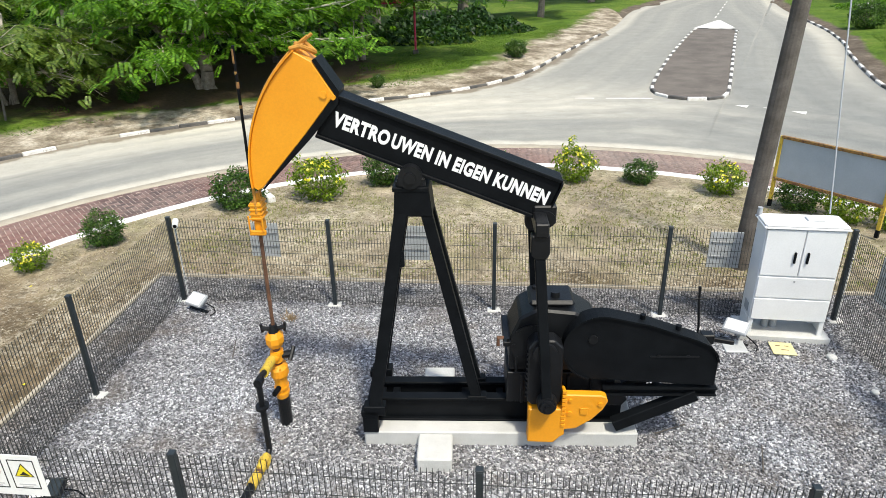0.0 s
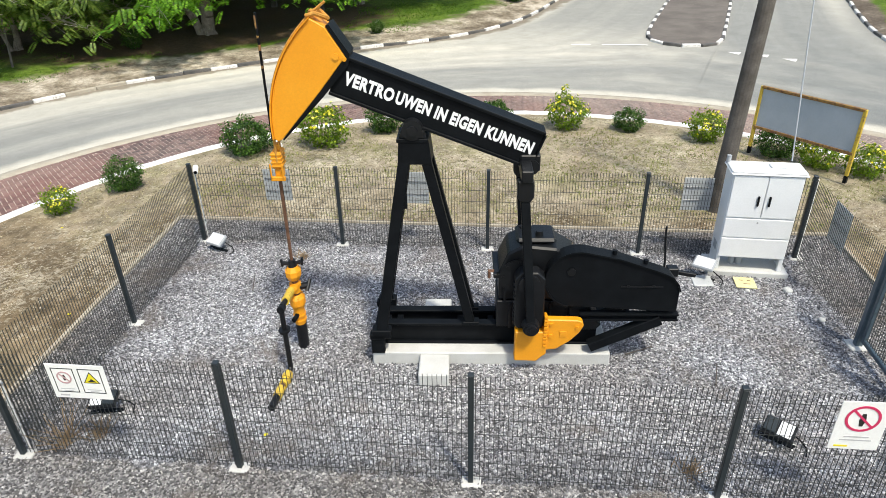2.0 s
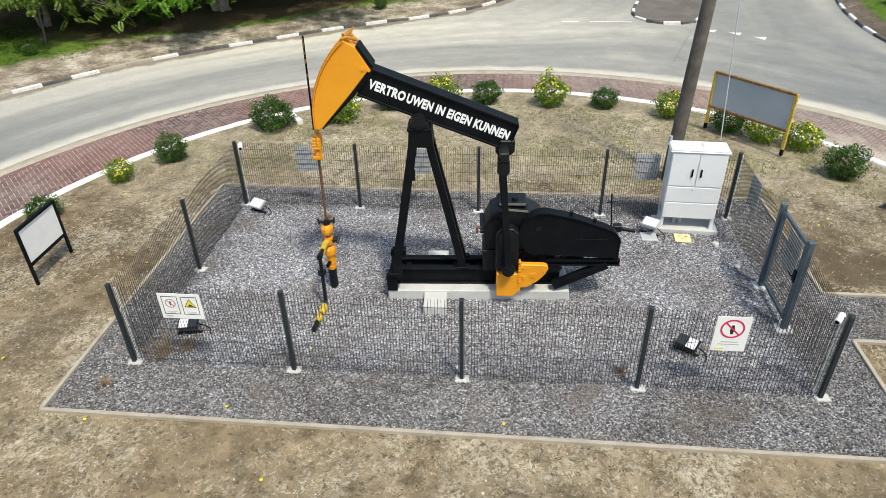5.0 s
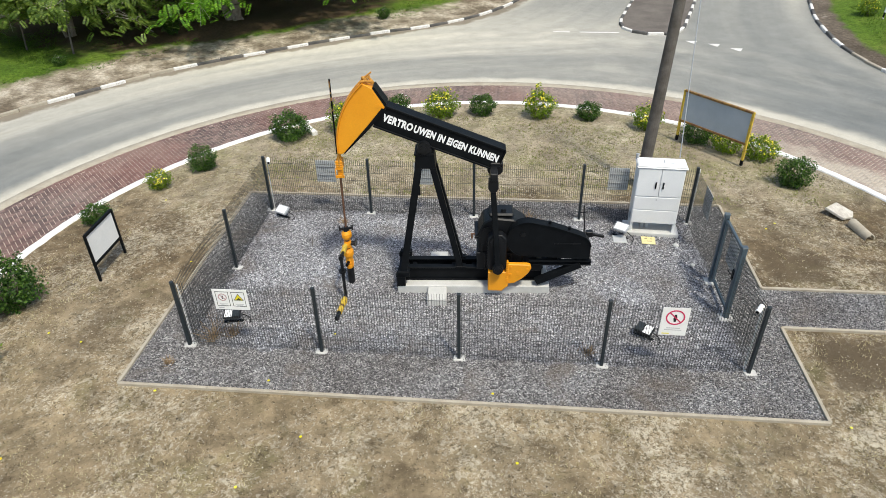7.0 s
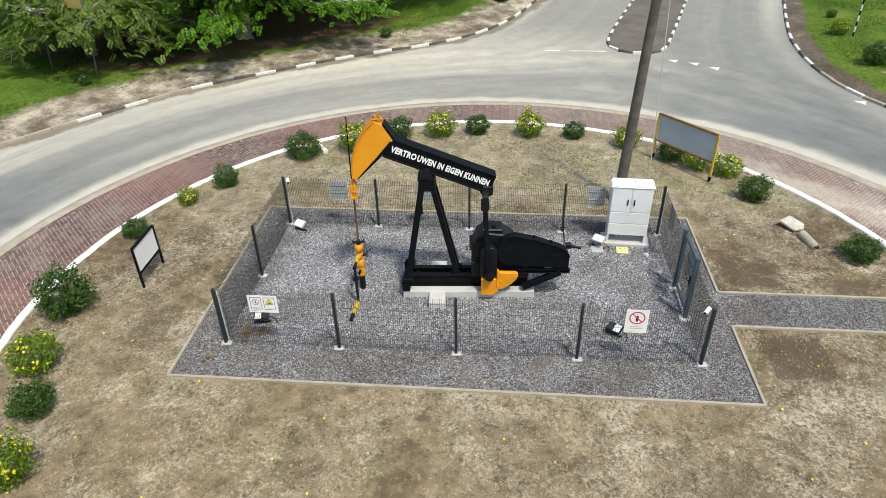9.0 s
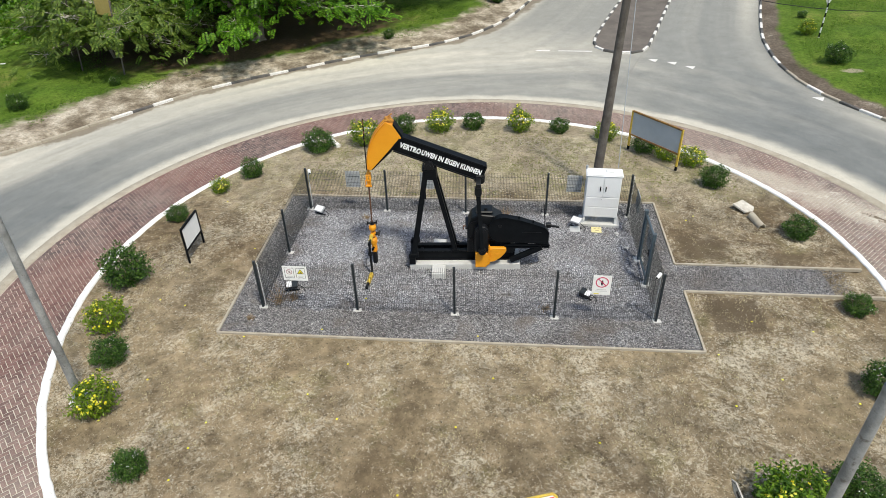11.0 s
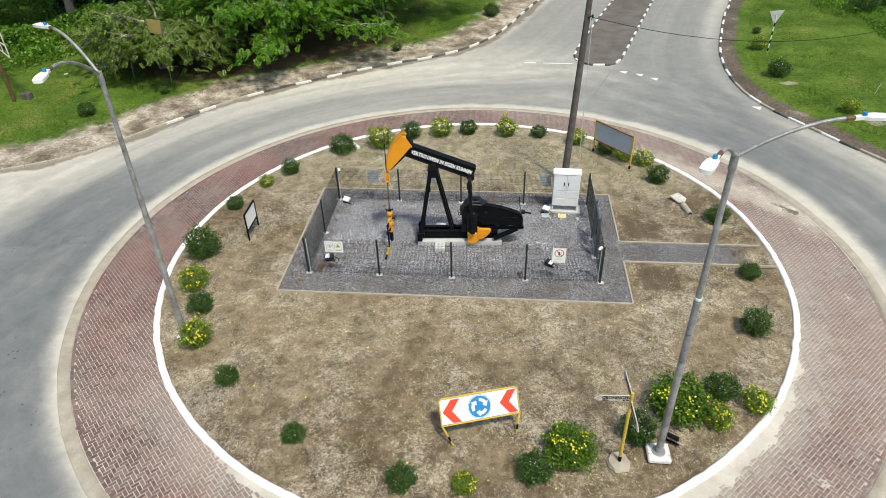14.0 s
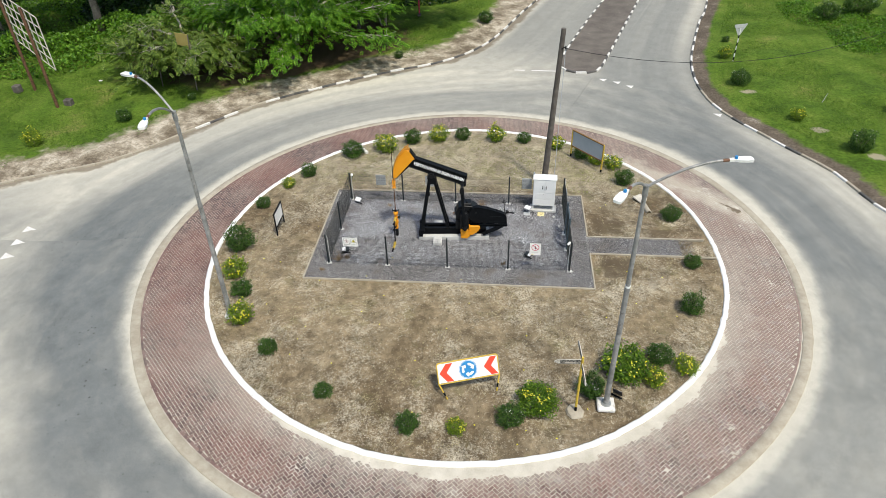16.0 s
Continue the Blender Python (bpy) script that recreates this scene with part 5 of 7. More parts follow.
pp("crankshaft", rod_bm, M_BLACK_MATT)
bm = tube([(1.56, 0.2, 1.32), (1.5, 0.2, 1.32), (1.5, 0.2, 1.22)], 0.02)
pp("drain_fitting", bm, M_PIPE_RUST, parent=gear)

# belt guard, motor rails and braces
guard_arc = [(2.56 + 0.39 * math.cos(radians(a)), 1.31 + 0.39 * math.sin(radians(a))) for a in np.linspace(255, 80, 20)]
guard_outline = guard_arc + [(3.04, 1.60), (3.55, 1.415), (3.68, 1.35), (3.76, 1.25), (3.79, 1.16), (3.79, 0.85)]
bm = B(plate, guard_outline, 0.0, 0.2, 0.008)
guard = pp("belt_guard", bm, M_BLACK)
bm = bmesh.new()
for a, b in zip(guard_outline[:-1], guard_outline[1:-1]):
    bar(bm, (a[0], -0.012, a[1]), (b[0], -0.012, b[1]), 0.02, 0.02, 0.0)
pp("guard_rim", bm, M_BLACK, parent=guard)
pp("hub_cap", B(rod, (2.47, -0.02, 1.43), (2.47, 0.01, 1.43), 0.05, None, 16), M_BLACK_MATT, parent=guard)
bm = B(box, (3.08, -0.012, 1.215), (3.58, 0.004, 1.23))
for x in (3.15, 3.45):
    box(bm, (x, -0.016, 1.215), (x + 0.03, -0.004, 1.245))
pp("guard_seam", bm, M_BLACK_MATT, parent=guard)
for x, z in ((2.98, 1.62), (3.36, 1.49)):
    pp("lifting_eye", B(rod, (x, 0.1, z), (x, 0.1, z + 0.05), 0.03, None, 10), M_BLACK, parent=guard)
for y in (0.04, 0.62):
    bm = B(box, (2.62, y - 0.05, 0.72), (3.83, y + 0.05, 0.735))
    box(bm, (2.62, y - 0.05, 0.80), (3.83, y + 0.05, 0.815))
    box(bm, (2.62, y - 0.008, 0.735), (3.83, y + 0.008, 0.80))
    pp("motor_rail", bm)
    pp("rail_brace", B(bar, (2.78, y, 0.3), (3.62, y, 0.73), 0.12, 0.13, 0.006))
for x in (2.66, 3.2, 3.76):
    pp("cross_member", B(box, (x, 0.1, 0.73), (x + 0.06, 0.56, 0.79), 0.004))
bm = B(rod, (3.1, 0.3, 1.02), (3.1, 0.72, 1.02), 0.2, None, 20)
box(bm, (2.92, 0.32, 0.8), (3.28, 0.68, 0.86), 0.006)
pp("motor", bm, M_BLACK_MATT, "black electric motor behind the belt guard")
bm = B(plate, [(2.66, 0.52), (2.86, 0.52), (2.92, 0.6), (2.8, 0.7), (2.68, 0.7)], 0.08, 0.6, 0.01)
pp("pedestal_end", bm, M_BLACK_MATT)
bm = tube([(3.74, 0.5, 0.8), (3.72, 0.5, 1.3), (3.68, 0.5, 1.62), (3.67, 0.5, 1.78)], 0.014)
bar(bm, (3.6, 0.5, 1.62), (3.76, 0.5, 1.64), 0.02, 0.02)
bar(bm, (3.8, 0.5, 1.14), (4.12, 0.46, 1.1), 0.05, 0.05)
box(bm, (3.76, 0.44, 1.08), (3.9, 0.56, 1.2), 0.01)
pp("brake_lever", bm, M_BLACK_MATT)

# cranks, counterweights and pitmans on both sides
for side in (1, -1):
    def Y(v):
        return VC + side * (v - VC)
    outline_c = [(1.80, 1.38), (1.87, 1.47), (2.07, 1.47), (2.16, 1.38), (2.17, 0.72), (2.13, 0.66), (1.85, 0.66), (1.80, 0.72)]
    bm = B(plate, outline_c, Y(-0.10), Y(0.09), 0.015)
    box(bm, (1.86, min(Y(-0.002), Y(0.08)), 0.30), (2.16, max(Y(-0.002), Y(0.08)), 0.67), 0.01)
    for x in (1.83, 2.14):
        bar(bm, (x, Y(-0.11), 1.36), (x, Y(-0.11), 0.70), 0.045, 0.05)
    for k in range(10):
        box(bm, (1.785, Y(-0.06) - 0.03, 0.74 + 0.06 * k), (1.81, Y(-0.06) + 0.03, 0.77 + 0.06 * k))
    rod(bm, (1.97, Y(-0.14), 1.32), (1.97, Y(0.1), 1.32), 0.13, None, 20)
    pp("crank", bm, M_BLACK_MATT)
    wing = [(2.18, 0.35), (2.34, 0.37), (2.50, 0.49), (2.61, 0.62), (2.66, 0.73), (2.64, 0.79), (2.58, 0.81), (2.2, 0.82)]
    bm = B(plate, [(1.82, 0.20), (2.10, 0.19), (2.17, 0.27), (2.215, 0.30), (2.215, 0.85), (2.18, 0.86), (2.17, 0.645), (1.82, 0.645)], Y(-0.15), Y(-0.005), 0.012)
    weight = pp("counterweight", bm, M_ORANGE, "orange cast counterweight on the crank")
    bm = B(plate, wing, Y(-0.13), Y(-0.03), 0.012)
    for x, z, r in ((2.26, 0.58, 0.028), (2.26, 0.75, 0.022), (2.58, 0.70, 0.026)):
        rod(bm, (x, Y(-0.145), z), (x, Y(-0.12), z), r, None, 12)
    for k in range(9):
        box(bm, (2.17, Y(-0.15) - 0.012, 0.42 + 0.055 * k), (2.215, Y(-0.15) + 0.012, 0.45 + 0.055 * k))
    pp("auxiliary_weight", bm, M_ORANGE, "orange wing-shaped auxiliary weight", parent=weight)
    bm = B(box, (2.37, Y(-0.138) - 0.004, 0.57), (2.45, Y(-0.138) + 0.004, 0.65), 0.002)
    pp("cast_emblem", bm, M_ORANGE, parent=weight)
    bm = B(rod, (2.0, Y(-0.3), 0.77), (2.0, Y(0.02), 0.77), 0.075, None, 18)
    rod(bm, (2.0, Y(-0.32), 0.77), (2.0, Y(-0.29), 0.77), 0.04, None, 6)
    rod(bm, (2.0, Y(-0.16), 0.77), (2.0, Y(-0.26), 0.77), 0.11, 0.1, 18)
    pp("wrist_pin", bm, M_BLACK_MATT)
    top = Y(0.03)
    bm = B(bar, (2.0, Y(-0.22), 0.8), (1.88, top, 2.40), 0.09, 0.105, 0.01, (1, 0, 0))
    pp("pitman", bm, M_BLACK)
    bm = B(plate, [(1.79, 2.41), (1.83, 2.35), (1.94, 2.35), (1.98, 2.42), (1.97, 2.61), (1.79, 2.61)], top - 0.06, top + 0.06, 0.012)
    rod(bm, (1.88, top, 2.57), (1.89, top, 2.71), 0.06, 0.06, 12)
    pp("pitman_head", bm, M_BLACK_MATT)
    pp("paper_tag", B(box, (1.88, top - 0.065, 2.16), (1.94, top - 0.055, 2.24)), M_WHITE, "small pale tag")
bm = B(bar, (1.89, VC - 0.46, 2.67), (1.89, VC + 0.46, 2.67), 0.13, 0.14, 0.012)
rod(bm, (1.96, VC - 0.15, 2.66), (1.96, VC + 0.15, 2.66), 0.09, None, 16)
box(bm, (1.83, VC - 0.13, 2.6), (2.06, VC + 0.13, 2.8), 0.015)
pp("equaliser", bm, M_BLACK_MATT)

# ---- the wellhead ----
WX, WY = -2.40, 2.165
well = thing("wellhead", "orange and black wellhead with valves, standing in gravel", "wellhead", pose(WX, WY, 0))
well.scale = (0.84, 1.0, 1.0)


def ww(name, bm, material, label="", smooth=False):
    return part(name, bm, material, well, label)


bm = B(rod, (0, 0, 0), (0, 0, 0.42), 0.085, None, 20)
ww("casing", bm, M_BLACK_MATT, "black casing pipe")
bm = B(rod, (0, 0, 0.40), (0, 0, 0.84), 0.086, None, 20)
for z in (0.44, 0.52, 0.66):
    rod(bm, (0, 0, z), (0, 0, z + 0.03), 0.098, None, 20)
rod(bm, (0, 0, 0.71), (0, 0, 0.80), 0.122, 0.118, 20)
rod(bm, (0, 0, 0.80), (0, 0, 0.85), 0.118, 0.07, 20)
for k in range(6):
    a = k * math.pi / 3
    rod(bm, (0.102 * math.cos(a), 0.102 * math.sin(a), 0.79), (0.102 * math.cos(a), 0.102 * math.sin(a), 0.83), 0.014, None, 6)
ww("tubing_head", bm, M_ORANGE, "orange tubing head with a bolted flange")
ww("casing_valve", B(rod, (-0.02, -0.2, 0.56), (0, -0.05, 0.56), 0.035, None, 12), M_BLACK)
ww("nipple", B(rod, (0, 0, 0.84), (0, 0, 0.92), 0.05, None, 14), M_PIPE_RUST, "rust-red threaded nipple")
bm = B(rod, (0, 0, 0.89), (0, 0, 1.03), 0.078, None, 16)
rod(bm, (0, 0, 0.98), (0, 0, 1.02), 0.092, None, 8)
rod(bm, (0.02, 0, 0.96), (-0.05, -0.16, 0.96), 0.06, None, 14)
ww("tee", bm, M_ORANGE, "orange tee fitting")
ww("nipple", B(rod, (0, 0, 1.02), (0, 0, 1.12), 0.046, None, 14), M_PIPE_RUST, "rust-red threaded nipple")
bm = B(rod, (0, 0, 1.09), (0, 0, 1.15), 0.09, 0.12, 8)
rod(bm, (0, 0, 1.15), (0, 0, 1.22), 0.122, None, 8)
rod(bm, (0, 0, 1.22), (0, 0, 1.28), 0.112, 0.075, 8)
ww("packing_nut", bm, M_ORANGE, "wide orange packing nut")
bm = B(rod, (0, 0, 1.27), (0, 0, 1.36), 0.075, 0.05, 12)
for x, y in ((1, 0.2), (-1, -0.2)):
    rod(bm, (0.05 * x, 0.05 * y, 1.31), (0.15 * x, 0.15 * y, 1.33), 0.026, None, 8)
    rod(bm, (0.14 * x, 0.14 * y, 1.28), (0.15 * x, 0.15 * y, 1.38), 0.02, None, 8)
ww("stuffing_box", bm, M_BLACK_MATT, "black stuffing box with side bolts")
bm = B(rod, (0.06, 0.02, 0.95), (0.19, 0.05, 0.96), 0.045, None, 10)
rod(bm, (0.18, -0.02, 0.91), (0.2, 0.1, 1.02), 0.03, None, 8)
ww("side_valve", bm, M_BLACK_MATT, "black side valve")
ww("elbow", B(rod, (-0.03, -0.12, 0.97), (0.0, -0.42, 1.01), 0.058, None, 14), M_YELLOW, "yellow pipe union")
bm = tube([(0.0, -0.38, 1.01), (0.01, -0.57, 1.05), (0.01, -0.61, 1.0), (0.01, -0.61, 0.14), (0.01, -0.66, 0.1), (0.01, -0.72, 0.1)], 0.036, 12)
rod(bm, (0.01, -0.61, 0.7), (0.01, -0.61, 0.73), 0.085, None, 14)
rod(bm, (0.01, -0.55, 1.02), (0.01, -0.64, 1.02), 0.055, None, 12)
ww("flow_line", bm, M_BLACK_MATT, "black steel flow line")
bm = B(rod, (0.01, -0.70, 0.1), (0.0, -0.92, 0.1), 0.062, None, 14)
rod(bm, (0.0, -0.98, 0.1), (-0.01, -1.14, 0.1), 0.062, None, 14)
rod(bm, (0.01, -0.76, 0.1), (0.01, -0.82, 0.1), 0.078, None, 8)
ww("ball_valve", bm, M_YELLOW, "yellow valve body")
bm = B(rod, (0.0, -0.91, 0.1), (0.0, -0.99, 0.1), 0.04, None, 12)
ww("nipple", bm, M_PIPE_RUST)
ww("pipe_end", B(rod, (-0.01, -1.13, 0.1), (-0.02, -1.33, 0.1), 0.05, None, 14), M_BLACK_MATT, "black open pipe end")

# ---- the cabinet ----
CAB = pose(4.09, 4.60, 0, 0, 0, -3)
pl_ob = solid("cabinet_plinth", B(box, (-0.6, -0.27, 0), (0.6, 0.27, 0.1), 0.012), M_CONCRETE, "pale concrete plinth under an electrical cabinet", "plinth")
pl_ob.matrix_basis = CAB
cabn = thing("electrical_cabinet", "grey-white steel electrical cabinet with two doors on legs", "cabinet", CAB @ pose(0, 0, 0.02))
W, D = 0.5, 0.2
bm = B(box, (-W, -D, 0.3), (W, D, 1.68), 0.008)
part("body", bm, M_CABINET, cabn)
for x in (-W + 0.035, W - 0.035):
    for y in (-D + 0.03, D - 0.03):
        part("leg", B(box, (x - 0.03, y - 0.025, 0.08), (x + 0.03, y + 0.025, 0.3), 0.004), M_CABINET, cabn)
for x in (-W, W - 0.012):
    part("leg_panel", B(box, (x, -D + 0.06, 0.085), (x + 0.012, D - 0.06, 0.3), 0.002), M_CABINET, cabn)
bm = B(box, (-W - 0.035, -D - 0.04, 1.68), (W + 0.035, D + 0.04, 1.708), 0.01)
box(bm, (-W - 0.02, -D - 0.02, 1.708), (W + 0.02, D + 0.02, 1.735), 0.02)
box(bm, (0.05, -0.05, 1.735), (0.28, 0.1, 1.765), 0.012)
part("roof", bm, M_CABINET, cabn)
for x0, x1, hx in ((-W + 0.015, -0.006, -0.085), (0.006, W - 0.015, 0.075)):
    d = part("door", B(box, (x0, -D - 0.022, 1.0), (x1, -D - 0.002, 1.665), 0.006), M_CABINET, cabn)
    bm = B(box, (hx - 0.014, -D - 0.05, 1.20), (hx + 0.014, -D - 0.022, 1.36), 0.006)
    part("handle", bm, M_BLACK, d, "black swing handle")
for z0, z1 in ((0.66, 0.975), (0.315, 0.64)):
    part("cover_panel", B(box, (-W + 0.015, -D - 0.018, z0), (W - 0.015, -D - 0.002, z1), 0.006), M_CABINET, cabn)
part("lock", B(rod, (-0.02, -D - 0.024, 0.92), (-0.02, -D - 0.017, 0.92), 0.014, None, 12), M_STEEL, cabn)
part("vent_panel", B(box, (-W - 0.008, -0.1, 0.36), (-W - 0.002, 0.06, 0.5), 0.003), M_PVC, cabn, "dark side grille")
for x in (-0.2, -0.09):
    part("cable_duct", B(rod, (x, 0.02, 0.08), (x, 0.02, 0.32), 0.05, None, 16), M_PVC, cabn, "grey plastic cable duct")
bm = B(rod, (-W + 0.0, D - 0.02, 1.7), (-W + 0.0, D - 0.02, 1.83), 0.035, 0.035, 12)
part("cable_gland", bm, M_PVC, cabn)
tag = solid("yellow_plate", B(box, (-0.15, -0.15, 0.0), (0.15, 0.15, 0.012), 0.003), M_CARD, "pale yellow printed plate lying on the gravel", "plate")
tag.matrix_basis = pose(3.98, 4.12, 0.035, 0, 0, -4)
for x, y, w in ((-0.08, 0.05, 0.06), (0.04, 0.05, 0.05), (-0.03, -0.05, 0.1)):
    part("printed_mark", B(box, (x, y, 0.0125), (x + w, y + 0.018, 0.014)), M_PIPE_RUST, tag)


def floodlight(x, y, turn, tip=-50, stand=0.0, half=0, case=M_BLACK_MATT, tone="dark grey"):
    """half: the side that a dark driver box takes up, -1 or 1; 0 for a whole pane."""
    f = thing("floodlight", tone + " LED floodlight lying on gravel with pale glass", "floodlight", pose(x, y, 0.02, 0, 0, turn), "floodlights in the gravel")
    f.scale = (1.08, 1.08, 1.05)
    m = pose(0, 0, 0.16 + stand, tip, 0, 0)
    bm = B(box, (-0.15, -0.05, -0.11), (0.15, 0.0, 0.11), 0.012, m)
    b = part("housing", bm, case, f)
    for k in range(7):
        part("cooling_fin", B(box, (-0.12 + 0.038 * k, 0.0005, -0.08), (-0.11 + 0.038 * k, 0.045, 0.08), 0.0, m), case, b)
    lo, hi = (-0.125 if half >= 0 else -0.005), (0.125 if half <= 0 else 0.005)
    part("glass", B(box, (lo, -0.056, -0.09), (hi, -0.051, 0.09), 0.001, m), M_GLASS, b, "pale reflective glass")
    if half:
        part("driver_box", B(box, (min(half * 0.02, half * 0.14), -0.075, -0.095), (max(half * 0.02, half * 0.14), -0.051, 0.095), 0.008, m), M_FENCE, b)
    bm = B(bar, (-0.17, 0, 0.16 + stand), (-0.17, 0, 0.0), 0.012, 0.04)
    bar(bm, (0.17, 0, 0.16 + stand), (0.17, 0, 0.0), 0.012, 0.04)
    box(bm, (-0.18, -0.03, 0.0), (0.18, 0.03, 0.012))
    part("bracket", bm, M_BLACK, f)
    part("cable", tube([(0.1, 0.04, 0.14), (0.2, 0.1, 0.04), (0.28, 0.05, 0.015), (0.3, -0.06, 0.012)], 0.008, 6), M_BLACK, f)
    return f


floodlight(-4.62, 4.68, -25, -60, 0.0, 0, M_PVC, "pale grey")
floodlight(3.38, 4.28, -32, -68, 0.06, 0, M_PVC, "pale grey")
floodlight(6.12, -6.5, 150, -20)
floodlight(-4.42, 0.72, 10, -76, 0.0, 1)
floodlight(3.36, 0.84, -34, -76, -0.02, -1)
solid("paving_tile", B(box, (3.2, 4.0, 0.005), (3.5, 4.3, 0.04), 0.006), M_SIGNBACK, "small pale concrete tile in the gravel", "tile")


# ---- boards and traffic signs ----
def two_post_board(name, a, b, z0, z1, label, post_m, panel_m, frame_m, foot=None, r=0.03):
    """A board between two posts from a to b."""
    ob = thing(name, label, "sign")
    a, b = Vector((*a, 0)), Vector((*b, 0))
    d = (b - a).normalized()
    for p in (a, b):
        q = part("post", B(bar, p, p + Vector((0, 0, z1 + 0.02)), r * 2, r * 2, 0.005, d), post_m, ob)
        if foot:
            part("foot_band", B(bar, p + Vector((0, 0, 0.0)), p + Vector((0, 0, 0.16)), r * 2.1, r * 2.1, 0.003, d), foot, q, "black painted foot")
    for z in (z0, z1):
        part("rail", B(bar, a + Vector((0, 0, z)), b + Vector((0, 0, z)), r * 2.2, 0.06, 0.006), frame_m, ob)
    mid = (z0 + z1) / 2
    part("panel", B(bar, a + d * 0.03 + Vector((0, 0, mid)), b - d * 0.03 + Vector((0, 0, mid)), 0.012, z1 - z0 - 0.05, 0.002), panel_m, ob)
    return ob


two_post_board("back_board", (5.72, 9.78), (7.11, 8.16), 0.62, 1.5, "grey-backed board in a rusty yellow frame on two posts", M_YELLOW, M_BOARD, M_RUSTY, M_BLACK, 0.032)
two_post_board("info_board", (-7.75, 1.83), (-7.76, 2.9), 0.42, 1.12, "small white board in a black steel frame", M_BLACK, M_WHITE, M_BLACK, None, 0.025)

rs = thing("roundabout_sign", "leaning roundabout sign with red chevrons in a yellow tube frame", "sign", Matrix.Translation((0.29, -6.82, 0.50)) @ Matrix.Rotation(math.atan2(0.60, 1.97), 4, "Z") @ Matrix.Rotation(radians(-32), 4, "X"))
RW, RH = 2.06, 0.70
bm = tube([(0, 0, 0), (0, 0, RH - 0.06), (0.06, 0, RH), (RW - 0.06, 0, RH), (RW, 0, RH - 0.06), (RW, 0, 0), (0, 0, 0)], 0.024, 10)
part("tube_frame", bm, M_YELLOW, rs, "chipped yellow tube frame")
part("panel", B(box, (0.02, -0.01, 0.03), (RW - 0.02, 0.008, RH - 0.03), 0.002), M_WHITE, rs)
for x in (0.06, 1.56):
    bm = B(plate, [(x, 0.35), (x + 0.24, 0.65), (x + 0.47, 0.65), (x + 0.25, 0.35), (x + 0.47, 0.045), (x + 0.24, 0.045)], -0.014, -0.0105)
    part("chevron", bm, M_RED, rs, "orange-red chevron pointing sideways")
disc = part("disc", B(rod, (RW / 2, -0.0165, RH / 2), (RW / 2, -0.0105, RH / 2), 0.31, None, 40), M_BLUE, rs, "round blue sign face")
part("rim", circle_band(bmesh.new(), RW / 2, RH / 2, 0.285, 0.297, -0.019, -0.016), M_WHITE, disc)
for k in range(3):
    bm = bmesh.new()
    a0 = radians(90 - 120 * k)
    pts_o = [(0.215 * math.cos(a0 - t), 0.215 * math.sin(a0 - t)) for t in np.linspace(0, 1.05, 8)]
    pts_i = [(0.135 * math.cos(a0 - t), 0.135 * math.sin(a0 - t)) for t in np.linspace(1.05, 0, 8)]
    e = a0 - 1.05
    tip = [(0.265 * math.cos(e), 0.265 * math.sin(e)), (0.175 * math.cos(e - 0.62), 0.175 * math.sin(e - 0.62)), (0.085 * math.cos(e), 0.085 * math.sin(e))]
    plate(bm, [(RW / 2 + x, RH / 2 + z) for x, z in pts_o + tip + pts_i], -0.0205, -0.0165)
    part("arrow", bm, M_WHITE, disc, "white curved arrow")
inv = rs.matrix_basis.inverted()
for base, top_x in (((0.58, -6.98, 0.0), 0.0), ((2.19, -6.50, 0.0), RW)):
    foot_at = inv @ Vector(base)
    leg = part("leg", tube([(top_x, 0, 0.02), tuple(foot_at)], 0.026, 10), M_YELLOW, rs)
    mid = Vector((top_x, 0, 0.02)).lerp(foot_at, 0.55)
    mid2 = Vector((top_x, 0, 0.02)).lerp(foot_at, 0.78)
    part("paint_band", B(rod, mid, mid2, 0.028, None, 10), M_BLACK, leg, "black band")

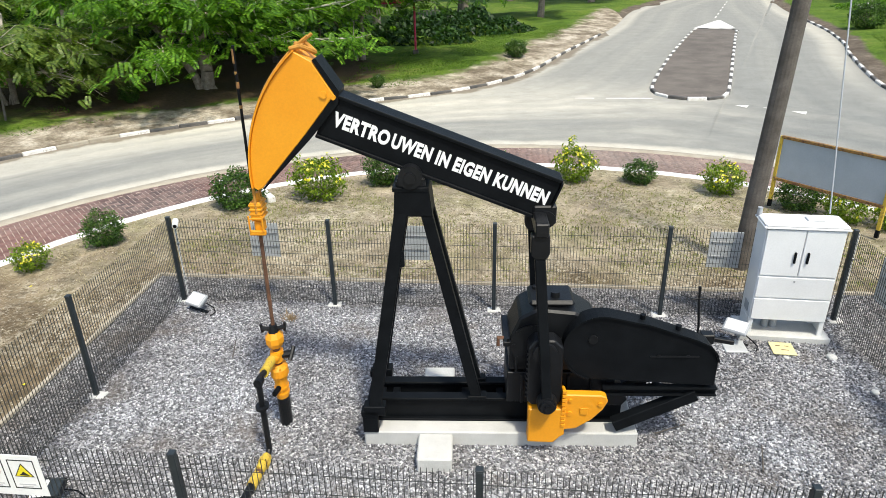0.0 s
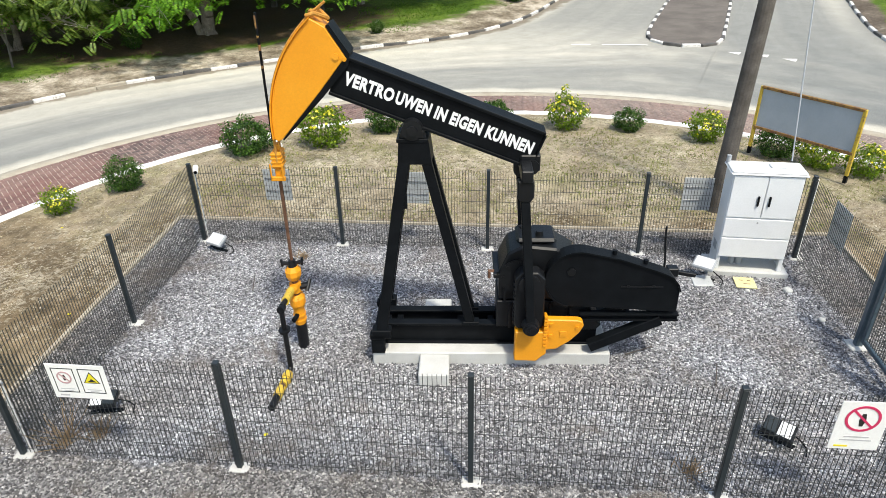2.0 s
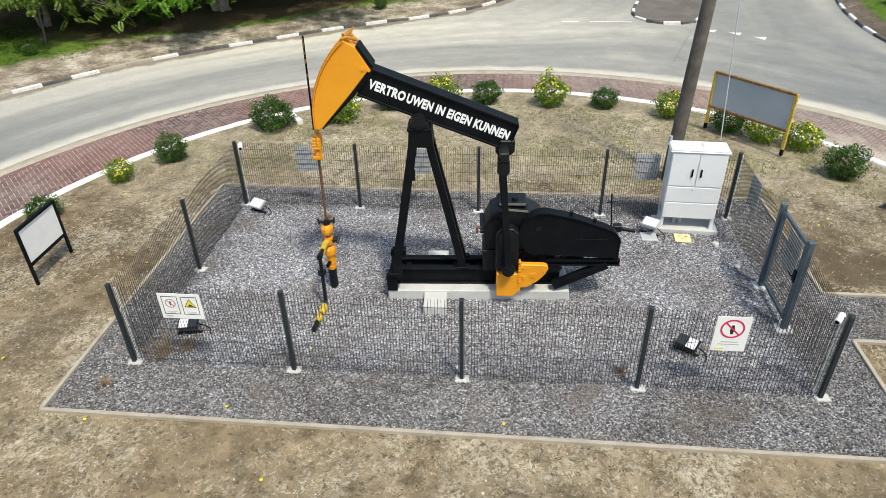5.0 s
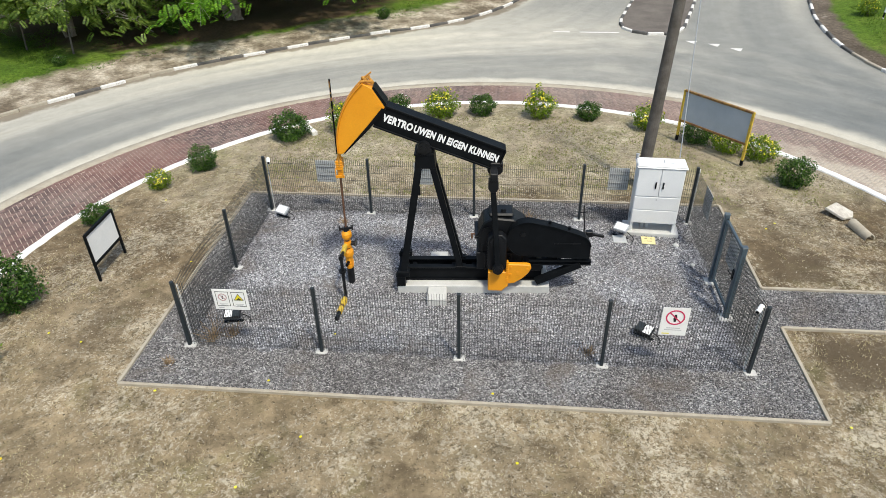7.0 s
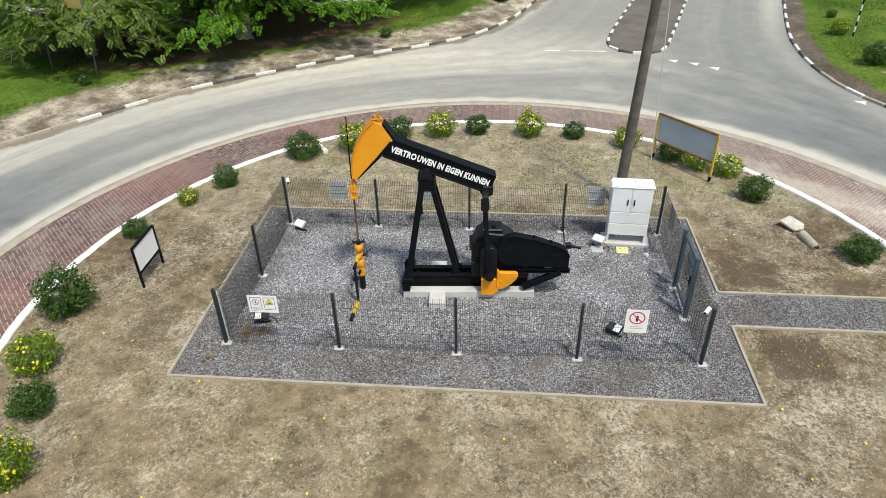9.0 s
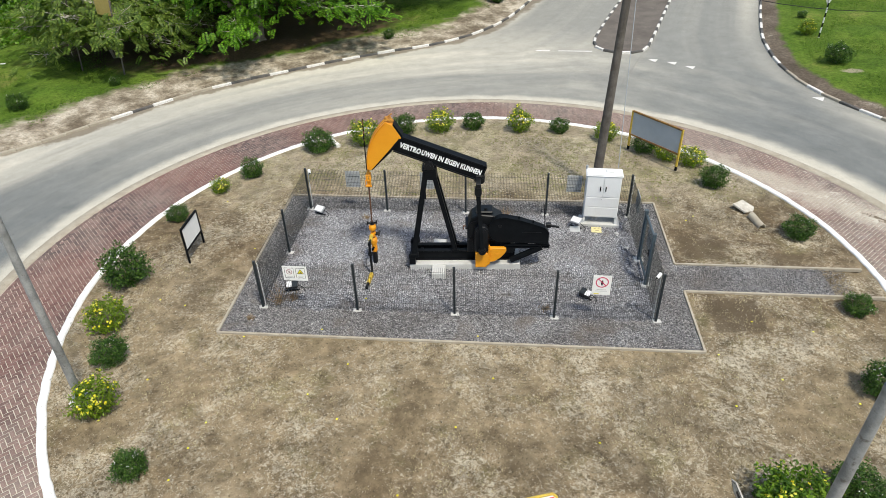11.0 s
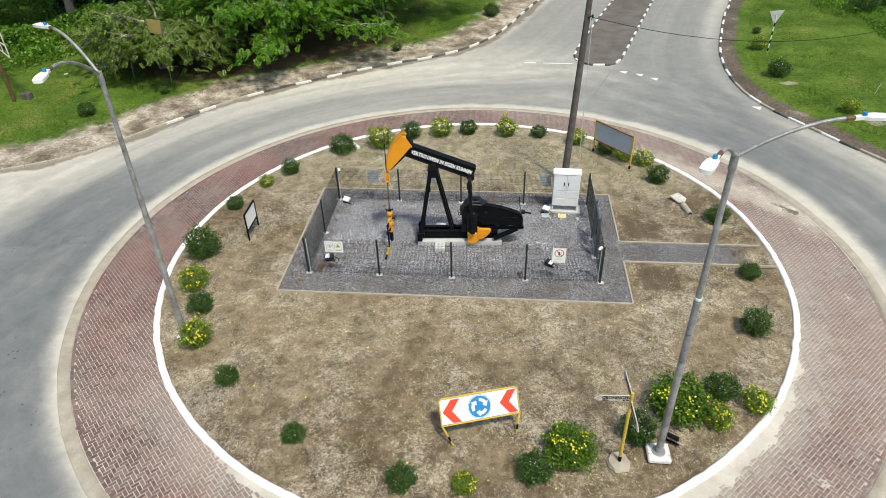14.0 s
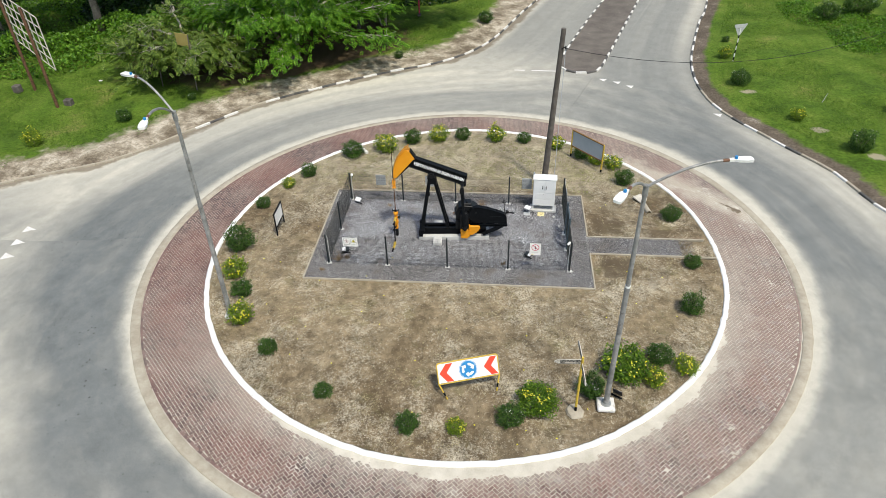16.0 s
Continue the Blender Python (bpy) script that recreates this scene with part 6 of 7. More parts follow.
ds = thing("direction_sign", "worn white finger signpost on a yellow tube", "signpost", pose(4.73, -7.2, 0))
bm = B(rod, (0, 0, -0.02), (0, 0, 0.06), 0.3, 0.24, 18)
for v in bm.verts:
    v.co *= 1 + 0.22 * noise.noise(v.co * 6)
part("footing", bm, M_EDGING, ds, "rough concrete footing")
post = part("post", B(rod, (0, 0, 0.03), (0, 0.06, 2.42), 0.04, None, 14), M_YELLOW, ds)
part("foot_band", B(rod, (0, 0.001, 0.06), (0, 0.005, 0.24), 0.043, None, 14), M_BLACK, post, "black band")
for turn, z, back in ((183, 2.24, False), (94, 2.28, True), (-87, 2.1, True)):
    fm = Matrix.Translation((0, 0.06, z)) @ Matrix.Rotation(radians(turn), 4, "Z")
    bm = B(plate, [(-0.04, -0.105), (0.86, -0.105), (1.02, 0.0), (0.86, 0.105), (-0.04, 0.105)], -0.012, 0.012, 0.003)
    fg = part("finger_board", bm, M_FINGER, ds)
    fg.matrix_basis = fm @ Matrix.Diagonal((0.84, 1.0, 0.9, 1.0))
    bm = bmesh.new()
    for p, q in (((0.0, -0.085), (0.84, -0.085)), ((0.0, 0.085), (0.84, 0.085)), ((0.84, -0.085), (0.97, 0)), ((0.97, 0), (0.84, 0.085))):
        for y in (-0.013, 0.013):
            bar(bm, (p[0], y, p[1]), (q[0], y, q[1]), 0.003, 0.01, 0.0, (0, 0, 1) if p[1] == q[1] else (0, 1, 0))
    part("printed_border", bm, M_INK, fg, "thin black border")
    if not back:
        lettering("place_name", "GRONINGEN", 0.14, M_INK, fg, Matrix.Translation((0.8, 0.0145, 0.025)) @ pose(0, 0, 0, 90, 0, 180), 0.005, 0.76)
        for x0, x1 in ((0.62, 0.8), (0.18, 0.24), (0.06, 0.15)):
            part("printed_line", B(box, (x0, 0.0125, -0.07), (x1, 0.0155, -0.04)), M_INK, fg)
    else:
        for y in (-0.014, 0.014):
            part("printed_line", B(box, (0.1, y - 0.0015, -0.02), (0.75, y + 0.0015, 0.05)), M_INK, fg)

ys = thing("give_way_sign", "give-way sign seen from its grey back on a banded pole", "sign", pose(17.5, 23.5, -0.22))
post = part("post", B(rod, (0, 0, 0), (0.0, 0.0, 2.45), 0.035, None, 12), M_WHITE, ys, "black and white banded pole")
for k in range(4):
    part("paint_band", B(rod, (0, 0, 0.3 + 0.5 * k), (0, 0, 0.52 + 0.5 * k), 0.037, None, 12), M_BLACK, post)
m = pose(0, 0, 2.3, 0, 0, 18)
part("plate", B(plate, [(-0.5, 0.42), (0.5, 0.42), (0.0, -0.44)], 0.04, 0.05, 0.003), M_SIGNBACK, ys).matrix_basis = m
part("bracket", B(box, (-0.2, 0.02, 0.15), (0.2, 0.04, 0.19)), M_STEEL, ys).matrix_basis = m


# ---- poles and lamps ----
def lamp_post(base, top, heads, label):
    """A tapered steel post with two curved arms and white lamp heads."""
    ob = thing("street_lamp", label, "street lamp", group="street lamps")
    base, top = Vector(base), Vector(top)
    half = 0.28 if base.x > 0 else 0.19
    part("base_block", B(box, base + Vector((-half, -half, -0.02)), base + Vector((half, half, 0.12)), 0.03), M_KERB_PALE, ob, "white painted concrete base block")
    mid = base.lerp(top, 0.6)
    bm = B(rod, base + Vector((0, 0, 0.1)), mid, 0.09, 0.076, 20)
    rod(bm, mid, top, 0.068, 0.055, 20)
    rod(bm, mid - Vector((0, 0, 0.04)), mid + Vector((0, 0, 0.03)), 0.083, 0.08, 20)
    part("post", bm, M_LAMP_POST, ob)
    part("flange", B(rod, base + Vector((0, 0, 0.12)), base + Vector((0, 0, 0.16)), 0.17, 0.16, 16), M_STEEL, ob)
    part("cap", B(rod, top - Vector((0, 0, 0.25)), top + Vector((0, 0, 0.06)), 0.075, 0.07, 16), M_LAMP_POST, ob)
    if base.x > 0:
        part("label_plate", B(rod, base.lerp(top, 0.61), base.lerp(top, 0.618), 0.076, 0.076, 16), M_WHITE, ob, "white band label")
    for h in heads:
        h = Vector(h)
        d = h - top
        pts = [top + Vector((d.x * f, d.y * f, d.z * (1 - (1 - f) ** 1.8))) for f in (0, 0.15, 0.3, 0.45, 0.6, 0.75, 0.88, 1.0)]
        arm = part("arm", tube(pts, 0.036, 10), M_LAMP_POST, ob)
        flat = Vector((d.x, d.y, 0.0)).normalized()
        part("collar", B(rod, h - flat * 0.06, h + flat * 0.1, 0.042, None, 10), M_PIPE_RUST, arm, "rust-red pipe collar")
        q = h + flat * 0.1
        hm = Matrix.Translation(q) @ flat.to_track_quat("X", "Z").to_matrix().to_4x4() @ Matrix.Diagonal((0.82, 0.82, 0.75, 1.0))
        bm = bmesh.new()
        prof = [(0.0, 0.05), (0.16, 0.06), (0.28, 0.12), (0.5, 0.14), (0.7, 0.12), (0.72, 0.06)]
        up = [bm.verts.new((x, w, 0.05 - 0.05 * abs(x - 0.2))) for x, w in prof] + [bm.verts.new((x, -w, 0.05 - 0.05 * abs(x - 0.2))) for x, w in reversed(prof)]
        dn = [bm.verts.new((v.co.x, v.co.y * 0.9, v.co.z - 0.09)) for v in up]
        bm.faces.new(up)
        bm.faces.new(dn[::-1])
        n = len(up)
        for k in range(n):
            bm.faces.new((up[k], dn[k], dn[(k + 1) % n], up[(k + 1) % n]))
        bmesh.ops.transform(bm, matrix=hm, verts=bm.verts)
        hd = part("lamp_head", bm, M_WHITE, ob, "white lamp housing")
        bm = B(rod, (0.2, 0, 0.04), (0.2, 0, 0.13), 0.05, 0.045, 14)
        bmesh.ops.transform(bm, matrix=hm, verts=bm.verts)
        part("photocell", bm, M_BLUE, hd, "blue photocell cap")
    return ob


lamp_post((-8.04, -3.45, 0), (-7.98, -3.46, 8.42), ((-9.18, -2.85, 9.31), (-7.54, -5.63, 9.34)), "grey steel street lamp with two arms beside a flowering shrub")
lamp_post((5.72, -6.9, 0), (5.65, -7.08, 8.4), ((5.03, -8.08, 8.96), (7.46, -6.8, 9.04)), "grey steel street lamp with two arms on a white base")

pole = thing("utility_pole", "dark weathered wooden utility pole behind the fence", "utility pole")
part("pole_shaft", B(rod, (4.2, 6.75, -0.05), (4.53, 6.78, 7.7), 0.155, 0.105, 16), M_TIMBER, pole)
bm = B(bar, (4.5, 6.68, 6.85), (4.62, 6.6, 6.95), 0.04, 0.05)
rod(bm, (4.66, 6.6, 6.8), (4.66, 6.6, 7.0), 0.035, 0.03, 10)
part("bracket", bm, M_BLACK_MATT, pole, "black cable bracket")


def hang(name, a, b, sag, r, label, n=24):
    a, b = Vector(a), Vector(b)
    pts = [a.lerp(b, k / n) - Vector((0, 0, sag * 4 * (k / n) * (1 - k / n))) for k in range(n + 1)]
    return solid(name, tube(pts, r, 6), M_BLACK_MATT, label, "cable")


solid("supply_cable", B(rod, (4.66, 6.6, 6.95), (4.50, 4.78, 1.78), 0.011, None, 8), M_PVC, "thin grey cable from the pole down to the cabinet", "cable")
hang("overhead_cable", (4.66, 6.6, 6.9), (34.97, 24.1, 7.0), 3.0, 0.012, "black overhead cable crossing the road")
far_pole = solid("far_pole", B(rod, (34.97, 24.1, -0.4), (35.0, 24.1, 7.2), 0.13, 0.1, 12), M_TIMBER, "dark wooden pole at the far end of the cable", "utility pole")

# rubble beside the path
bm = B(plate, [(-0.36, -0.3), (0.3, -0.33), (0.38, 0.2), (0.1, 0.36), (-0.32, 0.28)], -0.04, 0.04, 0.012)
bmesh.ops.rotate(bm, matrix=Matrix.Rotation(radians(90), 3, "X"), verts=bm.verts)
rub = solid("concrete_slab", bm, M_FINGER, "broken beige concrete slab lying on dry grass", "rubble")
rub.matrix_basis = pose(8.7, 5.65, 0.07, 12, 6, 40) @ Matrix.Diagonal((0.8, 0.8, 0.8, 1.0))
bm = bmesh.new()
prof = [(0.135 * math.cos(t), 0.135 * math.sin(t)) for t in np.linspace(-0.25, 3.4, 14)] + [(0.105 * math.cos(t), 0.105 * math.sin(t)) for t in np.linspace(3.4, -0.25, 14)]
plate(bm, prof, -0.38, 0.38)
for v in bm.verts:
    v.co.y += 0.06 * noise.noise(v.co * 7)
rub = solid("broken_culvert", bm, M_EDGING, "piece of a broken concrete pipe lying on its side", "rubble")
rub.matrix_basis = pose(8.85, 4.85, 0.03, 4, -15, 12) @ Matrix.Diagonal((0.85, 0.85, 0.85, 1.0))
bm = B(bar, (-5.66, 10.42, 0.0), (-5.52, 10.12, 0.0), 0.2, 0.16, 0.02)
bar(bm, (-5.54, 10.16, 0.002), (-5.12, 9.62, 0.002), 0.18, 0.15, 0.02)
blk = solid("kerb_spur", bm, M_KERB_PALE, "short white painted kerb spur bending inwards", "kerb", kind="structure")
for x, y, s in ((4.55, 3.95, 0.07), (3.95, 3.9, 0.04), (4.75, 3.2, 0.05)):
    bm = bmesh.new()
    bmesh.ops.create_icosphere(bm, subdivisions=2, radius=s)
    for v in bm.verts:
        v.co *= 1 + 0.25 * noise.noise(v.co * 9)
        v.co.z *= 0.6
    o = solid("stone", bm, M_CONCRETE, "loose pale stone on the gravel", "stone", "loose stones")
    o.location = (x, y, 0.04)


def dry_weed(x, y, h, seed):
    """A tuft of dead stalks."""
    rng = random.Random(seed)
    bm = bmesh.new()
    for k in range(46):
        a, e = rng.uniform(0, 6.28), rng.uniform(0.1, 0.9) * h
        d = Vector((math.cos(a) * e, math.sin(a) * e, h * rng.uniform(0.4, 1.0)))
        p = Vector((x + rng.gauss(0, 0.05), y + rng.gauss(0, 0.05), 0.01))
        rod(bm, p, p + d, 0.006, 0.003, 4)
    return solid("dry_weed", bm, M_PIPE_TWIG, "tuft of dead brown weed stalks in gravel", "weed", "dry weeds")


M_PIPE_TWIG = surface("dead_brown_stalks", (0.2, 0.13, 0.07), (0.34, 0.25, 0.15), 9, 40, 0.9, 0, 0.2, 0.3)
for x, y, h, k in ((-4.62, 0.2, 0.4, 1), (1.25, 4.75, 0.34, 2), (-4.3, 0.35, 0.2, 3), (-3.1, 4.5, 0.12, 4), (2.3, 0.3, 0.14, 5), (-5.2, -0.5, 0.12, 6)):
    dry_weed(x, y, h, k)
for k, (x, y, a) in enumerate(((2.1, 2.3, 20), (-3.6, 3.6, 100), (3.0, 1.9, 70))):
    st = solid("dead_stick", B(rod, (-0.2, 0, 0), (0.2, 0.03, 0.02), 0.01, 0.006, 6), M_TIMBER, "short dead stick lying on gravel", "stick", "fallen sticks")
    st.matrix_basis = pose(x, y, 0.04, 0, 0, a)

scrap = B(plate, [(-0.12, -0.08), (0.13, -0.1), (0.1, 0.09), (-0.1, 0.1)], -0.004, 0.004)
bmesh.ops.rotate(scrap, matrix=Matrix.Rotation(radians(82), 3, "X"), verts=scrap.verts)
solid("paper_scrap", scrap, M_WHITE, "crumpled white paper scrap lying in the grass", "litter").matrix_basis = pose(-25.2, 19.1, -0.13, 4, 6, 25)
solid("thin_stake", B(rod, (20.72, 16.66, -0.2), (21.3, 17.3, 0.5), 0.012, 0.009, 8), M_PVC, "thin leaning metal stake in the grass", "stake")


# ---- planting ----
def leaf_cloud(rng, centres, length, width, spread=0.6):
    """Folded leaves at the centres: two triangles each, facing anyhow but mostly up."""
    n = len(centres)
    d = rng.normal(size=(n, 3)) + (0, 0, 0.15)
    d /= np.linalg.norm(d, axis=1)[:, None]
    up = rng.normal(size=(n, 3)) * spread + (0, 0, 1)
    s = np.cross(d, up)
    s /= np.linalg.norm(s, axis=1)[:, None] + 1e-9
    L = length * rng.uniform(0.7, 1.3, (n, 1))
    Wd = width * rng.uniform(0.7, 1.3, (n, 1))
    base, tip = centres - d * L / 2, centres + d * L / 2
    m = centres + np.cross(s, d) * L * 0.08
    v = np.stack([base, m + s * Wd / 2, tip, m - s * Wd / 2], 1).reshape(-1, 3)
    f = np.arange(4 * n).reshape(n, 4)
    return v, f


def blob_points(rng, n, r, h, lumps=9):
    """Points in the outer shell of an uneven mound of shoots."""
    off = rng.uniform(0, 50)
    d = rng.normal(size=(n, 3))
    d /= np.linalg.norm(d, axis=1)[:, None]
    swell = np.array([1 + 0.55 * noise.noise(Vector(q) * lumps * 0.22 + Vector((off, 0, 0))) + 0.22 * noise.noise(Vector(q) * lumps * 0.7 + Vector((0, off, 0))) for q in d])
    p = d * (swell * rng.uniform(0.25, 1.0, n) ** 0.33)[:, None]
    p = p * (r * 0.92, r * 0.92, h * 0.5)
    p[:, 2] += h * 0.46
    p[:, :2] *= (0.72 + 0.28 * np.clip(p[:, 2] / (0.35 * h), 0, 1))[:, None]
    p[:, 2] = np.clip(p[:, 2], 0.02, None)
    return p


def shrub(seed, kind, n):
    """A shrub one metre across: stems, leaves and flowers."""
    rng = np.random.default_rng(seed)
    yellow, broad = kind != "dark", kind == "broad"
    ob = thing("flowering_shrub" if yellow else "shrub", "green shrub with bright yellow flowers on dry ground" if yellow else "dense dark green shrub with small pale flowers", "shrub", group="shrubs on the island")
    pts = blob_points(rng, n, 0.6, 0.95, 12 if yellow else 9)
    v, f = leaf_cloud(rng, pts, 0.08 if broad else 0.09 if yellow else 0.066, 0.036 if broad else 0.04 if yellow else 0.036)
    raw("foliage", v, f, M_LEAF_LUSH if broad else M_LEAF_LIGHT if yellow else M_LEAF_DARK, ob)
    bm = bmesh.new()
    for k in range(9):
        a = rng.uniform(0, 6.28)
        e = rng.uniform(0.2, 0.42)
        rod(bm, (0.05 * math.cos(a), 0.05 * math.sin(a), -0.02), (e * math.cos(a), e * math.sin(a), rng.uniform(0.45, 0.85)), 0.012, 0.004, 5)
    tagged(part("stemwork", bm, M_BARK, ob), kind="stuff")
    k = 75 if broad else 85 if yellow else 26
    out = pts[np.argsort(-(pts[:, 2] + 0.6 * np.hypot(pts[:, 0], pts[:, 1])) + rng.uniform(0, 0.35, len(pts)))[:k * 3:3]] + (0, 0, 0.03)
    if yellow:
        lobe = np.array([noise.noise(Vector(q) * 3.0 + Vector((seed, 0, 0))) for q in pts])
        high = pts[:, 2] + 0.5 * np.hypot(pts[:, 0], pts[:, 1]) + 0.7 * lobe + rng.uniform(0, 0.3, len(pts))
        out = pts[np.argsort(-high)[:k * 3:3]] + (0, 0, 0.03)
    r = 0.026 if broad else 0.037 if yellow else 0.018
    nrm = out - (0, 0, 0.3)
    nrm = nrm / np.linalg.norm(nrm, axis=1)[:, None] + rng.normal(size=nrm.shape) * 0.3
    nrm /= np.linalg.norm(nrm, axis=1)[:, None]
    s = np.cross(nrm, (0.3, 0.9, 0.1))
    s /= np.linalg.norm(s, axis=1)[:, None]
    t = np.cross(nrm, s)
    ang = np.arange(10) * math.pi / 5
    rad = np.where(np.arange(10) % 2, 0.62, 1.0) * r
    ring = out[:, None] + rad[None, :, None] * (np.cos(ang)[None, :, None] * s[:, None] + np.sin(ang)[None, :, None] * t[:, None])
    ring = ring + nrm[:, None] * np.where(np.arange(10) % 2, 0.0, 0.012)[None, :, None]
    tagged(raw("blossom", ring.reshape(-1, 3), np.arange(len(out) * 10).reshape(-1, 10), M_PETAL if yellow else M_PETAL_PALE, ob), kind="stuff")
    return ob


SHRUBS = {"broad": [shrub(k, "broad", 4300) for k in (15, 16, 17)], "yellow": [shrub(k, "yellow", 1900) for k in (11, 12, 13)], "dark": [shrub(k, "dark", 4200) for k in (21, 22, 23)]}
SPOTS = [("dark", -5.8, 9.4, .62), ("yellow", -4.1, 9.95, .66), ("dark", -2.8, 11.0, .5), ("yellow", -1.35, 11.4, .6), ("dark", -0.06, 11.6, .46), ("yellow", 1.76, 11.45, .56),
         ("dark", 3.3, 11.4, .42), ("yellow", 5.0, 10.7, .5), ("yellow", 6.95, 9.15, .5), ("yellow", 7.75, 8.75, .5), ("dark", 6.3, 9.75, .5), ("dark", 8.1, 7.15, .48), ("dark", 9.84, 4.2, .48),
         ("dark", 10.05, .7, .38), ("dark", 9.44, -2.05, .5), ("dark", 7.8, -4.7, .5), ("broad", 6.5, -5.35, .86), ("dark", 5.3, -6.4, .5), ("yellow", 8.6, -5.1, .45), ("yellow", 7.45, -5.75, .42),
         ("broad", 3.5, -7.05, .7), ("dark", 2.63, -7.7, .48), ("yellow", .94, -8.2, .34), ("dark", -.57, -8.2, .4), ("dark", -3.6, -7.0, .34), ("dark", -6.05, -5.15, .37), ("yellow", -7.55, -3.65, .54),
         ("dark", -8.05, -2.1, .46), ("yellow", -8.7, -.95, .56), ("dark", -9.15, .95, .68), ("dark", -9.15, 4.25, .38), ("yellow", -8.4, 6.05, .36), ("dark", -7.65, 7.2, .42)]
FAR_SPOTS = [("dark", 16.95, 19.7, .66), ("yellow", 18.75, 14.6, .45), ("dark", 20.6, 10.9, .7), ("yellow", 17.2, 24.3, .5), ("dark", -20.9, 13.75, .5), ("yellow", -24.65, 10.4, .6), ("dark", .47, 32.2, .65),
             ("dark", -5.5, 24.5, .36), ("dark", -15.2, 21.7, .45), ("dark", 22.0, 40.8, 1.2), ("dark", -17.9, 16.9, .3), ("dark", 17.9, 27.2, .28), ("dark", 26.6, 32.2, 1.0), ("dark", 29.5, 33.5, 1.3), ("dark", 25.0, 15.6, .8)]
placed = 0
for spots, grp in ((SPOTS, "shrubs on the island"), (FAR_SPOTS, "shrubs on the verges")):
    for k, (kind, x, y, r) in enumerate(spots):
        z = float(island_z(x, y) if spots is SPOTS else road_z(x, y) + 0.22) - 0.02
        r = r * 0.9
        src = SHRUBS[kind][k % 3]
        ob = copy_thing(src, pose(x, y, z, 0, 0, (k * 77) % 360))
        ob.scale = (r / 0.55, r / 0.55, r / 0.55 * (0.68 if kind == "broad" else 0.9 + 0.09 * (k % 3)))
        tagged(ob, group=grp)
for group_ in SHRUBS.values():
    for src in group_:
        for o in (*src.children_recursive, src):
            bpy.data.objects.remove(o)


# ---- the spreading tree with feathery leaves ----
def limb(bm, pts, r0, r1, seg=8):
    n = len(pts) - 1
    for k in range(n):
        a, b = r0 + (r1 - r0) * k / n, r0 + (r1 - r0) * (k + 1) / n
        rod(bm, pts[k], pts[k + 1], a, b, seg)


def feather(rng):
    """One compound leaf: paired leaflets along a drooping rib, as corners and faces."""
    v, f = [], []
    for k in range(7):
        t = (k + 0.6) / 7
        c = np.array((0.5 * t, 0, -0.1 * t * t))
        for s in (-1, 1):
            L, w = 0.22 * (1 - 0.5 * abs(t - 0.45)), 0.088
            d = np.array((0.45, s * 0.9, -0.15))
            d /= np.linalg.norm(d)
            q = np.array((d[1], -d[0], 0)) * w / 2
            i = len(v)
            v += [c, c + d * L * 0.5 + q, c + d * L, c + d * L * 0.5 - q]
            f.append((i, i + 1, i + 2, i + 3))
    return np.array(v), np.array(f)


def feather_crown(rng, centres, dirs, scale):
    base_v, base_f = feather(rng)
    n = len(centres)
    x = dirs + rng.normal(size=(n, 3)) * (0.8, 0.8, 0.3) + (0, 0, -0.12)
    x /= np.linalg.norm(x, axis=1)[:, None]
    y = np.cross((0, 0, 1), x) + rng.normal(size=(n, 3)) * 0.15
    y /= np.linalg.norm(y, axis=1)[:, None]
    z = np.cross(x, y)
    R = np.stack([x, y, z], 1) * (scale * rng.uniform(0.75, 1.25, n))[:, None, None]
    v = centres[:, None] + np.einsum("kc,ncd->nkd", base_v, R)
    f = base_f[None] + (np.arange(n) * len(base_v))[:, None, None]
    return v.reshape(-1, 3), f.reshape(-1, 4)


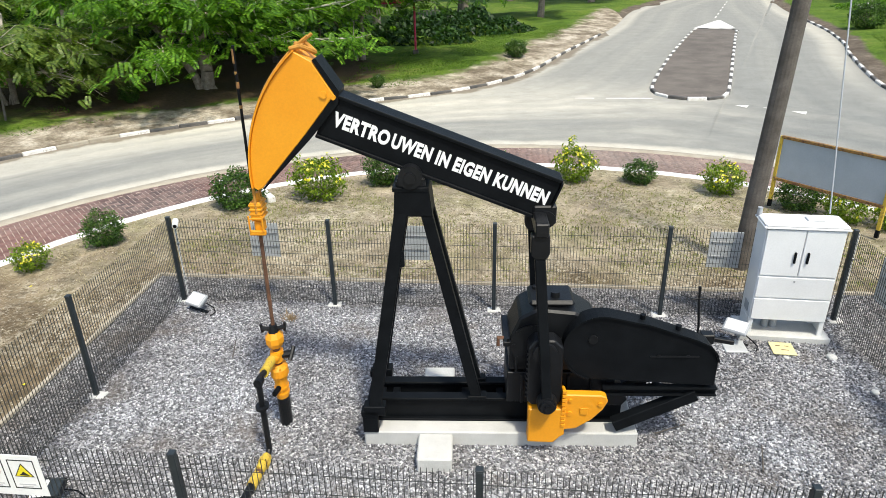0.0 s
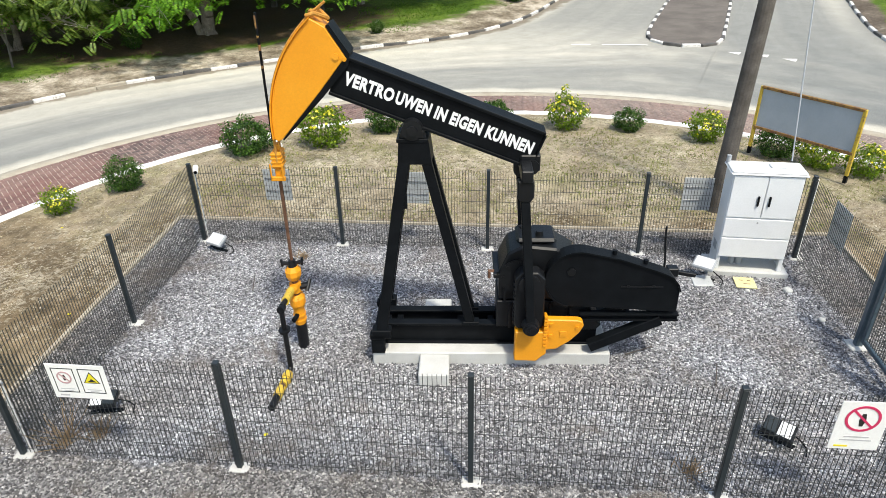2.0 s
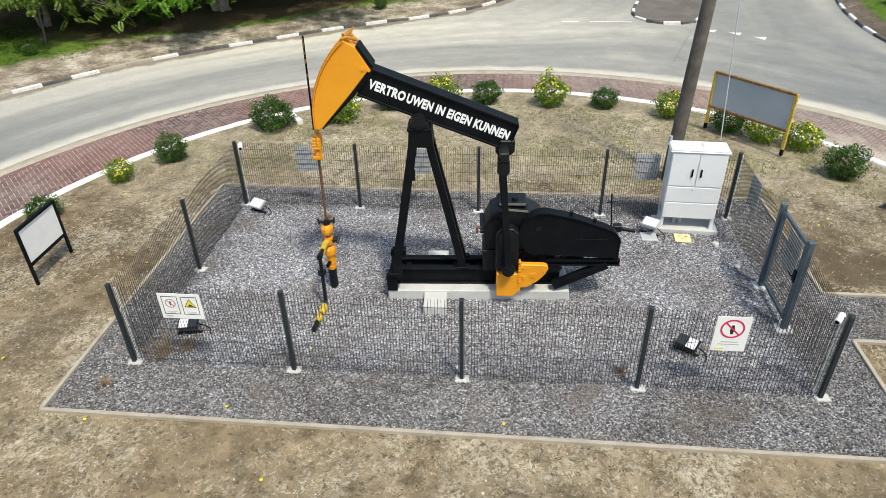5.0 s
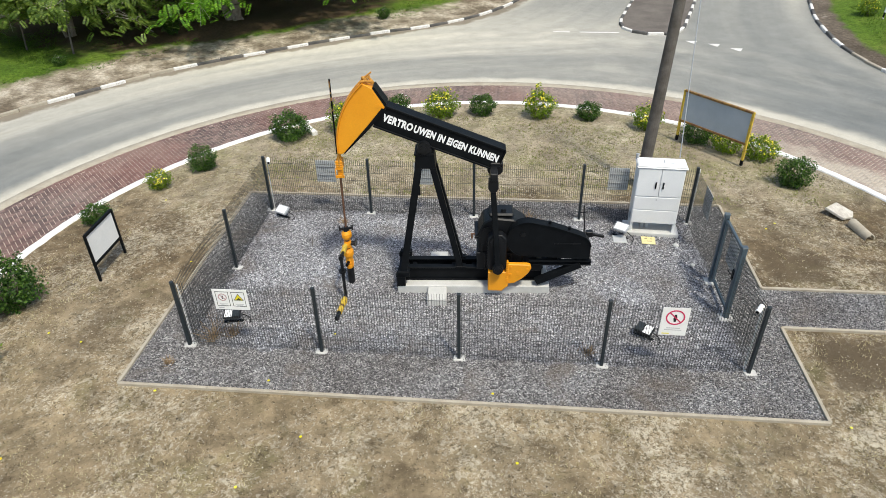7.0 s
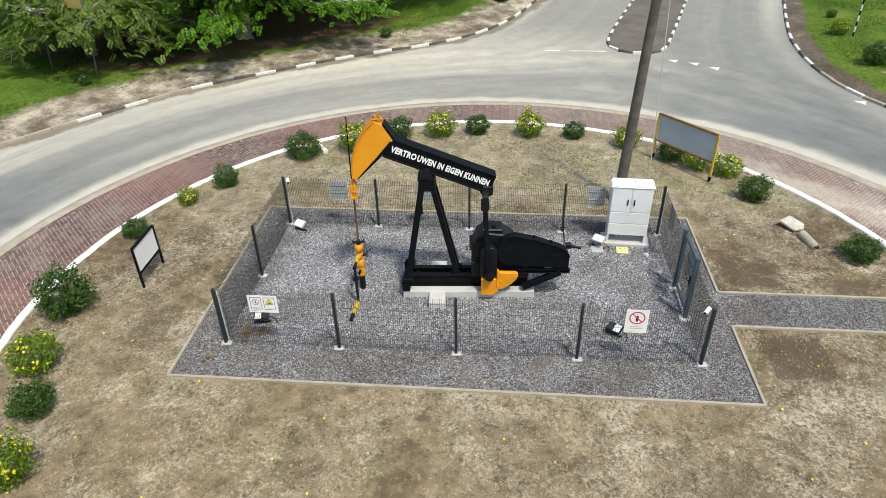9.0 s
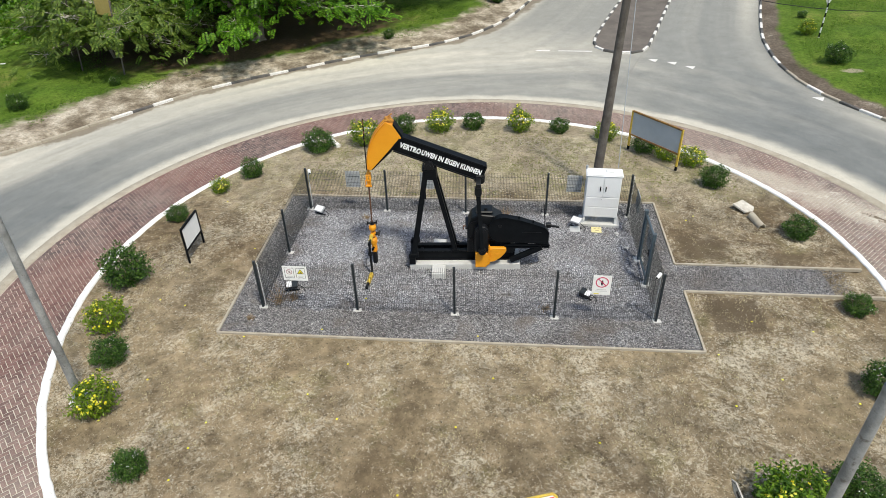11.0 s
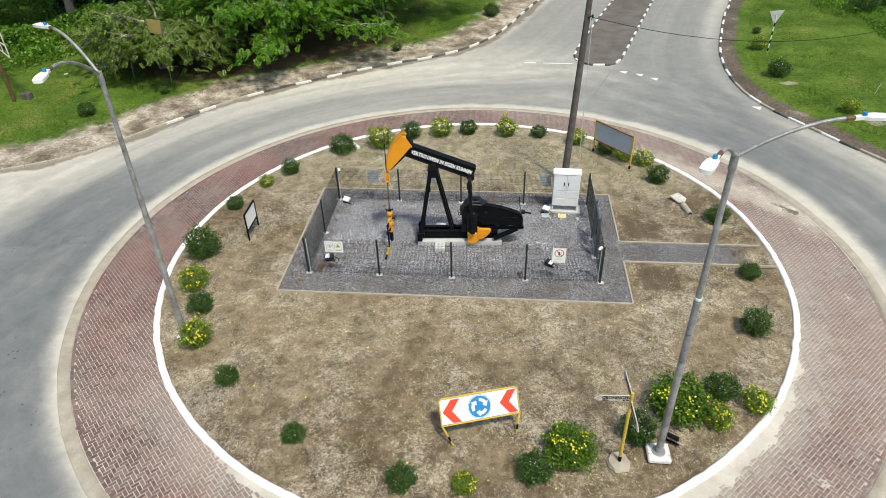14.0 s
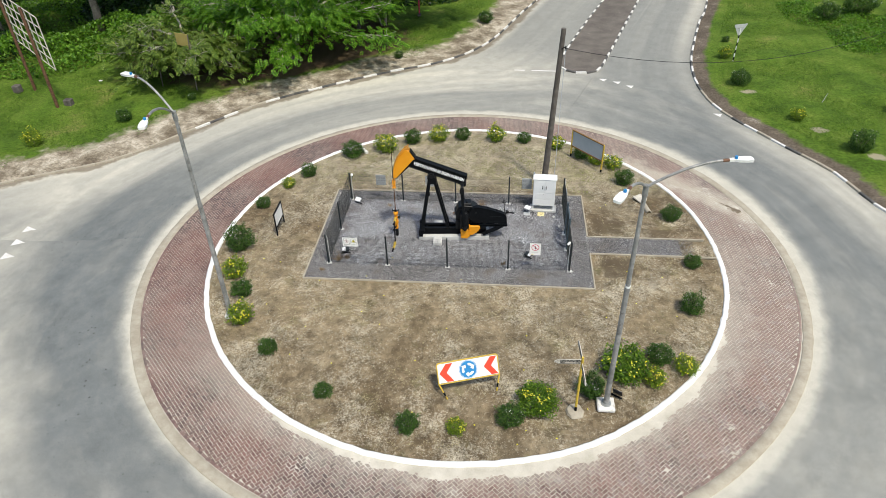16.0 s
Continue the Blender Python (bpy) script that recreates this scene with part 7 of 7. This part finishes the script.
def umbrella_tree(name, x, y, reach, height, droop, count, seed, material, label, twigs=40, lean=(0, 0), low=2.0, stout=1.0):
    """A low wide tree: trunk, forked limbs and fans of compound leaves in tiers with gaps."""
    rng = np.random.default_rng(seed)
    ob = thing(name, label, "tree", pose(x, y, -0.45))
    bm = bmesh.new()
    limb(bm, [(0, 0, -0.15), (0.1, 0, 0.9), (0.0, 0.1, 2.0), (0.25, 0.1, 3.0)], 0.3 * stout, 0.18 * stout, 12)
    limb(bm, [(-0.2, -0.1, -0.1), (-0.45, -0.1, 0.8), (-1.2, 0.0, 1.9), (-2.2, 0.2, 2.9)], 0.19 * stout, 0.12 * stout, 10)
    for k in range(5):
        a = k * 1.26
        rod(bm, (0.5 * stout * math.cos(a), 0.5 * stout * math.sin(a), -0.12), (0.12 * stout * math.cos(a), 0.12 * stout * math.sin(a), 0.5), 0.09 * stout, 0.11 * stout, 7)
    part("trunk", bm, M_BARK, ob)
    bm = bmesh.new()
    cs, ds = [], []
    arms = 26
    for k in range(arms):
        a = 2 * math.pi * (k + rng.uniform(-0.3, 0.3)) / arms
        far = reach * rng.uniform(0.5, 1.05)
        h = height * rng.uniform(0.6, 1.0) * (1 - 0.12 * far / reach)
        p0 = np.array((0.15, 0.1, 2.6))
        end = np.array((far * math.cos(a) + lean[0], far * math.sin(a) * 0.8 + lean[1], h - droop * (far / reach) ** 2))
        pts = []
        for t in np.linspace(0, 1, 7):
            p = p0 * (1 - t) + end * t
            p[2] = p0[2] + (end[2] - p0[2]) * (1 - (1 - t) ** 2) + rng.normal() * 0.12
            p[:2] += rng.normal(size=2) * 0.15 * t
            pts.append(p)
        limb(bm, [tuple(p) for p in pts], 0.09, 0.02, 6)
        for j in range(2, 7):
            for _ in range(count // (arms * 5)):
                c = pts[j] + rng.normal(size=3) * (0.75, 0.75, 0.26)
                cs.append(c)
                ds.append(np.array((math.cos(a), math.sin(a), -0.1)))
        for _ in range(twigs // 8):
            q = pts[rng.integers(3, 7)]
            rod(bm, tuple(q), tuple(q + rng.normal(size=3) * (0.5, 0.5, 0.28)), 0.016, 0.006, 4)
        # hanging sprays at the tips
        for _ in range(count // (arms * 14)):
            c = end + rng.normal(size=3) * (0.5, 0.5, 0.3) - (0, 0, abs(rng.normal()) * 0.7)
            c[2] = max(c[2], low)
            cs.append(c)
            ds.append(np.array((math.cos(a), math.sin(a), -0.6)))
    tagged(part("branchwork", bm, M_TWIG, ob), kind="stuff")
    v, f = feather_crown(rng, np.array(cs), np.array(ds), 0.84)
    raw("crown", v, f, material, ob)
    return ob


umbrella_tree("shade_tree", -12.9, 23.9, 7.8, 6.9, 1.5, 6600, 5, M_LEAF_TREE, "wide low shade tree with bright feathery leaves on a forked trunk", 150, (-0.6, 1.3), 2.5)
umbrella_tree("shade_tree", -19.7, 20.9, 4.6, 4.9, 1.5, 3800, 6, M_LEAF_OLIVE, "thin olive tree with many bare pale twigs", 220, (0, 0), 2.2, 0.45)
# rear crowns added and spread wide to shade the scrub behind them
umbrella_tree("shade_tree", -7.6, 31.5, 7.0, 7.2, 1.0, 5200, 7, M_LEAF_TREE, "young shade tree with bright feathery leaves", 110, (0, 0), 4.4, 0.4)
umbrella_tree("shade_tree", -16.5, 31.0, 6.6, 7.0, 1.0, 4200, 8, M_LEAF_TREE, "shade tree with bright feathery leaves and bare twigs", 110, (0, 0), 3.2, 0.5)


def round_tree(seed, n, label):
    """A broad dense tree: trunk, limbs and leaves in many uneven clumps."""
    rng = np.random.default_rng(seed)
    ob = thing("tree", label, "tree", group="trees behind the verge")
    bm = bmesh.new()
    limb(bm, [(0, 0, -0.2), (0.1, 0, 1.2), (0.05, 0.1, 2.6), (0.2, 0.1, 4.5)], 0.26, 0.12, 9)
    cl = []
    for k in range(34):
        a, e = rng.uniform(0, 6.28), rng.uniform(-0.25, 1.3)
        r = rng.uniform(1.7, 2.9)
        c = np.array((r * math.cos(a) * math.cos(e), r * math.sin(a) * math.cos(e), 3.9 + 2.3 * math.sin(e)))
        cl.append(c)
        if k < 12:
            limb(bm, [(0.05, 0.05, 2.2), tuple(c * (0.5, 0.5, 0.5) + np.array((0, 0, 1.4))), tuple(c)], 0.07, 0.02, 5)
    part("trunk", bm, M_BARK, ob)
    cl = np.array(cl)
    k = rng.integers(0, len(cl), n)
    d = rng.normal(size=(n, 3))
    d /= np.linalg.norm(d, axis=1)[:, None]
    pts = cl[k] + d * (rng.uniform(0.5, 1.0, n) ** 0.5 * rng.uniform(0.6, 1.15, len(cl))[k])[:, None] * (1, 1, 0.75)
    v, f = leaf_cloud(rng, pts, 0.42, 0.17, 0.5)
    raw("crown", v, f, M_LEAF_FAR, ob)
    return ob


kinds = [round_tree(31, 5200, "dense dark green tree behind the grass verge"), round_tree(32, 5200, "dense dark green tree behind the grass verge")]
for k, (x, y, s) in enumerate([(-3.4, 48.9, 1.2), (-9.5, 45.5, 1.3), (-15, 41.5, 1.35), (-19.5, 36, 1.4), (-25.5, 33.5, 1.3), (-31, 30, 1.45), (-37, 26.5, 1.4), (-43, 22, 1.4), (2.5, 52, 1.2), (-4, 54, 1.5), (-12, 50, 1.6),
                                (-22, 45, 1.6), (-33, 39, 1.6), (-45, 32, 1.7), (8, 66, 1.5), (0, 70, 1.8), (32, 47, 1.1), (38, 40, 1.3), (34, 60, 1.3), (42, 52, 1.5), (33.5, 30, 0.8), (40, 26, 1.3), (41, 68, 1.6), (46, 15, 1.4), (20, 88, 1.6), (50, 84, 1.7), (52, 34, 1.6)]):
    ob = copy_thing(kinds[k % 2], pose(x, y, -0.4, 0, 0, (k * 83) % 360))
    ob.scale = (s, s, s * (0.9 + 0.07 * (k % 4)))
for src in kinds:
    for o in (*src.children_recursive, src):
        bpy.data.objects.remove(o)

# creepers and weeds on the edge of the woods, and dark scrub standing for shade
rng = np.random.default_rng(44)


def undergrowth(name, patches, n, size, material, label):
    cs = []
    for x, y, rx, ry, h in patches:
        m = int(n * rx * ry / sum(p[2] * p[3] for p in patches))
        a, r = rng.uniform(0, 6.28, m), np.sqrt(rng.uniform(0, 1, m))
        px, py = x + rx * r * np.cos(a), y + ry * r * np.sin(a)
        bump_ = np.array([noise.noise((u * 0.6, w * 0.6, 3.3)) for u, w in zip(px, py)])
        z = (h * (1 - r ** 2) * (0.7 + 0.8 * bump_)) * rng.uniform(0.75, 1.0, m) + 0.05
        cs.append(np.c_[px, py, np.maximum(z, 0.03) - 0.3])
    v, f = leaf_cloud(rng, np.vstack(cs), size, size * 0.6, 0.5)
    return tagged(raw(name, v, f, material), label, "undergrowth", kind="stuff")


undergrowth("creeper", [(-27, 27.5, 7, 4.5, 2.0), (-33, 23.5, 6, 4, 2.0), (-22, 31, 5, 4, 1.8), (-40, 19, 6, 5, 2.2), (-37, 33, 6, 4.5, 1.4)], 23000, 0.26, M_VINE, "bright green creeper covering the edge of the woods")
# added mass of very dark leaves that stands for deep shade under the crowns
undergrowth("hedge_scrub", [(-9, 38.5, 7, 2.5, 2.8), (-3, 44, 5, 3, 1.6), (-18, 36, 7, 2.5, 3.4), (-28, 33, 7, 3, 3.2), (-40, 25, 8, 3, 3.2), (-38, 39, 9, 4, 4.0)], 27000, 0.34, M_LEAF_FAR, "dark scrub standing in for the deep shade below the trees")
undergrowth("tall_weeds", [(29, 30, 3.8, 6, 1.2), (25.6, 34, 2.2, 4.5, 0.9), (26.5, 27, 2.0, 3.5, 0.7), (27, 42, 3, 7, 1.3), (30, 20, 4, 6, 1.4), (27.5, 52, 3, 6, 1.2)], 30000, 0.17, M_VINE, "tall bright weeds on the edge of the grass")


# ---- signs and posts on the verge ----
bb = thing("billboard", "faded yellow advertisement board on two thin posts under the trees", "billboard")
for x, y in ((-20.85, 19.05), (-18.1, 18.2)):
    part("post", B(rod, (x, y, -0.5), (x + 0.1, y + 0.4, 3.2), 0.042, 0.036, 10), M_TIMBER, bb)
part("panel", B(bar, (-19.0, 18.95, 2.85), (-18.0, 18.6, 2.85), 0.03, 0.8, 0.004), M_FADED_YELLOW, bb)
rb = thing("dark_billboard", "dark board with a red edge on posts behind the grass", "billboard")
for x, y in ((-12.35, 31.4), (-9.6, 30.7), (-5.1, 33.9)):
    part("post", B(rod, (x, y, -0.8), (x, y, 3.2), 0.06, None, 10), M_DEEPRED if x > -6 else M_TIMBER, rb)
    part("footing", B(box, (x - 0.14, y - 0.14, -0.8), (x + 0.14, y + 0.14, -0.1), 0.02), M_TIMBER, rb)
part("panel", B(bar, (-12.6, 31.6, 2.75), (-7.2, 32.6, 2.75), 0.05, 1.2, 0.005), M_INK, rb)
part("edge_strip", B(bar, (-7.2, 32.65, 2.6), (-4.9, 33.8, 2.6), 0.05, 0.5, 0.005), M_DEEPRED, rb, "red printed edge")
lf = thing("lattice_billboard", "bare white tube lattice of a billboard on rusty posts", "billboard")
for x, y in ((-26.1, 15.25), (-29.4, 18.1)):
    part("post", B(rod, (x, y, -0.5), (x + 0.1, y, 5.9), 0.1, 0.09, 12), M_PIPE_RUST, lf)
A0, A1 = Vector((-24.6, 14.4, -0.4)), Vector((-30.8, 19.9, -0.4))
for k in range(6):
    z = 2.9 + 0.62 * k
    part("rail", B(rod, A0 + Vector((0, 0, z)), A1 + Vector((0, 0, z)), 0.032, None, 6), M_FINGER, lf)
for k in range(8):
    p = A0.lerp(A1, k / 7)
    part("upright", B(rod, p + Vector((0, 0, 2.9)), p + Vector((0, 0, 6.0)), 0.032, None, 6), M_FINGER, lf)
for x, y in ((-25.6, 15.75), (-30.4, 17.8), (-31.4, 16.0)):
    solid("concrete_stump", B(box, (x - 0.24, y - 0.22, -0.5), (x + 0.24, y + 0.22, 0.02), 0.04), M_TIMBER, "dark weathered concrete stump in the grass", "stump", "concrete stumps")
picket = thing("picket_fence", "pale wooden picket fence beyond the grass", "fence")
for k in range(9):
    x, y = -7.5 + 0.32 * k, 51 + 0.06 * k
    part("picket", B(box, (x, y, -0.4), (x + 0.1, y + 0.03, 0.8), 0.004), M_TWIG, picket)
for z in (0.0, 0.5):
    part("rail", B(bar, (-7.5, 51.05, z), (-4.8, 51.6, z), 0.04, 0.08), M_TWIG, picket)


# ---- grass, stones and pavers ----
rng = np.random.default_rng(9)


def blades(name, xy, z, h, w, material, label, category="grass"):
    """Short leaning blades, three to a tuft."""
    n = len(xy)
    k = np.repeat(np.arange(n), 3)
    m = len(k)
    a = rng.uniform(0, 6.28, m)
    root = np.c_[xy[k] + rng.normal(size=(m, 2)) * 0.02, (z if np.isscalar(z) else z[k]) - np.zeros(m)]
    lean = np.c_[np.cos(a), np.sin(a), np.zeros(m)] * (h * rng.uniform(0.3, 1.6, (m, 1)))
    tip = root + lean + np.c_[np.zeros((m, 2)), h * rng.uniform(0.4, 1.1, m)]
    side = np.c_[-np.sin(a), np.cos(a), np.zeros(m)] * w
    v = np.stack([root - side, root + side, tip], 1).reshape(-1, 3)
    return tagged(raw(name, v, np.arange(3 * m).reshape(m, 3), material), label, category, kind="stuff")


def in_island(p, margin=0.3):
    q = p - (CX, CY)
    ok = np.hypot(*q.T) < island_radius(np.arctan2(q[:, 1], q[:, 0])) - margin
    bed_ = (p[:, 0] > GX0 - 0.05) & (p[:, 0] < GX1 + 0.05) & (p[:, 1] > GY0 - 0.05) & (p[:, 1] < GY1 + 0.05)
    way_ = (p[:, 0] > GX1 - 0.1) & (p[:, 0] < PX1) & (p[:, 1] > PY0) & (p[:, 1] < PY1)
    return ok & ~bed_ & ~way_


p = rng.uniform((-11, -11), (12, 13), (110000, 2))
thin = np.array([noise.noise((x * 0.5, y * 0.5, 1.7)) + 1.3 * noise.noise((x * 3.5, y * 3.5, 5.1)) for x, y in p]) + rng.uniform(-0.15, 0.15, len(p)) > 0.45
p = p[in_island(p) & thin]
blades("dry_grass", p, island_z(p[:, 0], p[:, 1]), 0.04, 0.006, M_DRY, "short dry straw-coloured grass on the island")
p = rng.uniform((-34, 6), (30, 46), (150000, 2))
d = away(p)
p, d = p[(d > 1.6)], d[d > 1.6]
keep = (np.where(p[:, 0] > 9, d * 2.9, d) + np.array([noise.noise((x * 0.5, y * 0.5, 0)) for x, y in p]) * 2.5 > 2.6) & (np.hypot((p[:, 0] + 16.0) / 9.5, (p[:, 1] - 27.0) / 7.4) + 0.12 * np.sin(p[:, 0] * 1.7) > 0.98)
p, d = p[keep], d[keep]
zz = road_z(p[:, 0], p[:, 1]) + 0.09 + np.clip(d - 0.5, 0, 2) * 0.07
blades("mown_grass", p, zz, 0.075, 0.012, M_BLADE, "mown green grass on the verges")

p = rng.uniform((-6, 5.95), (9, 11.5), (9000, 2))
thin = np.array([noise.noise((x * 0.8, y * 0.8, 3.7)) for x, y in p]) + rng.uniform(-0.25, 0.25, len(p)) > 0.08
p = p[in_island(p) & thin]
blades("sparse_grass", p, island_z(p[:, 0], p[:, 1]), 0.045, 0.008, M_OLIVE_BLADE, "sparse olive-green grass on the dry island")

# clods, chips and straw bits on the bare soil
p = rng.uniform((-11, -10), (12, 13), (150000, 2))
thin = np.array([noise.noise((x * 1.4, y * 1.4, 8.2)) for x, y in p]) + rng.uniform(-0.6, 0.6, len(p)) > 0.0
p = p[in_island(p, 0.15) & thin]
m = len(p)
size = rng.uniform(0.006, 0.016, m) * rng.choice([0.8, 1.0, 1.5], m, p=[0.5, 0.4, 0.1])
ang = rng.uniform(0, 6.28, m)[:, None] + np.arange(4)[None] * math.pi / 2 + rng.normal(size=(m, 4)) * 0.3
rim = size[:, None] * rng.uniform(0.6, 1.5, (m, 4))
v = np.empty((m, 5, 3))
v[:, :4, 0], v[:, :4, 1] = p[:, :1] + rim * np.cos(ang), p[:, 1:] + rim * np.sin(ang)
v[:, :4, 2] = island_z(p[:, 0], p[:, 1])[:, None] - 0.002
v[:, 4] = np.c_[p + rng.normal(size=(m, 2)) * 0.003, island_z(p[:, 0], p[:, 1]) + size * rng.uniform(0.5, 1.1, m)]
tri_ = np.array([(0, 1, 4), (1, 2, 4), (2, 3, 4), (3, 0, 4)])
tagged(raw("soil_crumbs", v.reshape(-1, 3), (tri_[None] + (np.arange(m) * 5)[:, None, None]).reshape(-1, 3), M_CHIP), "loose brown clods and pale chips on dry soil", "soil", kind="stuff")

# loose stones
n = 105000
p = np.vstack([rng.uniform((GX0 + 0.05, GY0 + 0.05), (GX1 - 0.05, GY1 - 0.05), (int(n * 0.94), 2)), np.c_[GX1 + (PX1 - GX1) * rng.beta(1.0, 1.35, n - int(n * 0.94)), rng.uniform(PY0 + 0.05, PY1 - 0.05, n - int(n * 0.94))]])
s = rng.uniform(0.009, 0.0185, n)
octa = np.array([(1, 0, 0), (0, 1, 0), (-1, 0, 0), (0, -1, 0), (0, 0, 0.8), (0, 0, -0.8)], float)
faces = np.array([(0, 1, 4), (1, 2, 4), (2, 3, 4), (3, 0, 4), (1, 0, 5), (2, 1, 5), (3, 2, 5), (0, 3, 5)])
jit = octa[None] * rng.uniform(0.6, 1.35, (n, 6, 1)) + rng.normal(size=(n, 6, 3)) * 0.18
a = rng.uniform(0, 6.28, n)
tl = rng.normal(size=n) * 0.6
ca, sa, ct, st = np.cos(a), np.sin(a), np.cos(tl), np.sin(tl)
R = np.stack([np.stack([ca, -sa * ct, sa * st], -1), np.stack([sa, ca * ct, -ca * st], -1), np.stack([0 * a, st, ct], -1)], 1)
v = np.einsum("nij,nkj->nki", R, jit) * s[:, None, None] + np.c_[p, 0.016 + s * 0.4][:, None]
stones = raw("gravel", v.reshape(-1, 3), (faces[None] + (np.arange(n) * 6)[:, None, None]).reshape(-1, 3), M_STONE)
tagged(stones, "loose grey and white crushed stone round the machine", "gravel", kind="stuff")

# fallen yellow flowers
p = rng.uniform((-9.5, -9), (10, 6), (75, 2))
p = p[in_island(p, 0.5) | ((p[:, 1] < 0.6) & (p[:, 0] > -5.5) & (p[:, 0] < 5.5) & (p[:, 1] > -1))]
ang = np.arange(6) * math.pi / 3
ring = np.stack([np.c_[x + 0.026 * np.cos(ang), y + 0.026 * np.sin(ang), island_z(x, y) + 0.035 + 0.015 * np.sin(3 * ang)] for x, y in p])
tagged(raw("fallen_petals", ring.reshape(-1, 3), np.arange(len(p) * 6).reshape(-1, 6), M_PETAL), "fallen yellow flowers scattered on the ground", "petals", kind="stuff")

# clay pavers in a herringbone round the island
PW = 0.106
pavement = thing("pavement", "red-brown clay pavers laid in a herringbone ring", "pavement", kind="structure")
reach = int(14.5 / PW)
ii, jj = np.meshgrid(np.arange(-reach, reach), np.arange(-reach, reach), indexing="ij")
sel = (ii - jj) % 4
cells = []
for kind_, hx, hy in ((0, 1.0, 0.5), (3, 0.5, 1.0)):
    q = np.c_[ii[sel == kind_], jj[sel == kind_]].astype(float)
    cells.append(np.c_[(q + (hx, hy)) * PW, np.full(len(q), kind_)])
cells = np.vstack(cells)
c45 = math.cos(radians(45))
px = (cells[:, 0] - cells[:, 1]) * c45
py = (cells[:, 0] + cells[:, 1]) * c45
rr, aa = np.hypot(px, py), np.arctan2(py, px)
ok = (rr > island_radius(aa) + 0.01) & (rr < edge_radius(aa) - 0.42)
px, py, rr, aa, kd = px[ok], py[ok], rr[ok], aa[ok], cells[ok, 2]
turn = np.where(kd == 0, radians(45), radians(135))
ptilt = -0.1 - 0.08 * (rr - island_radius(aa)) / (edge_radius(aa) - island_radius(aa)) + rng.uniform(-0.004, 0.004, len(px))
hl, hw = PW - 0.009, PW / 2 - 0.009
corners = np.array([(-hl, -hw), (hl, -hw), (hl, hw), (-hl, hw)])
cap = corners * (1 - 0.006 / np.array((hl, hw)))
unit = np.vstack([np.c_[corners, np.full(4, -0.03)], np.c_[corners, np.full(4, -0.006)], np.c_[cap, np.zeros(4)]])
pf = np.array([(k, (k + 1) % 4, 4 + (k + 1) % 4, 4 + k) for k in range(4)] + [(4 + k, 4 + (k + 1) % 4, 8 + (k + 1) % 4, 8 + k) for k in range(4)] + [(8, 9, 10, 11)])
single = (aa > radians(-98)) & (aa < radians(-91))
single_idx = np.where(single)[0][:300]
rest = np.setdiff1d(np.arange(len(px)), single_idx)
ct, st = np.cos(turn[rest]), np.sin(turn[rest])
vx = CX + px[rest, None] + unit[None, :, 0] * ct[:, None] - unit[None, :, 1] * st[:, None]
vy = CY + py[rest, None] + unit[None, :, 0] * st[:, None] + unit[None, :, 1] * ct[:, None]
vz = ptilt[rest, None] + unit[None, :, 2]
ea = np.arange(0, 2 * math.pi, 0.213 / 13.3)
er = edge_radius(ea) - 0.405
ex, ey, et = CX + er * np.cos(ea), CY + er * np.sin(ea), ea + math.pi / 2
vx = np.vstack([vx, ex[:, None] + unit[None, :, 0] * np.cos(et)[:, None] - unit[None, :, 1] * np.sin(et)[:, None]])
vy = np.vstack([vy, ey[:, None] + unit[None, :, 0] * np.sin(et)[:, None] + unit[None, :, 1] * np.cos(et)[:, None]])
vz = np.vstack([vz, np.full((len(ea), 1), -0.163) + unit[None, :, 2]])
field = raw("paver_field", np.stack([vx, vy, vz], -1).reshape(-1, 3), (pf[None] + (np.arange(len(vx)) * 12)[:, None, None]).reshape(-1, 4), M_PAVER, pavement)
tagged(field, kind="stuff")
one = raw("paver", unit, pf, M_PAVER, pavement)
mesh_one = one.data
bpy.data.objects.remove(one)
for k in single_idx:
    ob = new("paver", mesh_one)
    ob.parent = pavement
    ob.matrix_basis = pose(CX + px[k], CY + py[k], ptilt[k], 0, 0, math.degrees(turn[k]))
